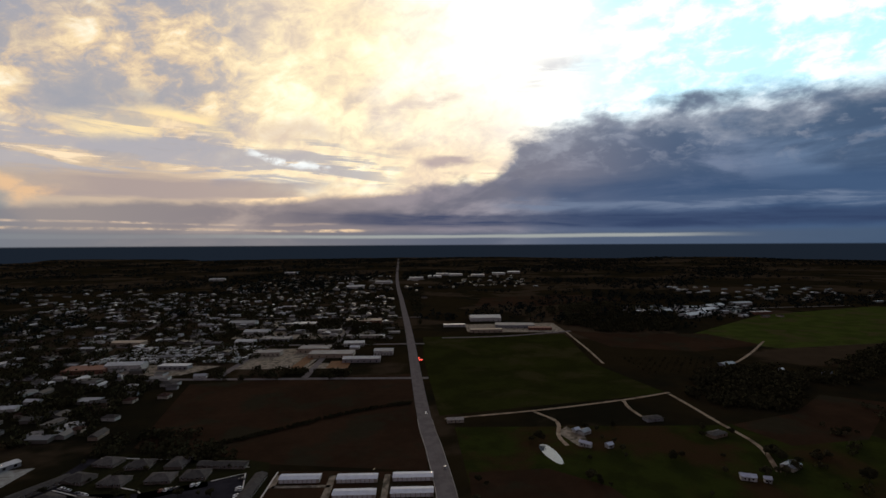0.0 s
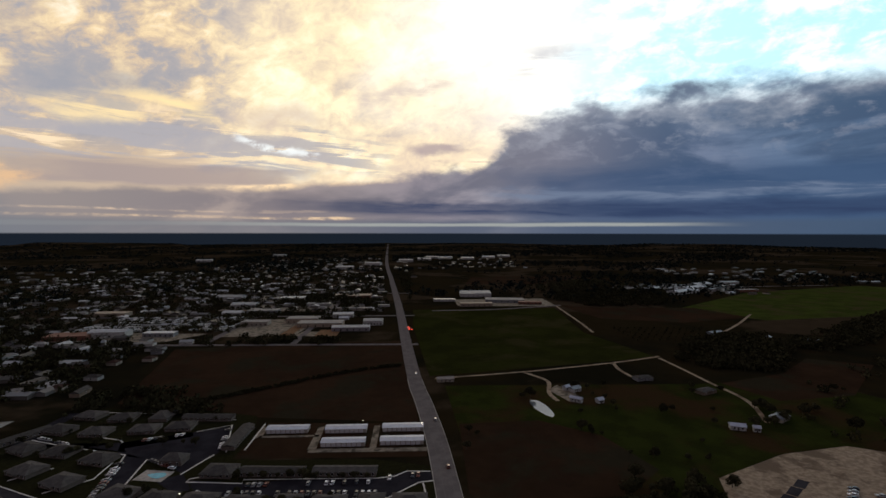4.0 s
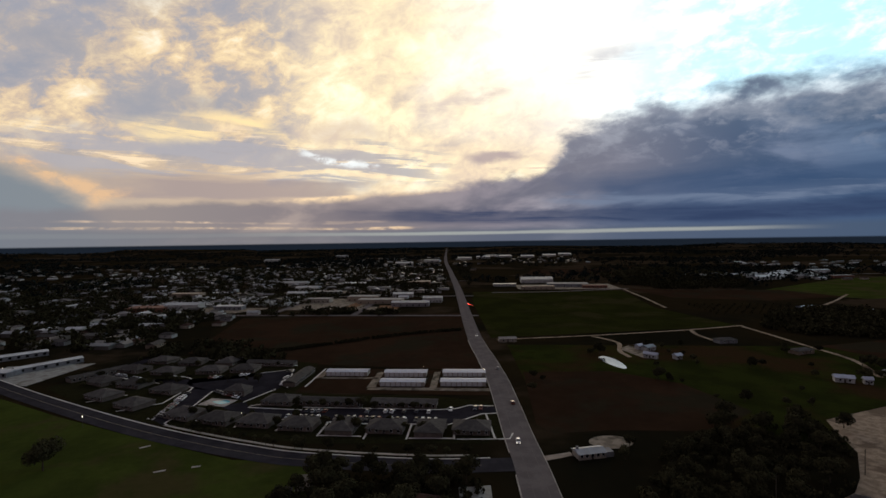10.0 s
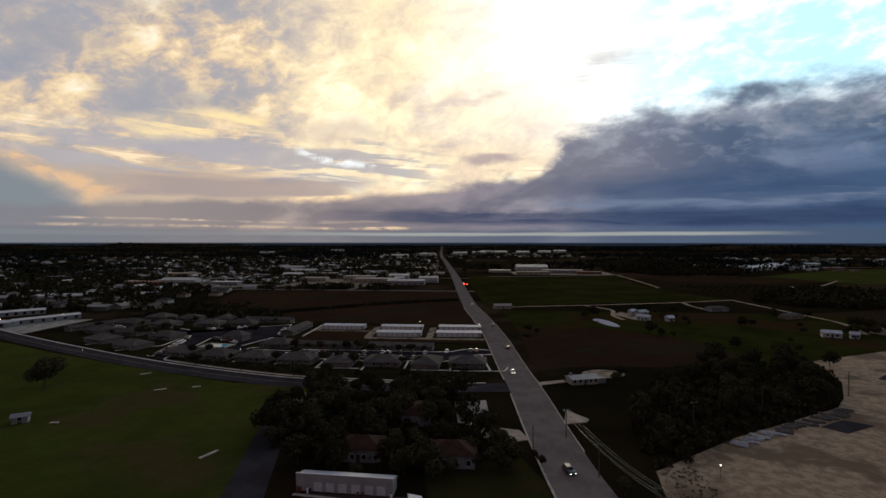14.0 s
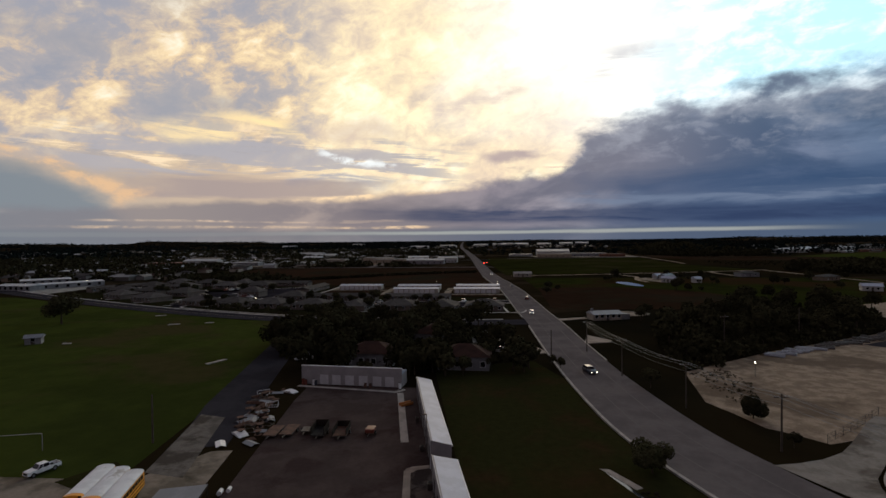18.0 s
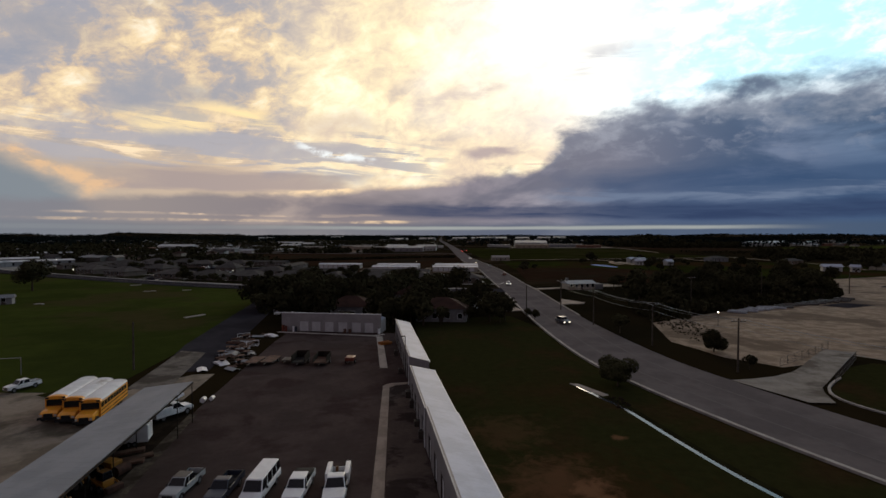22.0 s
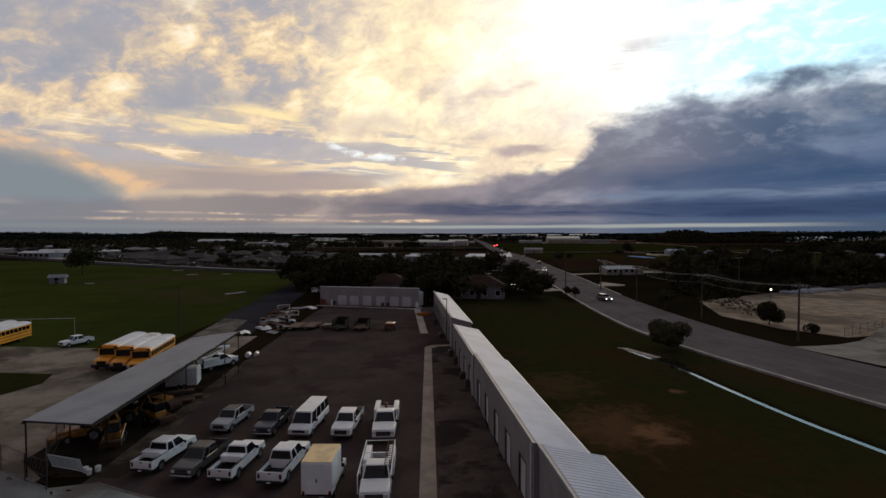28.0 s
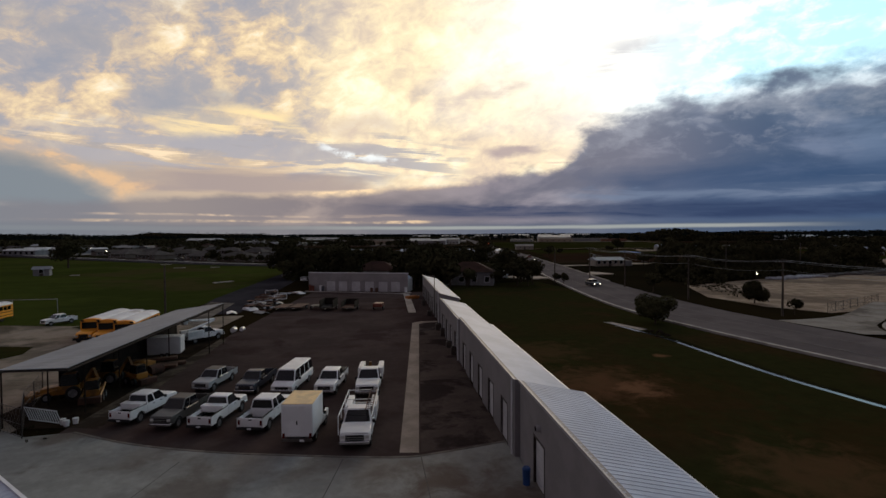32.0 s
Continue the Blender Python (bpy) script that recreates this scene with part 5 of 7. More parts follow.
put(pickup(P_NAVY, crew=False, label="dark navy pickup with empty bed"), -11.75, 38.25, HEAD + 180, size=0.77)
put(van("white passenger van with dark side windows"), -8.95, 38.15, HEAD + 180 - 1, size=0.82)
w2 = put(pickup(P_WHITE, label="white pickup with a load under dark sheet"), -5.90, 37.65, HEAD + 180 + 1, size=0.81)
slab_part(w2, "load_cover", -0.8, 0.8, -2.7, -1.2, 1.0, 1.32, M_BED, 0.08, "dark sheet over the load")
u2 = put(pickup(P_WHITE, bed="service", crew=False, label="white service truck with steel lockers"), -2.95, 37.25, 180 - 1, size=0.9)
slab_part(u2, "beacon", -0.12, 0.12, -0.9, -0.7, 1.5, 2.1, M_YELLOW, 0.03, "yellow mast on the truck bed")

# School buses
bus = put(school_bus("yellow school bus with a white roof"), -36.0, 60.6, 180 + 6, 0.06, 0.9)
for x, y, r in ((-33.75, 59.8, 186), (-31.5, 58.8, 187), (-57.2, 69.8, 185), (-59.8, 70.8, 185), (-55.6, 62.0, 52)):
    copy_thing(bus, pose(x, y, 0.06, 0, 0, r))
put(pickup(P_WHITE, label="white crew-cab pickup parked on the gravel", group="cars near the buses"), -46.9, 69.4, 180 - 28, size=0.68, tall=1.1)
road_cars = [(small_car(P_NAVY, "dark car on the main road with headlights lit", "cars on the road", "road_car", True), 42.5, 108, 185),
             (small_car(P_WHITE, "pale car on the main road, headlights lit", "cars on the road", "road_car", True), 52.5, 196, 168),
             (small_car(P_SILVER, "grey car on the main road", "cars on the road", "road_car"), 70, 310, -8),
             (small_car(P_WHITE, "pale car on the main road, headlights lit", "cars on the road", "road_car", True), 76.5, 420, 172),
             (small_car(P_RED, "red car on the main road", "cars on the road", "road_car"), 62.5, 243, -10)]
for c, x, y, r in road_cars:
    put(c, x, y, r, 0.19)


# Apartments, houses and the town
rnd = random.Random(7)


def at_town(u, v, turn=0.0, z=0.0):
    return Matrix.Translation(town(u, v, z)) @ Matrix.Rotation(TURN + radians(turn), 4, "Z")


def hip_roof(bm, x0, x1, y0, y1, z0, z1, over=0.5):
    x0, x1, y0, y1 = x0 - over, x1 + over, y0 - over, y1 + over
    w, d = x1 - x0, y1 - y0
    if w >= d:
        r = [(x0 + d / 2, (y0 + y1) / 2), (x1 - d / 2, (y0 + y1) / 2)]
        faces = ((0, 1, 5, 4), (1, 2, 5), (2, 3, 4, 5), (3, 0, 4))
    else:
        r = [((x0 + x1) / 2, y0 + w / 2), ((x0 + x1) / 2, y1 - w / 2)]
        faces = ((0, 1, 4), (1, 2, 5, 4), (2, 3, 5), (3, 0, 4, 5))
    v = [bm.verts.new((x, y, z0)) for x, y in ((x0, y0), (x1, y0), (x1, y1), (x0, y1))] + [bm.verts.new((x, y, z1)) for x, y in r]
    for f in faces:
        bm.faces.new([v[i] for i in f])
    bm.faces.new((v[3], v[2], v[1], v[0]))


def gable_roof(bm, x0, x1, y0, y1, z0, z1, over=0.4):
    x0, x1, y0, y1 = x0 - over, x1 + over, y0 - over, y1 + over
    m = (y0 + y1) / 2
    v = [bm.verts.new(p) for p in ((x0, y0, z0), (x1, y0, z0), (x1, y1, z0), (x0, y1, z0), (x0, m, z1), (x1, m, z1))]
    for f in ((0, 1, 5, 4), (2, 3, 4, 5), (1, 2, 5), (3, 0, 4), (3, 2, 1, 0)):
        bm.faces.new([v[i] for i in f])


def window_row(root, wall, x0, x1, y, z0, z1, n, w, facing):
    """Panes with frames along a wall in the plane y."""
    for i in range(n):
        c = x0 + (x1 - x0) * (i + 0.5) / n
        bm = bmesh.new()
        a, b = (y - 0.06, y) if facing < 0 else (y, y + 0.06)
        box(bm, c - w / 2 - 0.08, c + w / 2 + 0.08, a, b, z0 - 0.08, z1 + 0.08)
        f = part("window", bm, M_TRIM, wall)
        bm = bmesh.new()
        a, b = (y - 0.09, y - 0.062) if facing < 0 else (y + 0.062, y + 0.09)
        box(bm, c - w / 2, c + w / 2, a, b, z0, z1)
        part("pane", bm, M_GLASS, root)


def house(name, w, d, h, rise_, wall_mat, roof_mat, label, category="house", group="", hip=True, windows=0, door=True):
    root = tagged(new(name), label, category, group)
    bm = bmesh.new()
    box(bm, -w / 2, w / 2, -d / 2, d / 2, 0, h)
    wall = part("wall", bm, wall_mat, root)
    bm = bmesh.new()
    (hip_roof if hip else gable_roof)(bm, -w / 2, w / 2, -d / 2, d / 2, h, h + rise_)
    part("roof", bm, roof_mat, root)
    if windows:
        window_row(root, wall, -w / 2, w / 2, -d / 2, 0.9, 2.1, windows, 1.1, -1)
        if door:
            slab_part(root, "door", -0.5, 0.5, -d / 2 - 0.05, -d / 2, 0, 2.05, M_FRAME)
    return root


M_APTWALL = material("apartment_brick", (0.15, 0.12, 0.10), (0.11, 0.09, 0.078), 0.6, 0.9, fine=0.12)
apt = house("apartment_block", 16.0, 12.0, 2.4, 2.3, M_APTWALL, M_SHINGLE, "one-storey apartment block with dark shingle hip roof", "apartments", "apartment blocks", True, 5)
slab_part(apt, "porch", -3.0, 3.0, -7.4, -5.95, 2.15, 2.3, M_SHINGLE)
slab_part(apt, "vent_pipe", 2.0, 2.3, 0.5, 0.8, 3.8, 5.0, M_STEEL)
apt.matrix_basis = pose(-98, 250, 0, 0, 0, -28)
for x, y, r in ((-79, 241, -24), (-60, 235, -18), (-40, 228, -15), (-20, 222, 76), (-1, 219, -13), (18, 214, 77), (36, 212, -12), (-155, 288, -32), (-131, 270, -32), (-149, 309, -22), (-124, 294, -25), (-142, 336, -15), (-114, 334, -8), (-93, 334, -8),
                (-171, 318, -35), (-135, 359, -5), (-110, 356, 80), (-56, 264, -15), (-166, 345, -25), (-158, 368, -20)):
    copy_thing(apt, pose(x, y, 0, 0, 0, r))
club = house("clubhouse", 12, 9, 3.0, 2.8, M_APTWALL, M_SHINGLE, "small clubhouse with dark hip roof by the pool", "clubhouse", "", True, 3)
club.matrix_basis = pose(-83, 283, 0, 0, 0, -15)
long_b = house("carport_row", 33, 7.5, 2.5, 1.2, M_APTWALL, M_SHINGLE, "long low carport row with dark roof", "carport", "carport rows", False, 11)
long_b.matrix_basis = pose(-29, 257, 0, 0, 0, -14)
for x, y, r in ((8, 249, -13), (-54, 308, 78), (-79, 346, -14), (-184, 336, 52)):
    copy_thing(long_b, pose(x, y, 0, 0, 0, r))
# parking aisles
for pts in ([(52, 241), (40, 244), (24, 240), (-14, 248), (-43, 250), (-70, 260), (-66, 248), (-51, 238), (-14, 227), (27, 220), (44, 231), (52, 231)],
            [(-112, 247), (-104, 239), (-99, 262), (-99, 290), (-112, 300)], [(-118, 300), (-98, 290), (-75, 268), (-62, 290), (-60, 330), (-84, 325), (-122, 318)],
            [(-122, 318), (-114, 303), (-152, 322), (-176, 338), (-168, 378), (-176, 380), (-188, 330), (-160, 312)], [(-122, 318), (-84, 325), (-82, 318), (-118, 308)], [(-66, 248), (-75, 268), (-86, 262), (-76, 250)]):
    patch("parking_aisle", pts, M_AISLE, 0.10, "dark asphalt parking aisle between apartment blocks", "parking")
patch("apartment_ground", [(-200, 312), (-150, 266), (-112, 243), (-80, 228), (-35, 208), (40, 197), (54, 205), (55, 246), (24, 262), (-44, 276), (-48, 345), (-100, 372), (-172, 388)], M_DARKGRASS, 0.06, "dark trodden grass between apartment blocks", "lawn")
patch("dirt_yard", tplace((-112, 74), (-3, 72), (-3, 120), (-108, 126)), M_FIELD, 0.07, "brown dirt yard round the storage sheds", "yard")
for pts in (((-107, 102), (-70, 102), (-70, 105), (-107, 105)), ((-72, 80), (-3, 79), (-3, 84), (-72, 85)), ((-37, 84), (-33, 84), (-33, 118), (-37, 118)), ((-73, 84), (-68, 84), (-69, 118), (-73, 117)), ((-110, 102), (-105, 102), (-105, 120), (-110, 119))):
    patch("sandy_track", tplace(*pts), M_DIRT, 0.09, "pale sandy track round the storage sheds", "track")
# pale kerbs and walks
KERBS = ([(-64, 262), (-70, 261), (-71, 258), (-43, 250), (-43, 254), (-14, 248), (24, 240), (33, 240), (40, 244), (52, 241)], [(-64, 248), (-51, 238), (-14, 227), (27, 220), (44, 231), (52, 231)],
         [(-115, 249), (-112, 247), (-111, 275), (-113, 299), (-150, 318), (-176, 334)], [(-102, 239), (-104, 241), (-100, 262), (-99, 290), (-88, 284)], [(-121, 318), (-124, 322), (-152, 337), (-150, 345)], [(-82, 325), (-62, 332), (-58, 290)],
         [(-136, 262), (-118, 272), (-116, 290)], [(-160, 280), (-144, 290)], [(-76, 267), (-64, 288)], [(-48, 290), (-41, 329)], [(-95, 349), (-61, 341)], [(-168, 380), (-104, 362)], [(-92, 240), (-84, 254)], [(-70, 231), (-64, 247)], [(-50, 224), (-46, 237)], [(-31, 215), (-28, 231)], [(-11, 209), (-8, 225)], [(7, 206), (10, 222)], [(27, 203), (29, 220)], [(44, 201), (46, 230)],
         [(-31, 216), (-12, 212)], [(8, 207), (27, 204)], [(28, 203), (50, 200), (53, 206)])
for ln in KERBS:
    ribbon("concrete_walk", [Vector((*p, 0)) for p in ln], -0.42, 0.42, M_KERB, 0.18, "pale concrete kerb and walk between apartments", "pavement", 0.16)
# pool
M_POOL = material("pool_water", (0.10, 0.42, 0.50), (0.08, 0.36, 0.44), 0.4, 0.05, spec=0.5)
pool = tagged(new("swimming_pool"), "small blue swimming pool in a pale deck", "pool")
pool.matrix_basis = pose(-88, 269, 0, 0, 0, -20)
slab_part(pool, "deck", -9, 7, -6, 5, 0, 0.14, M_CONC)
bm = bmesh.new()
prism(bm, [(5 * math.cos(a), 2.8 * math.sin(a) + 0.8 * math.sin(2 * a)) for a in [2 * math.pi * i / 20 for i in range(20)]], 0.10, 0.20)
part("water", bm, M_POOL, pool)
# cars at the apartments
cars = [small_car(p, "%s car parked in an apartment bay" % n) for p, n in ((P_WHITE, "white"), (P_SILVER, "silver"), (P_DARK, "dark grey"), (P_RED, "dark red"), (P_NAVY, "navy blue"))]


def bays(a, b, turn, gap=2.9):
    n = int(math.dist(a, b) / gap)
    return [(a[0] + (b[0] - a[0]) * i / n, a[1] + (b[1] - a[1]) * i / n, turn) for i in range(n)]


spots = bays((-40, 247), (22, 236), -12) + bays((-48, 240), (24, 224), 168) + bays((-61, 292), (-63, 326), 78) + bays((-110, 250), (-112, 296), 80) + bays((-118, 316), (-86, 322), -8) + bays((-98, 289), (-80, 273), 55) + bays((-150, 320), (-174, 336), 60) + bays((30, 238), (48, 238), 168)
rnd.shuffle(spots)
for k, (x, y, r) in enumerate(spots[:68]):
    m = pose(x, y, 0.11, 0, 0, r + rnd.uniform(-3, 3))
    if k < 5:
        cars[k].matrix_basis = m
    else:
        copy_thing(cars[(0, 1, 2, 0, 4, 1, 0, 3, 2)[k % 9]], m)

# Mini storage sheds
def mini_storage(w, label):
    root = tagged(new("mini_storage"), label, "building", "mini storage sheds")
    bm = bmesh.new()
    box(bm, 0, w, 0, 8, 0, 2.5)
    part("wall", bm, material("tan_metal_wall", (0.34, 0.30, 0.26), (0.28, 0.25, 0.22), 0.5, 0.7), root)
    bm = bmesh.new()
    gable_roof(bm, 0, w, 0, 8, 2.5, 3.2, 0.25)
    part("roof", bm, M_ROOF, root)
    for i in range(int(w / 3)):
        slab_part(root, "door", 0.5 + 3 * i, 2.9 + 3 * i, -0.05, 0, 0.05, 2.2, M_DOOR)
    return root


store = mini_storage(26, "long white metal-roofed mini storage shed")
store.matrix_basis = at_town(-104, 108)
for u, v in ((-66, 87), (-67, 107), (-31, 88), (-31, 108)):
    copy_thing(store, at_town(u, v))

# Houses behind the garage with red roofs
red = house("house", 12, 9, 3.2, 2.2, M_HOUSES[2], M_REDROOF, "white house with a red-brown hip roof among trees", "house", "red-roofed houses", True, 4)
red.matrix_basis = pose(-7, 124, 0, 0, 0, -12)
copy_thing(red, pose(15.5, 118, 0, 0, 0, -12))
copy_thing(red, pose(10, 148, 0, 0, 0, 70))
# White house across the road
wh = house("house", 11, 6, 2.2, 1.1, M_HOUSES[1], M_TOWNROOF, "white house with a pale grey metal roof", "house", "", False, 5)
wh.matrix_basis = pose(76, 180, 0, 0, 0, 4)
slab_part(wh, "chimney", -5.2, -4.4, -0.4, 0.4, 2.2, 4.2, M_HOUSES[2])
slab_part(wh, "annex", 5.5, 9, -2.5, 1.5, 0, 2.0, M_HOUSES[2])
bm = bmesh.new()
bm.faces.new([bm.verts.new((90 + 9 * math.cos(a), 191 + 6.5 * math.sin(a), 0.09)) for a in [2 * math.pi * i / 24 for i in range(24)]])
tagged(part("turning_circle", bm, M_DIRT), "pale gravel turning circle by the white house", "driveway", kind="structure")

patch("house_drive", [(21, 143), (31, 142), (34, 163), (23, 163)], M_PAD, 0.09, "pale paved yard beside the red-roofed houses", "driveway")
patch("house_drive", [(-33, 180), (-27, 180), (-26, 168), (-32, 168)], M_PADDUST, 0.09, "dusty drive from the street to the grove", "driveway")
patch("farm_drive", [(172, 352), (185, 362), (190, 340), (183, 318), (176, 322)], M_DIRT, 0.09, "reddish dirt yard of the farm house", "driveway")

# Country houses and sheds in the pasture
LANES = [[(90, 402), (115, 403), (182, 405), (270, 414), (330, 425)], [(326, 420), (320.5, 379), (315, 344), (307.5, 294), (285, 255)], [(270, 414), (262, 390), (260, 368)], [(173, 402), (182, 374), (170, 345), (168, 326)], [(640, 620), (560, 560), (500, 520), (470, 505)], [(385, 770), (372, 720), (350, 630), (328, 550)]]
for ln in LANES:
    ribbon("farm_lane", smooth_line(ln, 6), -1.7, 1.7, M_GRAVEL, 0.11, "pale gravel farm lane", "lane")
for x, y, w, d, r, roof, wall, txt in ((192, 345, 9, 6, 20, M_CANOPY, 0, "white farm house with pale roof"), (187, 349, 5, 4, 20, M_ROOF, 0, "small white outbuilding"), (181, 322, 9, 3.4, -50, M_ROOF, 0, "long white farm shed"), (197, 316, 5, 4, 10, M_ROOF, 0, "small white shed"),
                                       (264, 359, 15, 8, 0, M_SHINGLE, 2, "grey house with dark hip roof"), (291, 317, 15, 8, 12, M_SHINGLE, 3, "tan house with dark roof"), (257, 251, 9, 5, -30, M_ROOF, 0, "white shed in the pasture"), (266, 245, 4, 3, -30, M_ROOF, 0, "small pale shed in the pasture"),
                                       (298, 258, 12, 8, 20, M_CANOPY, 1, "cream house with pale roof"), (97, 393, 14, 5, -4, M_CONC, 1, "low tan roadside building"), (472, 507, 20, 10, 10, M_CANOPY, 2, "blue-grey house among trees"), (545, 442, 18, 10, 0, M_CANOPY, 3, "grey house among trees"), (512, 468, 6, 5, 15, M_TOWNROOF, 0, "small white shed")):
    hs = house("house" if w > 10.5 else "farm_shed", w, d, 2.7, 1.5, M_HOUSES[wall], roof, txt + " standing in the fields", "house" if w > 10.5 else "shed", "", roof is M_SHINGLE, 2)
    hs.matrix_basis = pose(x, y, 0, 0, 0, r)

# Larger town buildings
M_TAN = material("tan_wall", (0.30, 0.24, 0.18), (0.25, 0.20, 0.15), 0.3, 0.85)
M_TERRA = material("brick_red_wall", (0.17, 0.075, 0.05), (0.13, 0.06, 0.04), 0.4, 0.9)
M_FLAT = material("flat_grey_roof", (0.24, 0.23, 0.22), (0.19, 0.18, 0.175), 0.1, 0.9, fine=0.15)


def hall(w, d, h, roof_mat, wall_mat, label, gabled=False, n=6):
    root = tagged(new("town_building"), label + "", "building", "")
    bm = bmesh.new()
    box(bm, -w / 2, w / 2, -d / 2, d / 2, 0, h)
    wall = part("wall", bm, wall_mat, root)
    bm = bmesh.new()
    if gabled:
        gable_roof(bm, -w / 2, w / 2, -d / 2, d / 2, h, h + d * 0.12, 0.3)
    else:
        box(bm, -w / 2 - 0.2, w / 2 + 0.2, -d / 2 - 0.2, d / 2 + 0.2, h, h + 0.4)
    part("roof", bm, roof_mat, root)
    for i in range(n):
        c = -w / 2 + w * (i + 0.5) / n
        slab_part(root, "window", c - 0.9, c + 0.9, -d / 2 - 0.06, -d / 2, 0.8, 2.6, M_GLASS)
    return root


for u, v, w, d, h, roof, wall, g, r, txt in (
        (-95, 437, 48, 16, 5, M_TOWNROOF, M_WALL, True, 0, "long pale metal warehouse"), (-70, 478, 26, 18, 6, M_TOWNROOF, M_HOUSES[0], True, 0, "white metal hall"), (-140, 470, 60, 24, 5, M_FLAT, M_TAN, False, 0, "flat-roofed tan shop building"),
        (-170, 500, 44, 22, 6, M_FLAT, M_TAN, False, 0, "flat-roofed shop building"), (-120, 540, 30, 18, 5, M_TOWNROOF, M_HOUSES[0], True, 4, "white shop with metal roof"), (-230, 480, 36, 18, 5, M_FLAT, M_HOUSES[1], False, 0, "cream store with flat roof"),
        (-381, 410, 42, 20, 7, M_TOWNROOF, M_HOUSES[0], True, 4, "white metal school hall"), (-322, 410, 36, 13, 4.5, M_TOWNROOF, M_HOUSES[2], False, 0, "pale flat canopy building"), (-420, 398, 46, 26, 5, M_TERRA, M_TERRA, False, 8, "brick-red school building"),
        (-470, 560, 50, 20, 5, M_TAN, M_TAN, False, 0, "long tan institutional building"), (-300, 640, 40, 22, 6, M_TOWNROOF, M_HOUSES[0], True, 0, "large white-roofed building"), (-360, 740, 48, 24, 6, M_TOWNROOF, M_HOUSES[0], True, 0, "large white-roofed store"),
        (-240, 720, 44, 24, 6, M_TOWNROOF, M_HOUSES[1], False, 0, "white flat-roofed store"), (-180, 650, 36, 20, 5, M_FLAT, M_HOUSES[0], False, 0, "grey flat-roofed store"), (-250, 580, 46, 22, 5, M_FLAT, M_HOUSES[2], False, 0, "grey warehouse "),
        (-290, 560, 28, 18, 5, M_TOWNROOF, M_HOUSES[0], True, 0, "white metal shop"), (-112, 600, 60, 12, 4, M_FLAT, M_HOUSES[1], False, 0, "long low pale motel"), (-135, 760, 70, 30, 5, M_TAN, M_TERRA, False, 0, "wide brick building by the road"),
        (92, 640, 55, 14, 5, M_TAN, M_TAN, False, 2, "long tan building beyond the green field"), (105, 772, 60, 34, 7, M_TOWNROOF, M_HOUSES[0], True, 0, "large white metal warehouse"), (150, 690, 70, 30, 5, M_FLAT, M_HOUSES[2], False, -6, "grey flat-roofed works building"),
        (190, 660, 40, 16, 4, M_TERRA, M_TERRA, False, -6, "low brick-red works building"), (40, 700, 40, 12, 4, M_TOWNROOF, M_HOUSES[0], False, 0, "low white roadside building"),
        (546, 798, 80, 26, 6, M_TOWNROOF, M_HOUSES[0], True, 30, "long white metal hall"), (600, 860, 70, 26, 6, M_TOWNROOF, M_HOUSES[0], True, 30, "long white metal hall"), (500, 850, 60, 20, 5, M_TOWNROOF, M_HOUSES[1], True, 30, "pale metal hall"),
        (660, 930, 60, 26, 6, M_TOWNROOF, M_HOUSES[0], True, 30, "white metal hall"), (400, 870, 40, 16, 5, M_FLAT, M_TAN, False, 20, "tan flat building"), (760, 980, 50, 20, 5, M_TOWNROOF, M_HOUSES[0], True, 10, "white hall"), (700, 820, 44, 16, 5, M_FLAT, M_TERRA, False, 10, "brick building")):
    hall(w, d, h, roof, wall, txt + " in the town", g).matrix_basis = at_town(u, v, r)
# white L-shaped building at the bend of the street
for x, y, w, d, r in ((-232, 366, 38, 8, 50), (-252, 348, 26, 10, -15), (-272, 400, 30, 9, 40)):
    hall(w, d, 3.2, M_TOWNROOF, M_HOUSES[2], "white low building with pale metal roof by the street", True).matrix_basis = pose(x, y, 0, 0, 0, r)
patch("paved_yard", [(-215, 318), (-262, 340), (-262, 372), (-205, 372)], M_PAD, 0.09, "worn paved yard of the low white building", "yard")
for pts in (((-440, 380), (-300, 376), (-270, 420), (-440, 436)), ((-255, 402), (-160, 402), (-150, 520), (-250, 520)), ((-160, 402), (-110, 400), (-110, 425), (-155, 430)), ((60, 640), (230, 630), (230, 730), (60, 720)), ((-330, 600), (-150, 590), (-150, 760), (-330, 760))):
    patch("town_lot", tplace(*pts), M_DIRT, 0.08, "pale dusty paved lot in the town", "lot")
for pts in (((-135, 402), (-108, 402), (-108, 440), (-135, 440)), ((-180, 404), (-165, 404), (-160, 470), (-175, 470))):
    patch("red_lot", tplace(*pts), M_BARE, 0.10, "bare reddish soil lot in the town", "lot")
TOWN_STREETS = [[(-8, 352), (-400, 362), (-700, 380)], [(-14, 545), (-300, 545), (-560, 540)], [(-20, 820), (-320, 820), (-700, 800)], [(-250, 365), (-250, 950)], [(-150, 355), (-150, 820)], [(-440, 365), (-560, 900)], [(14, 590), (120, 600), (240, 640)], [(300, 780), (460, 820), (700, 900), (1000, 940)]]
for ln in TOWN_STREETS:
    ribbon("town_street", smooth_line([tuple(town(*p)[:2]) for p in ln], 4), -4, 4, M_ROAD, 0.12, "grey asphalt town street", "road")

# Small houses of the town
protos = []
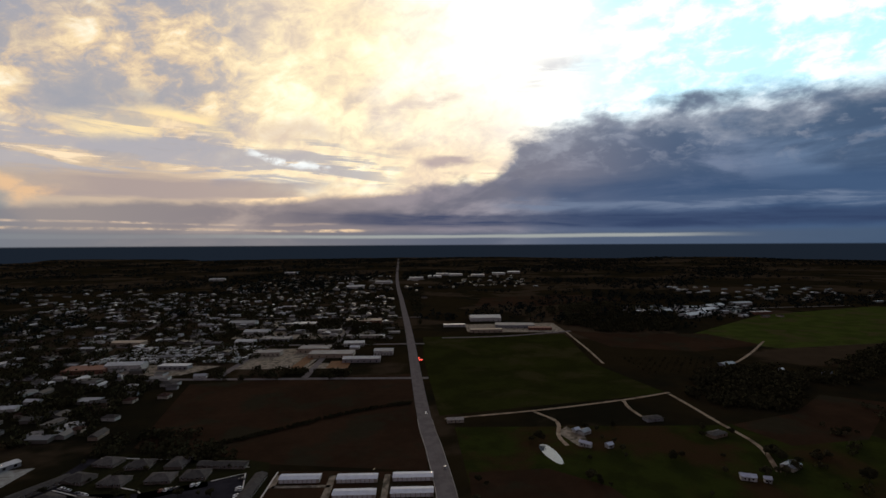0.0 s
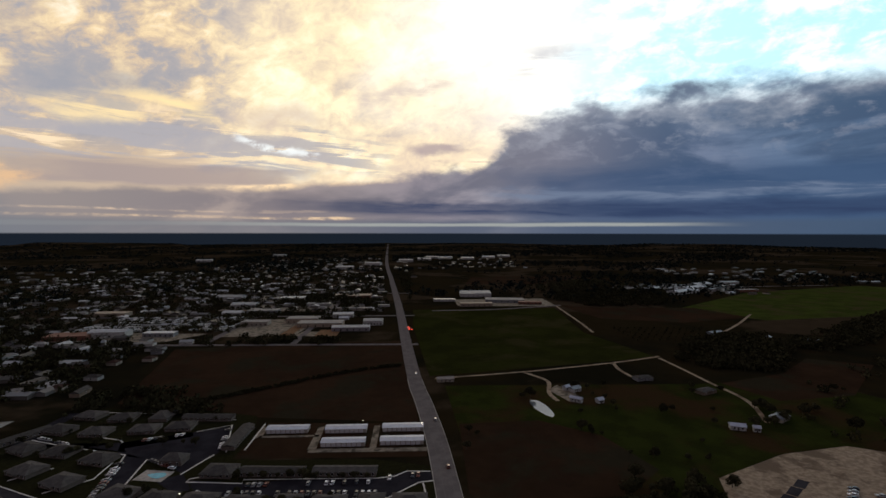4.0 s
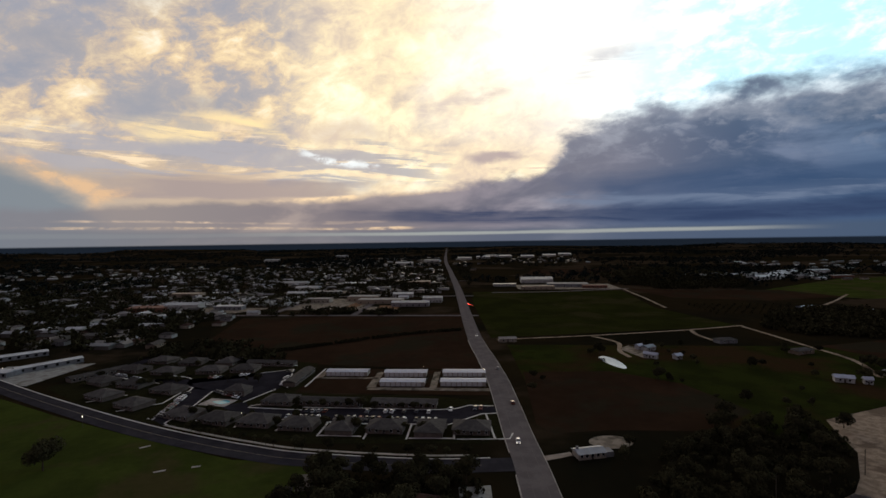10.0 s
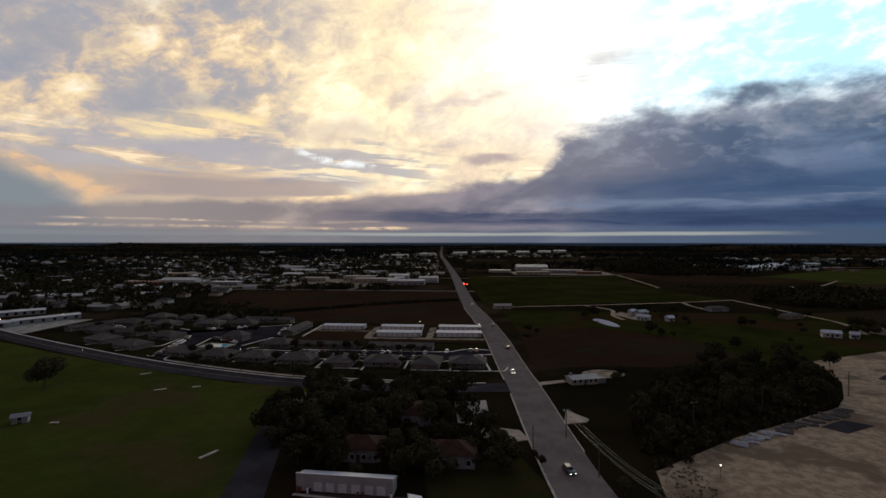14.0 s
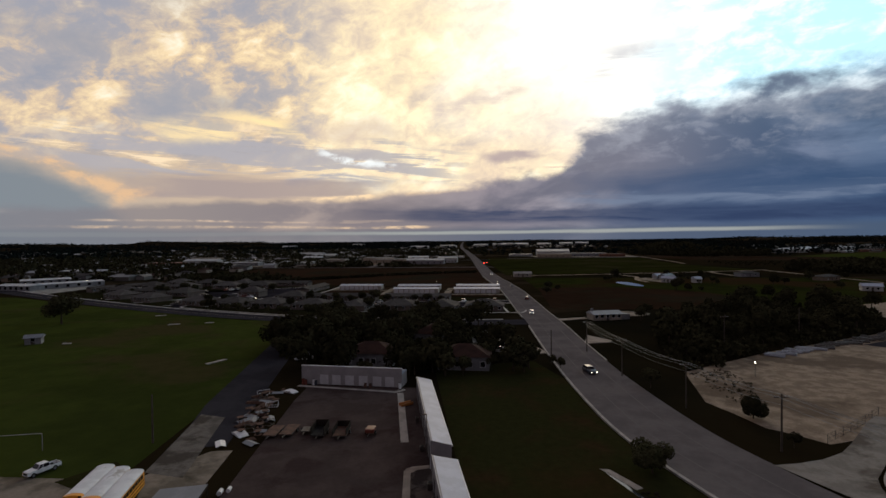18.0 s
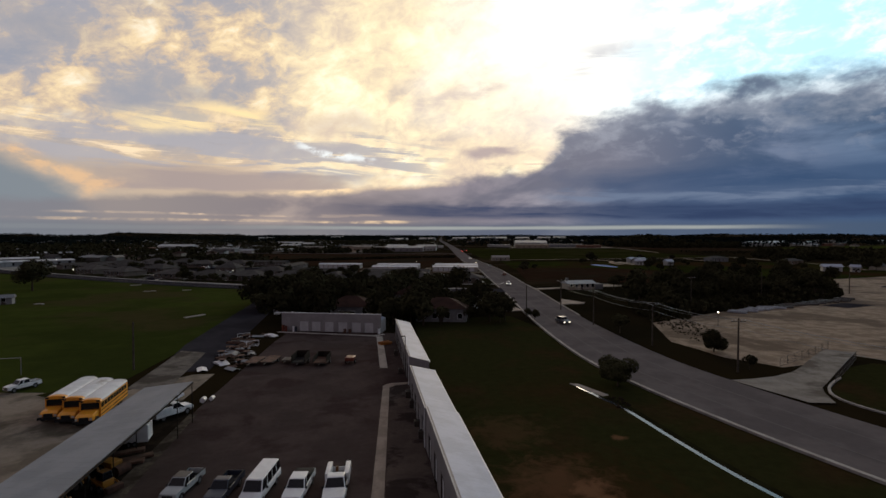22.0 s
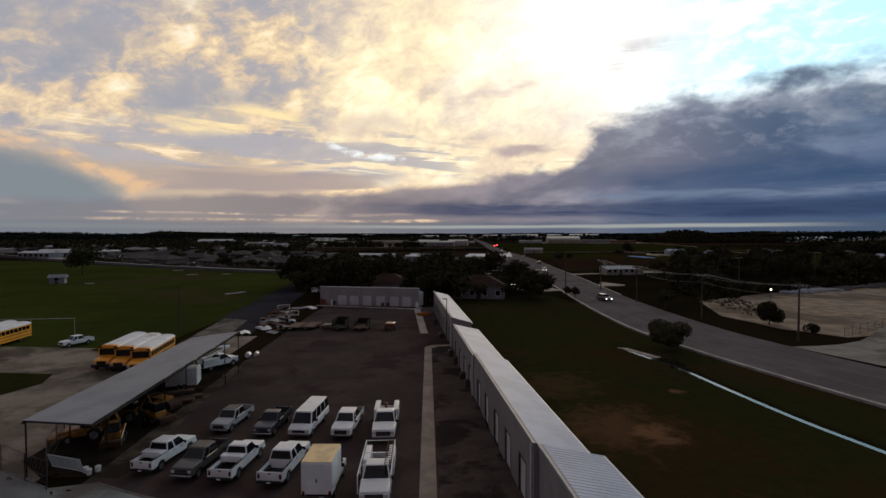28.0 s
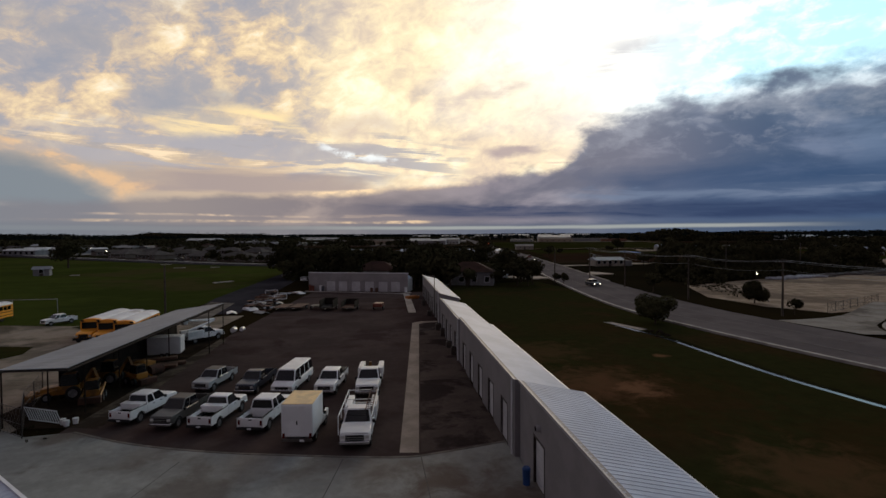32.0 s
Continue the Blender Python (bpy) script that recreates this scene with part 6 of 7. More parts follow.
for i in range(8):
    w, d = rnd.uniform(10, 17), rnd.uniform(7, 10)
    roof = (M_SHINGLE, M_TOWNROOF, M_CANOPY, M_SHINGLE, M_FLAT, M_SHINGLE, M_REDROOF, M_TOWNROOF)[i]
    wall = M_HOUSES[(0, 0, 1, 2, 0, 3, 1, 0)[i]]
    words = ("white house with a dark shingle roof", "white house with a pale metal roof", "cream house with a grey metal roof", "grey house with a dark hip roof", "white house with a flat grey roof", "tan house with a dark roof", "cream house with a red-brown roof", "small white house with bright metal roof")[i]
    protos.append(house("town_house", w, d, 2.9, 2.0, wall, roof, words, "house", "small town houses", i % 2 == 0, 1, False))
trailer = house("mobile_home", 10, 3.6, 2.6, 0.5, M_HOUSES[0], M_TOWNROOF, "narrow white mobile home with pale roof", "mobile home", "mobile homes in rows", False, 1, False)
used = []
k = 0
for row in range(6):
    for col in range(19):
        if rnd.random() < 0.2:
            continue
        m = at_town(-440 + col * 10.2 + row * 2, 440 + row * 17, 62 + rnd.uniform(-4, 4))
        if k == 0:
            trailer.matrix_basis = m
        else:
            copy_thing(trailer, m)
        k += 1
first = [True] * 8
spots = []
for _ in range(4000):
    if len(spots) >= 255:
        break
    zone = rnd.random()
    if zone < 0.30:
        u, v = rnd.uniform(-560, -30), rnd.uniform(450, 1000)
    elif zone < 0.62:
        u, v = rnd.uniform(-900, -440), rnd.uniform(150, 1200)
    elif zone < 0.74:
        u, v = rnd.uniform(-440, -270), rnd.uniform(170, 380)
    elif zone < 0.86:
        u, v = rnd.uniform(-700, 0), rnd.uniform(1000, 1700)
    else:
        k = rnd.random()
        u, v = 440 + 260 * k + rnd.uniform(-40, 40), 880 - 60 * k + rnd.uniform(-60, 70)
    if -450 < u < -240 and 425 < v < 550 or (-260 < u < 0 and v < 480):
        continue
    if off_road(*town(u, v)[:2], 26) and all(abs(u - a) + abs(v - b) > 22 for a, b in spots):
        spots.append((u, v))
for u, v in spots:
    i = rnd.randrange(8)
    p = town(u, v)
    m = at_town(u, v, rnd.choice((0, 90, 0, 10)) + rnd.uniform(-6, 6), rise(p.x, p.y))
    if first[i]:
        protos[i].matrix_basis = m
        first[i] = False
    else:
        copy_thing(protos[i], m)
# far white halls along the horizon road
far_hall = hall(60, 30, 8, M_TOWNROOF, M_HOUSES[0], "distant large white metal hall", True)
far_hall.matrix_basis = at_town(-60, 1900, 0, rise(*town(-60, 1900)[:2]))
for u, v in ((20, 2000), (120, 2100), (220, 2060), (330, 2150), (60, 2150), (420, 2250), (-180, 1700), (-260, 1500), (-700, 2300), (-900, 1900)):
    copy_thing(far_hall, at_town(u, v, rnd.uniform(-15, 15), rise(*town(u, v)[:2]) - 0.3))


# the rest of the town, too far off to count: small gabled houses
def far_houses(name, spots, seed, label):
    r = random.Random(seed)
    verts, faces, slots = [], [], []
    for x, y in spots:
        w, d, h, g = r.uniform(3.5, 7), r.uniform(5, 11), r.uniform(2.6, 3.6), r.uniform(0.8, 2.0)
        a = radians(r.choice((-10.4, 79.6)) + r.uniform(-8, 8))
        z = rise(x, y)
        ca, sa = math.cos(a), math.sin(a)

        def at(px, py, pz):
            return (x + px * ca - py * sa, y + px * sa + py * ca, z + pz)
        k = len(verts)
        verts += [at(sx_ * w, sy_ * d, pz) for pz in (-1.0, h) for sx_, sy_ in ((-1, -1), (1, -1), (1, 1), (-1, 1))]
        faces += [tuple(k + i for i in f) for f in ((0, 1, 5, 4), (1, 2, 6, 5), (2, 3, 7, 6), (3, 0, 4, 7))]
        k = len(verts)
        verts += [at(-w - 0.4, -d - 0.3, h), at(w + 0.4, -d - 0.3, h), at(w + 0.4, d + 0.3, h), at(-w - 0.4, d + 0.3, h), at(0, -d - 0.3, h + g), at(0, d + 0.3, h + g)]
        faces += [tuple(k + i for i in f) for f in ((0, 1, 4), (1, 2, 5, 4), (2, 3, 5), (3, 0, 4, 5))]
        slots += [0] * 4 + [1] * 4
    me = bpy.data.meshes.new(name)
    me.from_pydata(verts, [], faces)
    me.materials.append(M_FARWALL)
    me.materials.append(M_FARROOF)
    me.polygons.foreach_set("material_index", slots)
    return tagged(part_of(name, me, None), label, "houses", kind="stuff")


def island_material(name, dark, light, rough):
    m = material(name, dark, dark, 0.5, rough)
    tree = m.node_tree
    N = Nodes(tree, False)
    geo = [n for n in tree.nodes if n.type == "NEW_GEOMETRY"][0]
    pick = N.step(geo.outputs["Random Per Island"], 0.5, 1.0)
    N.link(N.mix(pick, dark, light), [n for n in tree.nodes if n.type == "BSDF_PRINCIPLED"][0].inputs["Base Color"])
    return m


M_FARWALL = island_material("far_house_wall", (0.10, 0.09, 0.08), (0.42, 0.41, 0.39), 0.8)
M_FARROOF = island_material("far_house_roof", (0.030, 0.027, 0.026), (0.34, 0.35, 0.37), 0.6)
hrnd = random.Random(77)


def spread(u0, u1, v0, v1, count):
    got = [tuple(town(hrnd.uniform(u0, u1), hrnd.uniform(v0, v1))[:2]) for _ in range(count)]
    return [p for p in got if off_road(*p, 24)]


far_houses("far_houses", spread(-900, -280, 170, 600, 150) + spread(-900, -60, 620, 1350, 330) + spread(-1500, -900, 200, 1500, 150) + spread(-700, -30, 1350, 2100, 110), 3, "many small pale-roofed houses of the far town")
far_houses("far_houses", spread(40, 400, 1500, 2100, 40) + spread(420, 760, 820, 960, 60) + spread(760, 1300, 980, 1500, 60), 4, "scattered small houses beyond the fields")


# Trees: tapered trunk, limbs, and a crown of many small leaf sprays
trnd = random.Random(21)


def crown_mesh(name, blobs, leaves, size, seed):
    r = random.Random(seed)
    verts, faces = [], []
    total = sum(b[3] ** 2 for b in blobs)
    for cx, cy, cz, rad in blobs:
        for _ in range(max(6, int(leaves * rad ** 2 / total))):
            d = Vector((r.gauss(0, 1), r.gauss(0, 1), r.gauss(0, 1) * 0.85)).normalized()
            p = Vector((cx, cy, cz)) + d * rad * (0.55 + 0.5 * r.random() ** 0.6)
            s = size * r.uniform(0.6, 1.35)
            a = Vector((r.uniform(-1, 1), r.uniform(-1, 1), r.uniform(-0.7, 0.7))).normalized()
            n = (d + Vector((r.uniform(-0.7, 0.7), r.uniform(-0.7, 0.7), r.uniform(-0.2, 0.9)))).normalized()
            t = n.cross(a).normalized() * s
            b = n.cross(t).normalized() * s * 0.75
            k = len(verts)
            verts += [p - t, p - b * 0.8 + t * 0.1, p + t, p + b]
            faces.append((k, k + 1, k + 2, k + 3))
    me = bpy.data.meshes.new(name)
    me.from_pydata(verts, [], faces)
    me.materials.append(M_LEAF)
    return me


def tree_kind(height, width, leaves, size, seed, trunk=0.18, label=""):
    r = random.Random(seed)
    root = tagged(new("tree"), label, "tree", "leafy trees")
    bm = bmesh.new()
    tube(bm, (0, 0, -0.1), (0.05, 0, height * 0.42), trunk, trunk * 0.6, 7)
    blobs = []
    for i in range(9):
        a, q = r.uniform(0, 6.28), r.uniform(0.05, 0.36) * width
        z = height * r.uniform(0.42, 0.82)
        blobs.append((q * math.cos(a), q * math.sin(a), z, width * r.uniform(0.15, 0.27)))
        tube(bm, (0.03, 0, height * r.uniform(0.25, 0.42)), (q * math.cos(a) * 0.9, q * math.sin(a) * 0.9, z), trunk * 0.4, trunk * 0.1, 5)
    blobs.append((0, 0, height * 0.82, width * 0.22))
    part("trunk", bm, M_BARK, root)
    part_of("crown", crown_mesh("crown", blobs, leaves, size, seed), None, root)
    return root


TREES = [tree_kind(7.5, 8.0, 1100, 0.42, 3, 0.24, "dark leafy broad tree"), tree_kind(6.0, 6.0, 900, 0.36, 4, 0.2, "dark leafy rounded tree"), tree_kind(9.0, 9.0, 1300, 0.46, 5, 0.28, "tall dark spreading tree"), tree_kind(4.2, 4.4, 800, 0.26, 6, 0.13, "small dark rounded tree")]
started = [False] * 4


def plant(i, x, y, s=1.0, turn=None):
    m = pose(x, y, rise(x, y), 0, 0, trnd.uniform(0, 360) if turn is None else turn)
    if not started[i]:
        started[i] = True
        TREES[i].scale = (1, 1, 1)
        TREES[i].matrix_basis = m
        return TREES[i]
    c = copy_thing(TREES[i], m)
    c.matrix_basis = m @ Matrix.Diagonal((s, s, s * trnd.uniform(0.9, 1.1), 1))
    return c


fine = tree_kind(4.0, 5.6, 6500, 0.17, 11, 0.14, "small broad tree standing by the drainage channel")
fine.matrix_basis = pose(32.6, 61.2, 0) @ Matrix.Diagonal((1, 1, 0.82, 1))
fine2 = tree_kind(3.6, 4.6, 5500, 0.17, 12, 0.14, "small dense rounded tree at the roadside")
[c for c in fine.children if c.name.startswith("crown")][0].data.materials[0] = M_LEAFPALE
fine2.matrix_basis = pose(58.8, 77.8, 0)
field_tree = tree_kind(11.5, 12.5, 2600, 0.42, 13, 0.35, "large spreading tree alone in the meadow")
field_tree.matrix_basis = pose(-128, 197, 0)


def inside(p, poly):
    c = False
    for i in range(len(poly)):
        (x0, y0), (x1, y1) = poly[i], poly[i - 1]
        if (y0 > p[1]) != (y1 > p[1]) and p[0] < (x1 - x0) * (p[1] - y0) / (y1 - y0) + x0:
            c = not c
    return c


def scatter(poly, count, gap, keep=()):
    xs, ys = [p[0] for p in poly], [p[1] for p in poly]
    got = []
    for _ in range(count * 40):
        p = (trnd.uniform(min(xs), max(xs)), trnd.uniform(min(ys), max(ys)))
        if inside(p, poly) and not inside(p, YARD) and all(math.dist(p, g) > gap for g in got) and all(math.dist(p, (a, b)) > r for a, b, r in keep):
            got.append(p)
            if len(got) == count:
                break
    return got


# grove behind the garage
for x, y in scatter([(-36, 168), (-36, 136), (-27, 121), (-16, 114), (10, 108), (34, 112), (33, 135), (38, 160), (30, 170), (-20, 180)], 62, 4.0, ((-7, 124, 6.5), (15.5, 118, 6.5), (10, 148, 5.5), (28, 152, 13), (24, 138, 7), (-25, 128, 6), (5, 136, 5), (-15, 150, 6))):
    plant(trnd.choice((0, 1, 2, 0)), x, y, trnd.uniform(0.8, 1.1))
for x, y, s in ((-2, 116.5, 0.55), (21, 113, 0.6), (9, 112.5, 0.5), (-14, 118, 0.6), (37, 112, 0.45), (56.5, 66.5, 0.35), (36.5, 116, 0.4)):
    plant(3, x, y, s * 1.4)
# wood between the road and the gravel yard
for x, y in scatter([(68, 110), (72, 128), (84, 148), (94, 164), (114, 182), (150, 198), (178, 196), (176, 172), (158, 152), (140, 143), (100, 127), (78, 118)], 74, 5.5):
    plant(trnd.choice((0, 1, 2)), x, y, trnd.uniform(0.5, 1.15))
for x, y, s in ((50.5, 96, 0.8), (78, 262, 1.1), (88, 175, 1.1), (95, 185, 1)):
    plant(1, x, y, s * 0.8)
for x, y, s in ((-8, 111.5, 0.6), (2, 110.5, 0.7), (14, 109.5, 0.65), (28, 110, 0.7), (8, 118, 0.9), (20, 120, 0.9), (-4, 131, 1.0), (16, 127, 1.0)):
    plant(1, x, y, s)
# pasture trees
for cx, cy in scatter([tuple(town(*p)[:2]) for p in ((60, 20), (60, 190), (220, 195), (330, 190), (370, 60), (190, -5))], 21, 24, ((150, 316, 26),)):
    for _ in range(trnd.choice((1, 1, 2, 3, 4))):
        plant(trnd.choice((0, 1, 2)), cx + trnd.gauss(0, 7), cy + trnd.gauss(0, 4), trnd.uniform(0.45, 1.05))
for x, y, k in ((196, 352, 0.9), (203, 346, 0.8), (200, 331, 0.6), (206, 323, 0.7), (172, 300, 0.5), (166, 262, 0.5), (86, 285, 0.8), (90, 279, 0.6), (288, 330, 0.8), (302, 268, 1.0), (309, 262, 0.8), (250, 262, 0.6), (330, 232, 1.2)):
    plant(trnd.choice((0, 1)), x, y, k)
# street trees at the apartments
street_trees = [(p.x + trnd.uniform(-1, 1), p.y + 9.5 + trnd.uniform(-1, 1)) for p in STREET[4:34] if trnd.random() < 0.75] + [(trnd.uniform(-185, -70), trnd.uniform(300, 372)) for _ in range(34)] + [(-108 + 7.2 * i, 253 - 2.05 * i + trnd.uniform(-8, 3)) for i in range(20)] + [(-46 + 6.5 * i, 255 - 1.5 * i) for i in range(11)]
for x, y in street_trees:
    plant(trnd.choice((3, 3, 1)), x, y, trnd.uniform(0.65, 0.95))


def far_trees(name, spots, size, label, seed, sprays=26):
    """Many distant trees as one mass of leaf sprays."""
    r = random.Random(seed)
    verts, faces = [], []
    for x, y in spots:
        h = size * r.uniform(0.6, 1.25)
        z0 = rise(x, y)
        for _ in range(sprays):
            a, q = r.uniform(0, 6.28), h * 0.55 * math.sqrt(r.random())
            p = Vector((x + q * math.cos(a), y + q * math.sin(a), z0 + h * (0.12 + 0.8 * r.random() * (1 - 0.5 * q / h))))
            s = h * r.uniform(0.13, 0.24)
            n = Vector((r.uniform(-1, 1), r.uniform(-1, 1), r.uniform(-0.2, 1))).normalized()
            t = n.orthogonal().normalized() * s
            b = n.cross(t).normalized() * s * 0.8
            k = len(verts)
            verts += [p - t, p - b, p + t, p + b]
            faces.append((k, k + 1, k + 2, k + 3))
    me = bpy.data.meshes.new(name)
    me.from_pydata(verts, [], faces)
    return tagged(part_of(name, me, M_LEAF), label, "trees", kind="stuff")


def tp(*pts):
    return [tuple(town(*p)[:2]) for p in pts]


def loose(poly, count):
    xs, ys = [p[0] for p in poly], [p[1] for p in poly]
    got = []
    while len(got) < count:
        p = (trnd.uniform(min(xs), max(xs)), trnd.uniform(min(ys), max(ys)))
        if inside(p, poly) and (not inside(p, YARD) or p[0] < 80) and off_road(*p, 20) and noise.noise(Vector((p[0] * 0.022, p[1] * 0.022, 4.0))) + 0.6 * noise.noise(Vector((p[0] * 0.07, p[1] * 0.07, 9.0))) > -0.12 - trnd.random() * 0.35:
            got.append(p)
    return got


far_trees("town_trees", loose(tp((-300, 170), (-900, 150), (-950, 1300), (-30, 1300), (-20, 600), (-160, 480), (-300, 560), (-480, 540), (-460, 420), (-300, 330)), 3000) + loose(tp((-280, 170), (-900, 160), (-900, 560), (-480, 560), (-300, 330)), 900), 8.0, "dark trees among the town houses", 1)
far_trees("hedgerow", [(68 - 167 * t + trnd.uniform(-1.5, 1.5), 451 - 60 * t + 6 * math.sin(5 * t) + trnd.uniform(-3, 3)) for t in [trnd.random() for _ in range(420)]], 2.4, "low dark hedgerow across the brown field", 2)
far_trees("field_edge_trees", loose(tp((-135, 138), (-250, 150), (-260, 200), (-190, 190)), 90) + loose(tp((-100, 352), (-260, 352), (-260, 400), (-190, 395), (-100, 375)), 80), 7.0, "dark trees along the field edge", 3)
far_trees("east_wood", loose([(340, 415), (420, 490), (520, 485), (480, 400), (400, 350), (345, 375)], 460) + loose([(490, 440), (600, 480), (850, 575), (900, 545), (640, 430), (520, 400)], 360), 8.0, "dark wood beyond the lane", 4)
far_trees("east_scrub", loose([(300, 225), (340, 300), (620, 400), (800, 420), (900, 250), (500, 150), (330, 195)], 170), 6.0, "scattered dark scrub and trees", 5)
far_trees("north_wood", loose([(405, 860), (446, 742), (560, 735), (610, 770), (720, 930), (480, 920)], 620) + loose(tp((-260, 640), (-90, 640), (-110, 760), (-240, 760)), 240), 9.0, "dark belt of trees beyond the green field", 6)
far_trees("orchard", [tuple(town(250 + 9 * i, 360 + 14 * j)[:2]) for i in range(14) for j in range(6)], 3.0, "rows of small orchard trees", 7)
far_trees("trailer_park_trees", loose(tp((-450, 425), (-240, 425), (-240, 550), (-440, 550)), 260), 6.0, "dark trees between the mobile homes", 9)
wood = [(64, 106), (70, 125), (80, 150), (92, 166), (112, 186), (150, 198), (184, 196), (187, 165), (166, 138), (140, 131), (100, 118), (75, 109)]
far_trees("wood_understory", loose(wood, 330), 3.0, "dark tangled brush under the roadside trees", 10, 34)
far_trees("grove_understory", loose([(-35, 166), (-34, 138), (-27, 123), (-16, 116), (10, 112), (32, 115), (31, 135), (36, 158), (28, 166), (-20, 176)], 260), 2.6, "dark brush under the grove", 11, 30)
far_trees("yard_scrub", loose([(57, 87), (62, 79), (66, 84), (72, 96), (74, 108), (64, 105)], 150), 0.55, "low scrub creeping over the gravel", 12, 16)
far_trees("hill_trees", [(560 + trnd.gauss(0, 60), 985 + trnd.gauss(0, 32)) for _ in range(260)], 11.0, "dark tall trees on a low rise", 13, 24)
distant = []
while len(distant) < 15000:
    a, d = trnd.uniform(-1.0, 1.25), 950 * (1 + 3.9 * trnd.random() ** 0.8)
    x, y = d * math.sin(a), d * math.cos(a)
    belt = noise.noise(Vector((x * 0.0016, y * 0.0032, 0.5))) + 0.4 * noise.noise(Vector((x * 0.006, y * 0.011, 3.5)))
    if (belt > 0.10 - 0.26 * (d - 950) / 3700 or trnd.random() < 0.03) and off_road(x, y, 24) and not inside((x, y), [(560, 690), (620, 572), (842, 567), (1100, 700), (1383, 927), (860, 850)]):
        distant.append((x, y))
# far woods get the leaf colour that carries the haze
far_trees("distant_woods", distant, 12.0, "distant woods to the horizon, haze put into their dark bluish colour", 8, 13).data.materials[0] = M_HAZELEAF


# Poles, wires, fences and yard clutter
M_POLE = material("weathered_pole", (0.075, 0.058, 0.045), (0.05, 0.04, 0.032), 1.5, 0.9)


def utility_pole(x, y, h, arm=True, turn=0.0):
    root = tagged(new("utility_pole"), "weathered wooden utility pole with crossarm", "pole", "roadside utility poles")
    root.matrix_basis = pose(x, y, 0, 0, 0, turn)
    bm = bmesh.new()
    tube(bm, (0, 0, -0.2), (0, 0, h), 0.16, 0.11, 8)
    part("shaft", bm, M_POLE, root)
    if arm:
        slab_part(root, "crossarm", -1.1, 1.1, -0.06, 0.06, h - 0.55, h - 0.42, M_POLE)
        for xx in (-1.0, -0.5, 0.5, 1.0):
            bm = bmesh.new()
            tube(bm, (xx, 0, h - 0.42), (xx, 0, h - 0.25), 0.05, 0.03, 6)
            part("insulator", bm, M_TRIM, root)
    return root


# pale wire grey: the skylight caught by the wires is put into the colour
M_WIRE = material("skylit_wire", (0.30, 0.30, 0.30), (0.24, 0.24, 0.24), 1.0, 0.5, 0.5)
LINE = [(49.5, 128, 8.5), (48.5, 104.7, 8.3), (50.8, 84.0, 8.2), (53.8, 65.5, 8.2), (60, 38, 8.4), (72, 8, 8.4)]
for x, y, h in LINE:
    utility_pole(x, y, h, True, -5)
utility_pole(36.6, 117.5, 8.2, False)
utility_pole(-37.1, 78.0, 7.4, False)
utility_pole(88, 128, 9.0, True)
utility_pole(120, 140, 9.0, False)
utility_pole(164, 152, 9.0, False)
for off, dz in ((-1.0, -0.25), (0.0, -0.1), (1.0, -0.25), (0.1, -1.6)):
    pts = []
    for (x0, y0, h0), (x1, y1, h1) in zip(LINE, LINE[1:]):
        for i in range(8):
            t = i / 8
            pts.append(Vector((x0 + (x1 - x0) * t + off, y0 + (y1 - y0) * t, h0 + (h1 - h0) * t + dz - 0.55 * 4 * t * (1 - t))))
    bm = bmesh.new()
    rings = [[bm.verts.new(p + Vector((0.02 * math.cos(a), 0, 0.02 * math.sin(a)))) for a in (0.8, 2.4, 3.9, 5.5)] for p in pts]
    for a, b in zip(rings, rings[1:]):
        for k in range(4):
            bm.faces.new((a[k], a[(k + 1) % 4], b[(k + 1) % 4], b[k]))
    tagged(part("power_line", bm, M_WIRE), "thin overhead wire along the road, skylight put into its pale grey", "wire", "overhead wires")
# lot light
light = tagged(new("lot_light"), "thin grey pole lamp beside the storage row", "lamp")
light.matrix_basis = pose(4.0, 69.0, 0)
bm = bmesh.new()
tube(bm, (0, 0, 0), (0, 0, 6.0), 0.07, 0.05, 8)
part("pole", bm, M_STEEL, light)
slab_part(light, "lamp_head", -0.6, 0.05, -0.12, 0.12, 5.95, 6.08, M_STEEL, 0.03)

# lamps that are lit in the town
M_LIT = glow_material("lit_lamp", (1.0, 0.86, 0.62), 8.0)
for x, y, h in [(*town(-44, 117)[:2], 4.0), (*town(-6, 112)[:2], 3.6), (*town(-190, 20)[:2], 5.0), (*town(-300, 250)[:2], 6.0), (-250, 350, 4.0), (-225, 372, 4.0), (76.6, 101, 3.0), (*town(-330, 450)[:2], 7.0), (*town(-85, 430)[:2], 5.0), (*town(700, 860)[:2], 8.0), (*town(-120, 30)[:2], 4.0), (*town(-60, 470)[:2], 6.0)]:
    root = tagged(new("yard_lamp"), "small lit lamp on a thin pole", "lamp", "lit yard lamps")
    root.matrix_basis = pose(x, y, 0)
    bm = bmesh.new()
    tube(bm, (0, 0, 0), (0, 0, h), 0.06, 0.05, 6)
    part("pole", bm, M_STEEL, root)
    bm = bmesh.new()
    tube(bm, (0, 0, h), (0, 0, h + 0.24), 0.13, 0.10, 8)
    part("bulb", bm, M_LIT, root)
# red tail lights queueing far up the road
M_REDLIT = glow_material("lit_red_signal", (1.0, 0.05, 0.03), 14.0)
for i, (dx, dy) in enumerate(((0, 0), (3.4, 1), (1.6, 14))):
    c = small_car(P_DARK, "dark car waiting at the far junction, red lights lit", "cars on the road", "road_car")
    put(c, 103 + dx, 620 + dy, -7, 0.19)
    slab_part(c, "brake_light", -0.85, 0.85, -2.34, -2.29, 0.6, 0.85, M_REDLIT)


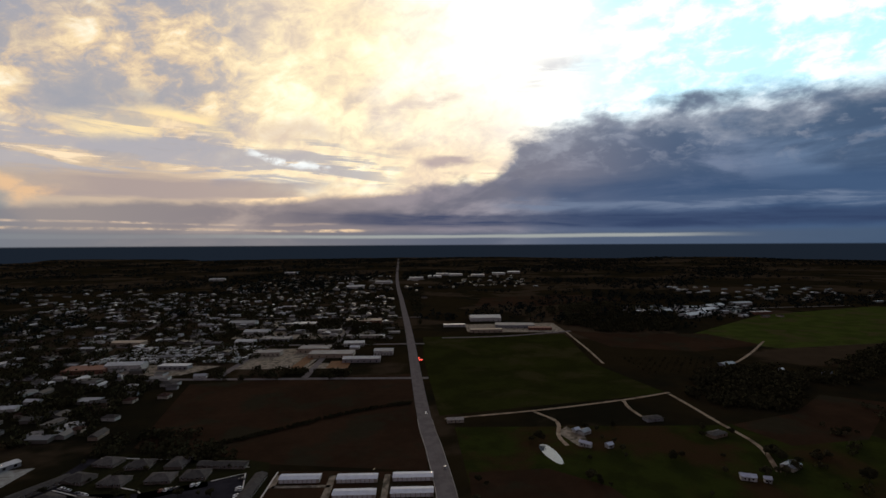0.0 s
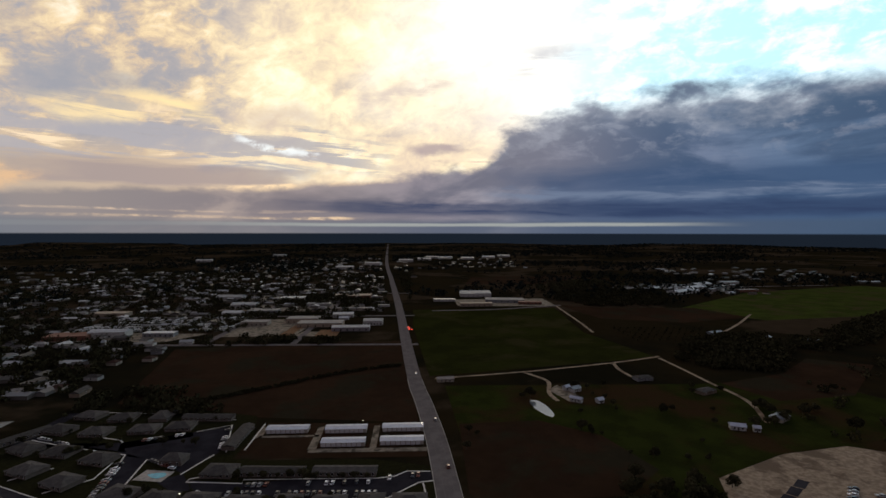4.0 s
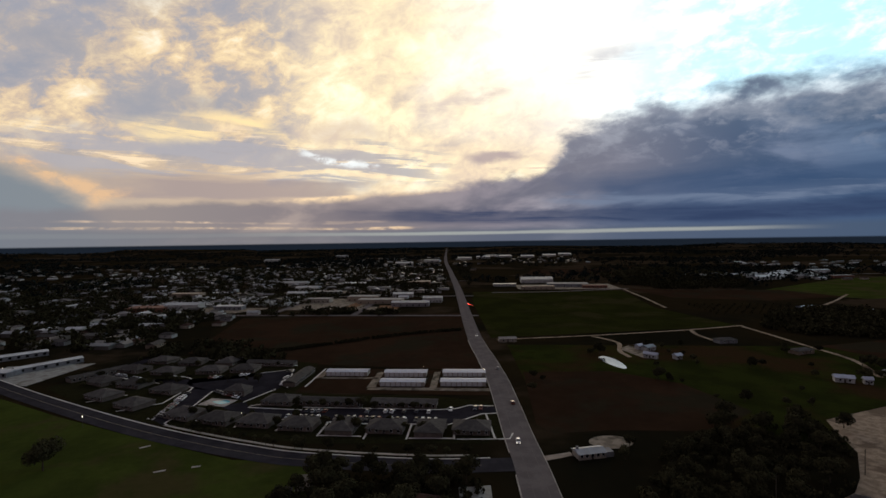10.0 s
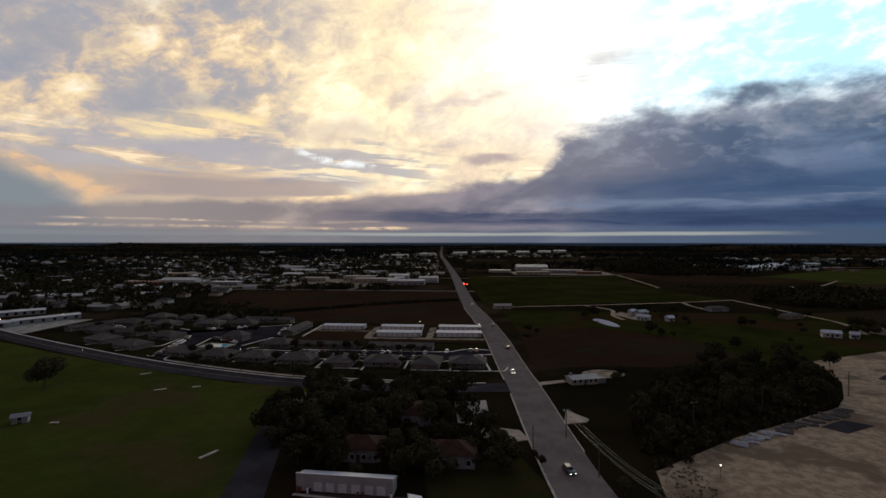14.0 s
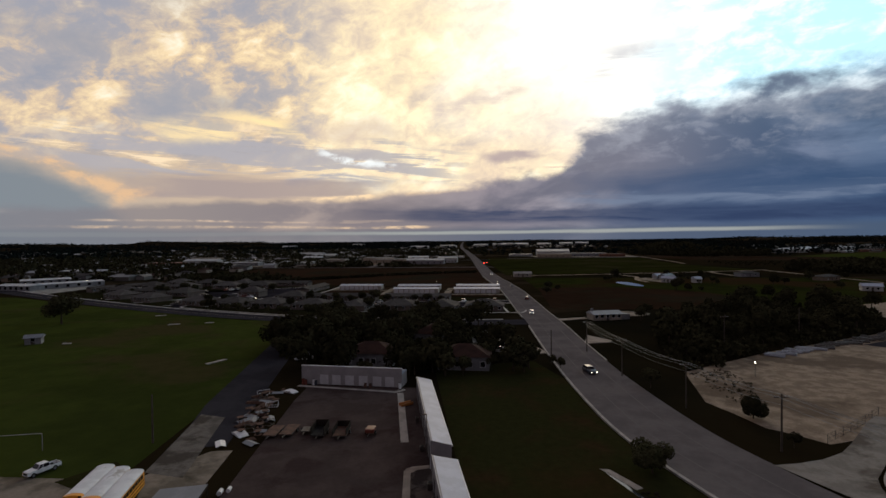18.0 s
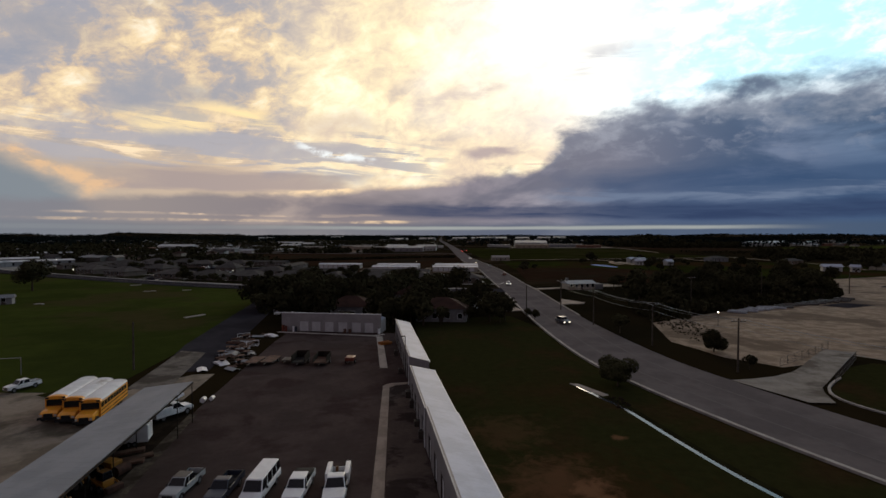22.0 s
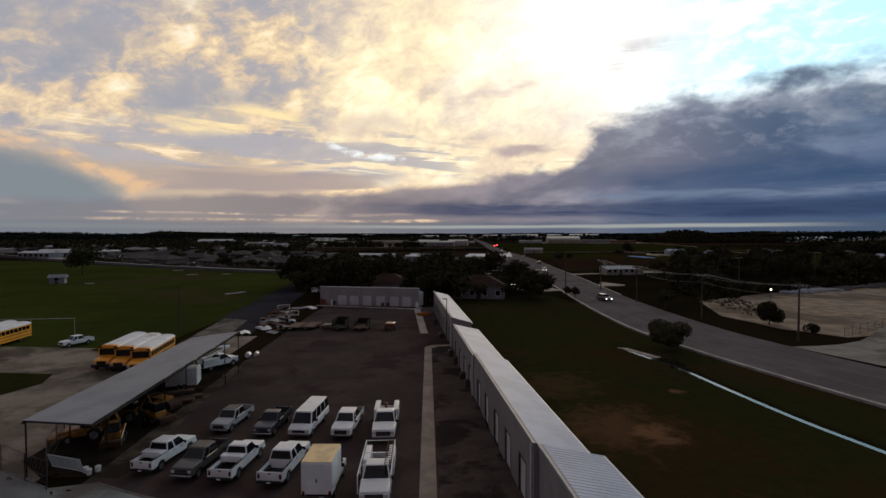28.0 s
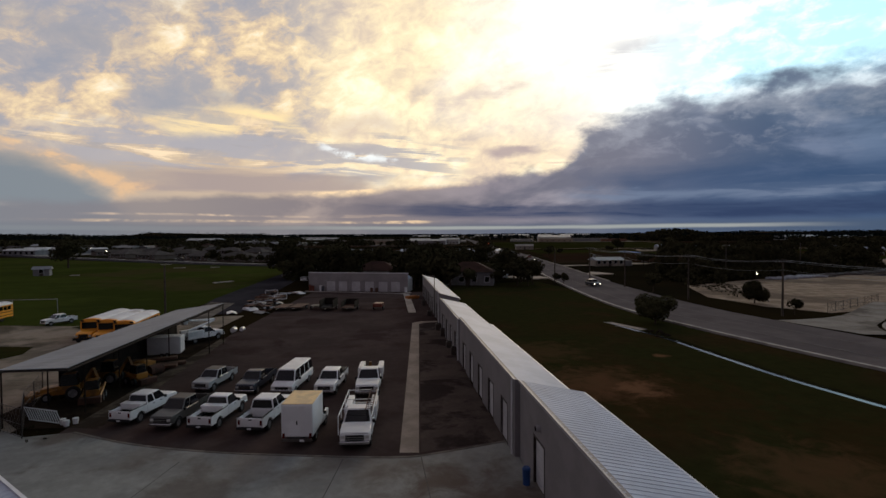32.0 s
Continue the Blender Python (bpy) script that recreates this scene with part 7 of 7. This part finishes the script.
def mesh_fence(line, h, label, gap=3.0):
    root = tagged(new("fence"), label, "fence", "wire fences")
    for a, b in zip(line, line[1:]):
        a, b = Vector((*a, 0)), Vector((*b, 0))
        n = max(1, round((b - a).length / gap))
        for i in range(n + 1):
            p = a.lerp(b, i / n)
            bm = bmesh.new()
            tube(bm, p, p + Vector((0, 0, h)), 0.035, n=6)
            part("post", bm, M_STEEL, root)
        for z in (0.15, h * 0.5, h):
            bm = bmesh.new()
            tube(bm, a + Vector((0, 0, z)), b + Vector((0, 0, z)), 0.02, n=4)
            part("rail", bm, M_STEEL, root)
        bm = bmesh.new()
        d = (b - a).normalized()
        L = (b - a).length
        k = int(L / 0.35)
        for i in range(k):
            for s in (1, -1):
                x0 = min(L, max(0, i * 0.35 + (0 if s > 0 else h * 0.5)))
                x1 = min(L, max(0, i * 0.35 + (h * 0.5 if s > 0 else 0)))
                if abs(x1 - x0) > 0.05:
                    tube(bm, a + d * x0 + Vector((0, 0, 0.1)), a + d * x1 + Vector((0, 0, h - 0.05)), 0.006, n=3)
        part("mesh", bm, M_STEEL, root)
    return root


mesh_fence([(-40.0, 39.4), (-24.7, 30.7), (-22.6, 29.5)], 1.8, "chain-link fence at the end of the canopy")
mesh_fence([(-22.6, 29.5), (-25.0, 33.0), (-27.3, 38.0)], 1.8, "chain-link fence behind the machines")
mesh_fence([(62.3, 67.2), (72, 72.2), (80.5, 77.0)], 1.5, "low pipe fence along the gravel yard")
mesh_fence([(63.2, 58.6), (78.2, 69.6)], 1.5, "low pipe fence beside the yard driveway")
# gate leaf leaning by the canopy
gate = tagged(new("gate"), "grey slatted gate leaf leaning near the canopy", "gate")
gate.matrix_basis = pose(-24.4, 32.6, 0.05, 20, 0, -20) @ Matrix.Diagonal((0.8, 0.8, 0.8, 1))
bm = bmesh.new()
for z in (0.1, 1.3):
    tube(bm, (0, 0, z), (3.6, 0, z), 0.04, n=6)
part("gate_frame", bm, M_TRIM, gate)
for i in range(14):
    bm = bmesh.new()
    tube(bm, (0.1 + i * 0.26, 0, 0.1), (0.1 + i * 0.26, 0, 1.3), 0.03, n=5)
    part("bar", bm, M_TRIM, gate)


# machines under the canopy
def backhoe(x, y, turn):
    root = tagged(new("backhoe"), "dusty yellow backhoe loader under the canopy", "machine")
    root.matrix_basis = pose(x, y, 0.05, 0, 0, turn) @ Matrix.Diagonal((0.66, 0.66, 0.70, 1))
    bm = bmesh.new()
    side_prism(bm, [(-1.4, 0.6), (2.0, 0.6), (2.1, 1.3), (0.5, 1.5), (-1.4, 1.4)], -0.65, 0.65)
    bevelled(bm, 0.05)
    part("body", bm, M_YELLOW, root)
    cabin(root, (-1.3, 0.4, 1.3, 1.4), (-1.1, 0.2, 1.15, 2.6), M_BLACK, M_YELLOW, ())
    for a, b, nm in (((0, -1.4, 1.0), (0, -2.6, 2.9), "boom"), ((0, -2.6, 2.9), (0, -3.3, 1.1), "dipper_arm")):
        bm = bmesh.new()
        tube(bm, a, b, 0.2, 0.14, 4)
        part(nm, bm, M_YELLOW, root)
    slab_part(root, "bucket", -0.35, 0.35, -3.6, -3.0, 0.5, 1.1, M_RUST, 0.05)
    slab_part(root, "loader_bucket", -1.1, 1.1, 2.7, 3.4, 0.25, 0.9, M_YELLOW, 0.05)
    for s in (-1, 1):
        bm = bmesh.new()
        tube(bm, (s * 0.75, 0.6, 1.2), (s * 0.75, 2.8, 0.6), 0.1, n=4)
        part("loader_arm", bm, M_YELLOW, root)
        wheel(root, s * 0.85, -0.9, 0.7, 0.4)
        wheel(root, s * 0.8, 1.5, 0.45, 0.3)
    return root


def skid_steer(x, y, turn, label="small yellow skid-steer loader under the canopy"):
    root = tagged(new("skid_steer_loader"), label, "machine", "small yellow loaders")
    root.matrix_basis = pose(x, y, 0.05, 0, 0, turn) @ Matrix.Diagonal((0.78, 0.78, 0.8, 1))
    slab_part(root, "body", -0.6, 0.6, -1.2, 0.7, 0.35, 1.15, M_YELLOW, 0.06)
    cabin(root, (-0.6, 0.6, 1.1, 1.15), (-0.5, 0.5, 0.95, 1.95), M_BLACK, M_YELLOW, ())
    for s in (-1, 1):
        bm = bmesh.new()
        tube(bm, (s * 0.72, -1.1, 1.3), (s * 0.72, 1.2, 0.7), 0.1, n=4)
        part("lift_arm", bm, M_YELLOW, root)
        for yy in (-0.7, 0.4):
            wheel(root, s * 0.72, yy, 0.38, 0.28)
    slab_part(root, "bucket", -0.85, 0.85, 1.2, 1.8, 0.2, 0.75, M_RUST, 0.04)
    return root


backhoe(-25.0, 36.9, 110)
skid_steer(-22.6, 36.2, 200)
skid_steer(-21.6, 40.2, 240, "yellow loader with raised arm under the canopy")
backhoe(-24.3, 40.6, 95)
roller = tagged(new("road_roller"), "dusty yellow compactor under the canopy", "machine")
roller.matrix_basis = pose(-22.4, 43.2, 0.05, 0, 0, 245) @ Matrix.Diagonal((0.75, 0.75, 0.75, 1))
slab_part(roller, "body", -0.7, 0.7, -1.4, 0.5, 0.6, 1.4, M_YELLOW, 0.08)
bm = bmesh.new()
tube(bm, (-0.8, 1.2, 0.6), (0.8, 1.2, 0.6), 0.6, 0.6, 16)
part("drum", bm, M_RUST, roller)
wheel(roller, -0.6, -1.0, 0.55, 0.4)
wheel(roller, 0.6, -1.0, 0.55, 0.4)
# enclosed trailer and bucket truck
tr = tagged(new("enclosed_trailer"), "white enclosed trailer parked under the canopy", "trailer")
tr.matrix_basis = pose(-23.6, 49.2, 0.072, 0, 0, -80) @ Matrix.Diagonal((0.78, 0.6, 0.78, 1))
slab_part(tr, "cargo_box", -1.05, 1.05, -2.4, 2.4, 0.5, 2.6, M_WHITE, 0.05)
slab_part(tr, "ramp_door", -0.98, 0.98, 2.4, 2.45, 0.6, 2.5, P_WHITE)
slab_part(tr, "tongue", -0.06, 0.06, -3.6, -2.4, 0.45, 0.58, M_STEEL)
for s in (-1, 1):
    wheel(tr, s * 1.1, -0.3, 0.34, 0.2)
    wheel(tr, s * 1.1, 0.5, 0.34, 0.2)
bt = put(pickup(P_WHITE, bed="service", crew=False, label="white bucket truck with folded boom under the canopy", group="trucks under the canopy"), -23.0, 56.4, -35, size=0.78, tall=1.12)
for a, b in (((0, -2.2, 1.6), (0.2, 1.8, 2.5)), ((0.2, 1.8, 2.6), (0.1, -2.4, 2.9))):
    bm = bmesh.new()
    tube(bm, a, b, 0.16, 0.12, 6)
    part("boom", bm, P_WHITE, bt)
slab_part(bt, "bucket", -0.35, 0.35, -3.0, -2.4, 2.5, 3.4, M_WHITE, 0.05)
for x, y, r in ((-21.2, 61.2, 0.30), (-20.4, 61.9, 0.24)):
    bm = bmesh.new()
    tube(bm, (0, -0.4, 0), (0, 0.4, 0), r, r, 14)
    tagged(part("tank", bm, M_WHITE, at=pose(x, y, r + 0.07)), "white round plastic tank on the lot", "tank", "white tanks")
# lumber racks
for i, (x, y) in enumerate(((-22.6, 44.6), (-23.2, 46.0), (-22.2, 45.4))):
    st = tagged(new("lumber_stack"), "stack of long weathered planks under the canopy", "lumber", "lumber stacks")
    st.matrix_basis = pose(x, y, 0.05, 0, 0, 15 + i * 7)
    for j in range(7):
        slab_part(st, "plank", -1.9, 1.9, -0.5 + (j % 4) * 0.26, -0.28 + (j % 4) * 0.26, 0.1 + 0.12 * (j // 4) + 0.35 * (i % 2), 0.2 + 0.12 * (j // 4) + 0.35 * (i % 2), M_WOOD)


def flat_trailer(x, y, turn, deck, label, w=2.0, l=4.2, sides=0.0):
    root = tagged(new("flatbed_trailer"), label, "trailer", "trailers along the lot edge")
    root.matrix_basis = pose(x, y, 0.06, 0, 0, turn)
    n = 7
    for i in range(n):
        slab_part(root, "deck_board", -w / 2 + i * w / n + 0.012, -w / 2 + (i + 1) * w / n - 0.012, -l / 2, l / 2, 0.55, 0.62, deck)
    slab_part(root, "chassis", -w / 2, w / 2, -l / 2, l / 2, 0.45, 0.55, M_STEEL)
    slab_part(root, "tongue", -0.06, 0.06, l / 2, l / 2 + 1.1, 0.45, 0.55, M_STEEL)
    if sides:
        for s in (-1, 1):
            slab_part(root, "side_board", min(s * w / 2, s * (w / 2 - 0.05)), max(s * w / 2, s * (w / 2 - 0.05)), -l / 2, l / 2, 0.62, 0.62 + sides, M_DARKSHEET)
        slab_part(root, "tail_board", -w / 2, w / 2, -l / 2 - 0.04, -l / 2, 0.55, 0.62 + sides, M_DARKSHEET)
    for s in (-1, 1):
        wheel(root, s * (w / 2 + 0.12), -0.3, 0.33, 0.2)
    return root


flat_trailer(-19.6, 79.6, 172, M_WOOD, "small trailer with reddish plank deck")
flat_trailer(-17.2, 79.8, 172, M_WOOD, "small flat trailer with plank deck")
flat_trailer(-14.6, 79.6, 175, M_STEEL, "small grey utility trailer", 1.3, 2.0)
flat_trailer(-12.3, 78.6, 175, M_BLACK, "dark steel dump trailer with high sides", 2.1, 3.6, 1.1)
flat_trailer(-8.9, 78.2, 175, M_WOOD, "dark trailer with high boards", 2.1, 3.8, 0.9)
mach = tagged(new("tar_kettle"), "small reddish machine standing on the lot", "machine")
mach.matrix_basis = pose(-4.4, 77.8, 0.06, 0, 0, 170)
slab_part(mach, "tank", -0.7, 0.7, -0.9, 0.9, 0.5, 1.1, P_RED, 0.1)
slab_part(mach, "tongue", -0.05, 0.05, 0.9, 2.0, 0.45, 0.55, M_STEEL)
wheel(mach, -0.75, 0, 0.33, 0.2)
wheel(mach, 0.75, 0, 0.33, 0.2)

# scrap along the western edge
crnd = random.Random(5)
for i in range(46):
    y = 76 + crnd.uniform(0, 27)
    x = -24.2 - 0.03 * (y - 76) + crnd.uniform(-2.6, 2.8)
    kind = crnd.choice(("pipe_bundle", "scrap_sheet", "pallet", "spool", "steel_skid"))
    root = tagged(new(kind), {"pipe_bundle": "bundle of rusty and pale pipes on the ground", "scrap_sheet": "bent pale metal sheet on the ground", "pallet": "weathered wooden pallet on the ground", "spool": "wooden cable spool lying on the ground", "steel_skid": "rusty welded steel skid lying on the ground"}[kind], "scrap", "scrap beside the lot")
    root.matrix_basis = pose(x, y, 0.06, 0, 0, crnd.uniform(0, 180))
    mat = crnd.choice((M_RUST, M_STEEL, M_WOOD, M_TRIM))
    if kind == "pipe_bundle":
        for j in range(5):
            bm = bmesh.new()
            tube(bm, (-1.6, j * 0.2 - 0.4, 0.1 + 0.15 * (j % 2)), (1.6, j * 0.2 - 0.4 + crnd.uniform(-0.2, 0.2), 0.1 + 0.15 * (j % 2)), 0.09, n=6)
            part("pipe", bm, mat, root)
    elif kind == "scrap_sheet":
        bm = bmesh.new()
        side_prism(bm, [(-0.7, 0.05), (0.0, 0.3), (0.7, 0.1), (0.7, 0.13), (0.0, 0.34), (-0.7, 0.08)], -1.2, 1.2)
        part("sheet", bm, M_WHITE if crnd.random() < 0.15 else M_CANOPY, root)
    elif kind == "pallet":
        for j in range(6):
            slab_part(root, "board", -0.6, 0.6, -0.6 + j * 0.21, -0.46 + j * 0.21, 0.1, 0.13, M_WOOD)
        for j in (-0.55, 0, 0.5):
            slab_part(root, "bearer", j, j + 0.08, -0.6, 0.6, 0.0, 0.1, M_WOOD)
    elif kind == "spool":
        for z in (0.0, 0.62):
            bm = bmesh.new()
            tube(bm, (0, 0, z), (0, 0, z + 0.07), 0.6, 0.6, 14)
            part("flange", bm, M_WOOD, root)
        bm = bmesh.new()
        tube(bm, (0, 0, 0.07), (0, 0, 0.62), 0.28, 0.28, 10)
        part("core", bm, M_BLACK, root)
    else:
        bm = bmesh.new()
        for a, b in (((-1, -0.6, 0.1), (1, -0.6, 0.1)), ((1, -0.6, 0.1), (1, 0.6, 0.1)), ((1, 0.6, 0.1), (-1, 0.6, 0.1)), ((-1, 0.6, 0.1), (-1, -0.6, 0.1)), ((-1, -0.6, 0.1), (-1, -0.6, 0.9)), ((1, 0.6, 0.1), (1, 0.6, 0.9)), ((-1, -0.6, 0.9), (1, 0.6, 0.9))):
            tube(bm, a, b, 0.05, n=5)
        part("frame", bm, mat, root)
for x, y, r in ((-24.9, 80.0, 40), (-22.0, 101.5, 60)):
    root = tagged(new("tarpaulin"), "white tarpaulin over a low heap", "tarpaulin", "white tarpaulins")
    root.matrix_basis = pose(x, y, 0.06, 0, 0, r)
    bm = bmesh.new()
    side_prism(bm, [(-1.5, 0.0), (-0.9, 0.22), (0.1, 0.40), (0.9, 0.34), (1.5, 0.10), (1.5, 0.0)], -0.8, 0.8)
    bevelled(bm, 0.06)
    part("sheet", bm, M_TRIM, root)
# track between the meadow and the lot
patch("cracked_track", [(-33, 75), (-25.5, 76), (-30, 150), (-33, 172), (-39, 172), (-37.5, 130), (-36, 95)], M_STREET, 0.07, "dark cracked asphalt track beside the meadow", "track")
patch("concrete_pad", [(-33.3, 68), (-27.6, 66), (-30, 88), (-34.8, 90)], M_PADDUST, 0.085, "broken concrete pad at the track's end", "pavement")
patch("track_grass", [(-48.5, 33), (-52, 52), (-46.5, 56), (-40.0, 55), (-38.6, 51.5), (-41, 44), (-44, 36)], M_LAWN, 0.075, "rough grass island beside the gravel track", "grass")
patch("track_grass", [(-43.5, 66.5), (-39.0, 72.0), (-36.5, 69.5), (-38.5, 63.5)], M_LAWN, 0.075, "rough grass strip beside the parked buses", "grass")
patch("corner_lawn", [(57.5, 53.0), (60.0, 56.2), (66, 60.6), (73, 65.8), (79, 67.5), (90, 58), (104, 44), (96, 10), (78, 0), (66, 24), (60, 42)], M_LAWN, 0.05, "rough grass corner beside the yard driveway", "lawn")
ribbon("kerb", smooth_line([(66, 60.6), (62.5, 58.4), (59.6, 56.0), (57.8, 53.2), (57.6, 49.5), (59.5, 43.0)], 5), -0.15, 0.15, M_CONC, 0.22, "low concrete kerb round the driveway corner", "kerb", 0.2)
# boards and small things in the meadow
for x, y, w, r in ((-46.5, 129, 5.5, 55), (-84, 190, 4.0, 20), (-72, 192, 3.0, 10), (-101, 158, 2.4, 0), (-100, 214, 4.0, 30)):
    root = tagged(new("board"), "long pale board lying in the meadow", "board", "boards in the meadow")
    root.matrix_basis = pose(x, y, 0.06, 0, 0, r)
    slab_part(root, "plank", -w / 2, w / 2, -0.5, 0.5, 0.0, 0.18, M_CONC)
hut = house("garden_shed", 4.0, 3.0, 2.0, 0.9, M_HOUSES[2], M_CANOPY, "small grey shed standing in the meadow", "shed", "", False, 1)
hut.matrix_basis = pose(-111.6, 160.0, 0, 0, 0, 20)
for x, y, c, r in ((-30.5, 150, P_WHITE, 170), (-33.5, 143, P_DARK, 170), (-31, 158, P_RED, 170), (-24.5, 128, P_WHITE, 80), (-26, 134, P_SILVER, 100), (26, 132, P_WHITE, 20), (29, 139, P_SILVER, 40), (24, 138, P_NAVY, 30)):
    put(small_car(c, "car parked beside the track near the houses", "cars near the grove"), x, y, r, 0.08)
cam_box = tagged(new("goal_frame"), "thin pale pipe frame behind the buses", "frame")
cam_box.matrix_basis = pose(-64, 76, 0, 0, 0, 4)
bm = bmesh.new()
for a, b in (((0, 0, 0), (0, 0, 2.6)), ((6, 0, 0), (6, 0, 2.6)), ((12, 0, 0), (12, 0, 2.6)), ((0, 0, 2.6), (12, 0, 2.6))):
    tube(bm, a, b, 0.05, n=6)
part("pipe_frame", bm, M_FASCIA, cam_box)

# gravel yard: pipe stacks, dark pads and the metal building
M_PIPE = material("pale_pipe", (0.34, 0.35, 0.38), (0.24, 0.25, 0.28), 1.0, 0.5)
for i in range(26):
    t = i / 25
    x, y = 94 + 54 * t, 118.0 + 19.5 * t
    root = tagged(new("pipe_stack"), "stack of %s pipes at the yard edge" % ("pale" if i < 9 else "dark"), "pipes", "pipe stacks in the yard")
    root.matrix_basis = pose(x + crnd.uniform(-0.9, 0.9), y + crnd.uniform(-1.2, 1.2), 0.06, 0, 0, 40 + crnd.uniform(-28, 28))
    for j in range(4):
        bm = bmesh.new()
        tube(bm, (-0.5 + j * 0.32, -2.2, 0.2 + 0.2 * (j % 2)), (-0.5 + j * 0.32, 2.2, 0.2 + 0.2 * (j % 2)), 0.17, n=6)
        part("pipe", bm, M_PIPE if i < 9 else M_STEEL, root)
patch("dark_pad", [(128, 127), (140, 131), (145, 125.5), (131, 121)], M_STREET, 0.09, "dark square mat on the gravel yard", "pad")
for k, (x, y) in enumerate(((199, 166), (209, 171), (219, 176), (229, 181))):
    patch("dark_pad", [(x, y), (x + 9, y + 5), (x + 6, y + 9), (x - 3, y + 4)], M_STREET, 0.09, "dark mat on the gravel yard", "pad")
hall(30, 16, 6, M_CANOPY, M_GARAGE, "pale grey metal building in the gravel yard", True).matrix_basis = pose(166, 108, 0, 0, 0, -12)
for k in range(14):
    root = put(small_car((P_WHITE, P_SILVER, P_NAVY)[k % 3], "vehicle parked in the gravel yard", "vehicles in the gravel yard"), (226 + 3.3 * k) if k < 9 else (238 + 5 * (k - 9)), (157 + 2.3 * k) if k < 9 else (147 + 5 * (k - 9)), 60, 0.08)


# small things along the storage rows and the garage
for x, y, w, h in ((4.0, 60.0, 0.8, 0.8), (4.2, 56.2, 0.6, 0.9), (4.45, 50.5, 0.7, 0.6), (4.55, 47.2, 0.5, 0.8), (3.4, 71.0, 0.7, 0.7), (3.0, 82.0, 0.6, 0.9)):
    root = tagged(new("air_unit"), "small grey air conditioner standing by the wall", "air unit", "air units by the storage rows")
    root.matrix_basis = pose(x, y, 0.06, 0, 0, 2)
    slab_part(root, "casing", -w / 2, w / 2, -w / 2, w / 2, 0, h, M_FRAME, 0.03)
    bm = bmesh.new()
    tube(bm, (0, 0, h), (0, 0, h + 0.03), w * 0.36, w * 0.36, 12)
    part("fan_grille", bm, M_BLACK, root)
skip = tagged(new("plastic_slide"), "orange plastic chute lying by the storage row", "chute")
skip.matrix_basis = pose(1.2, 91.0, 0.06, 0, 0, 30)
bm = bmesh.new()
side_prism(bm, [(-0.5, 0.0), (0.5, 0.0), (0.6, 0.5), (0.45, 0.5), (0.38, 0.12), (-0.38, 0.12), (-0.45, 0.5), (-0.6, 0.5)], -1.2, 1.2)
part("chute", bm, material("orange_plastic", (0.40, 0.15, 0.03), (0.32, 0.12, 0.03), 1.0, 0.5), skip)
for dx, c, h in ((0.5, P_RED, 1.3), (1.1, P_RED, 1.1), (2.9, P_WHITE, 1.2), (3.3, P_NAVY, 1.0), (21.6, P_WHITE, 1.1), (14.2, M_WOOD, 0.8), (15.3, M_WOOD, 0.8)):
    root = tagged(new("drum"), "steel drum standing before the garage doors", "drum", "drums by the garage")
    root.matrix_basis = pose(-20.9 + dx * 0.968, 106.6 - dx * 0.248, 0.06)
    bm = bmesh.new()
    tube(bm, (0, 0, 0), (0, 0, h), 0.3, 0.3, 12)
    part("barrel", bm, c, root)
    bm = bmesh.new()
    tube(bm, (0, 0, h), (0, 0, h + 0.04), 0.26, 0.26, 12)
    part("lid", bm, M_STEEL, root)
# low building whose roof edge shows beside the apron
low = tagged(new("low_shed"), "low shed with pale blue-grey ribbed roof", "shed")
low.matrix_basis = pose(-19.5, 20.8, 0, 0, 0, -38.7)
bm = bmesh.new()
box(bm, 0.3, 12.0, -5.4, -0.3, 0, 3.25)
part("wall", bm, M_WALL, low)
pm = roof_panel(0.9, 5.8, 0.6)
for i in range(14):
    part_of("roof_panel", pm, M_ROOF, low, at=pose(i * 0.9, 0.1, 3.98, 0, 0, -90))
slab_part(low, "fascia", -0.04, 12.64, 0.1, 0.2, 3.8, 4.02, M_TRIM)
# strips of weed and litter on the apron edge
for i in range(10):
    x, y = crnd.uniform(-26, -20.5), crnd.uniform(27.5, 31.5)
    bm = bmesh.new()
    for k in range(6):
        a = crnd.uniform(0, 6.28)
        b = Vector((0.12 * math.cos(a), 0.12 * math.sin(a), 0))
        t = Vector((0.16 * math.cos(a), 0.16 * math.sin(a), crnd.uniform(0.08, 0.2)))
        s = Vector((-math.sin(a), math.cos(a), 0)) * 0.05
        bm.faces.new([bm.verts.new(v) for v in (b - s, b + s, t)])
    tagged(part("weed_tuft", bm, M_DARKGRASS, at=pose(x, y, 0.07)), "dry weed tuft at the edge of the apron", "weed", "weed tufts by the fence")
for x, y in ((-21.7, 31.6), (-21.3, 31.3), (-21.0, 31.7)):
    bm = bmesh.new()
    tube(bm, (0, 0, 0), (0, 0, 0.36), 0.14, 0.17, 10)
    tagged(part("bucket", bm, M_TRIM, at=pose(x, y, 0.07)), "pale plastic bucket standing by the fence", "bucket", "buckets by the fence")
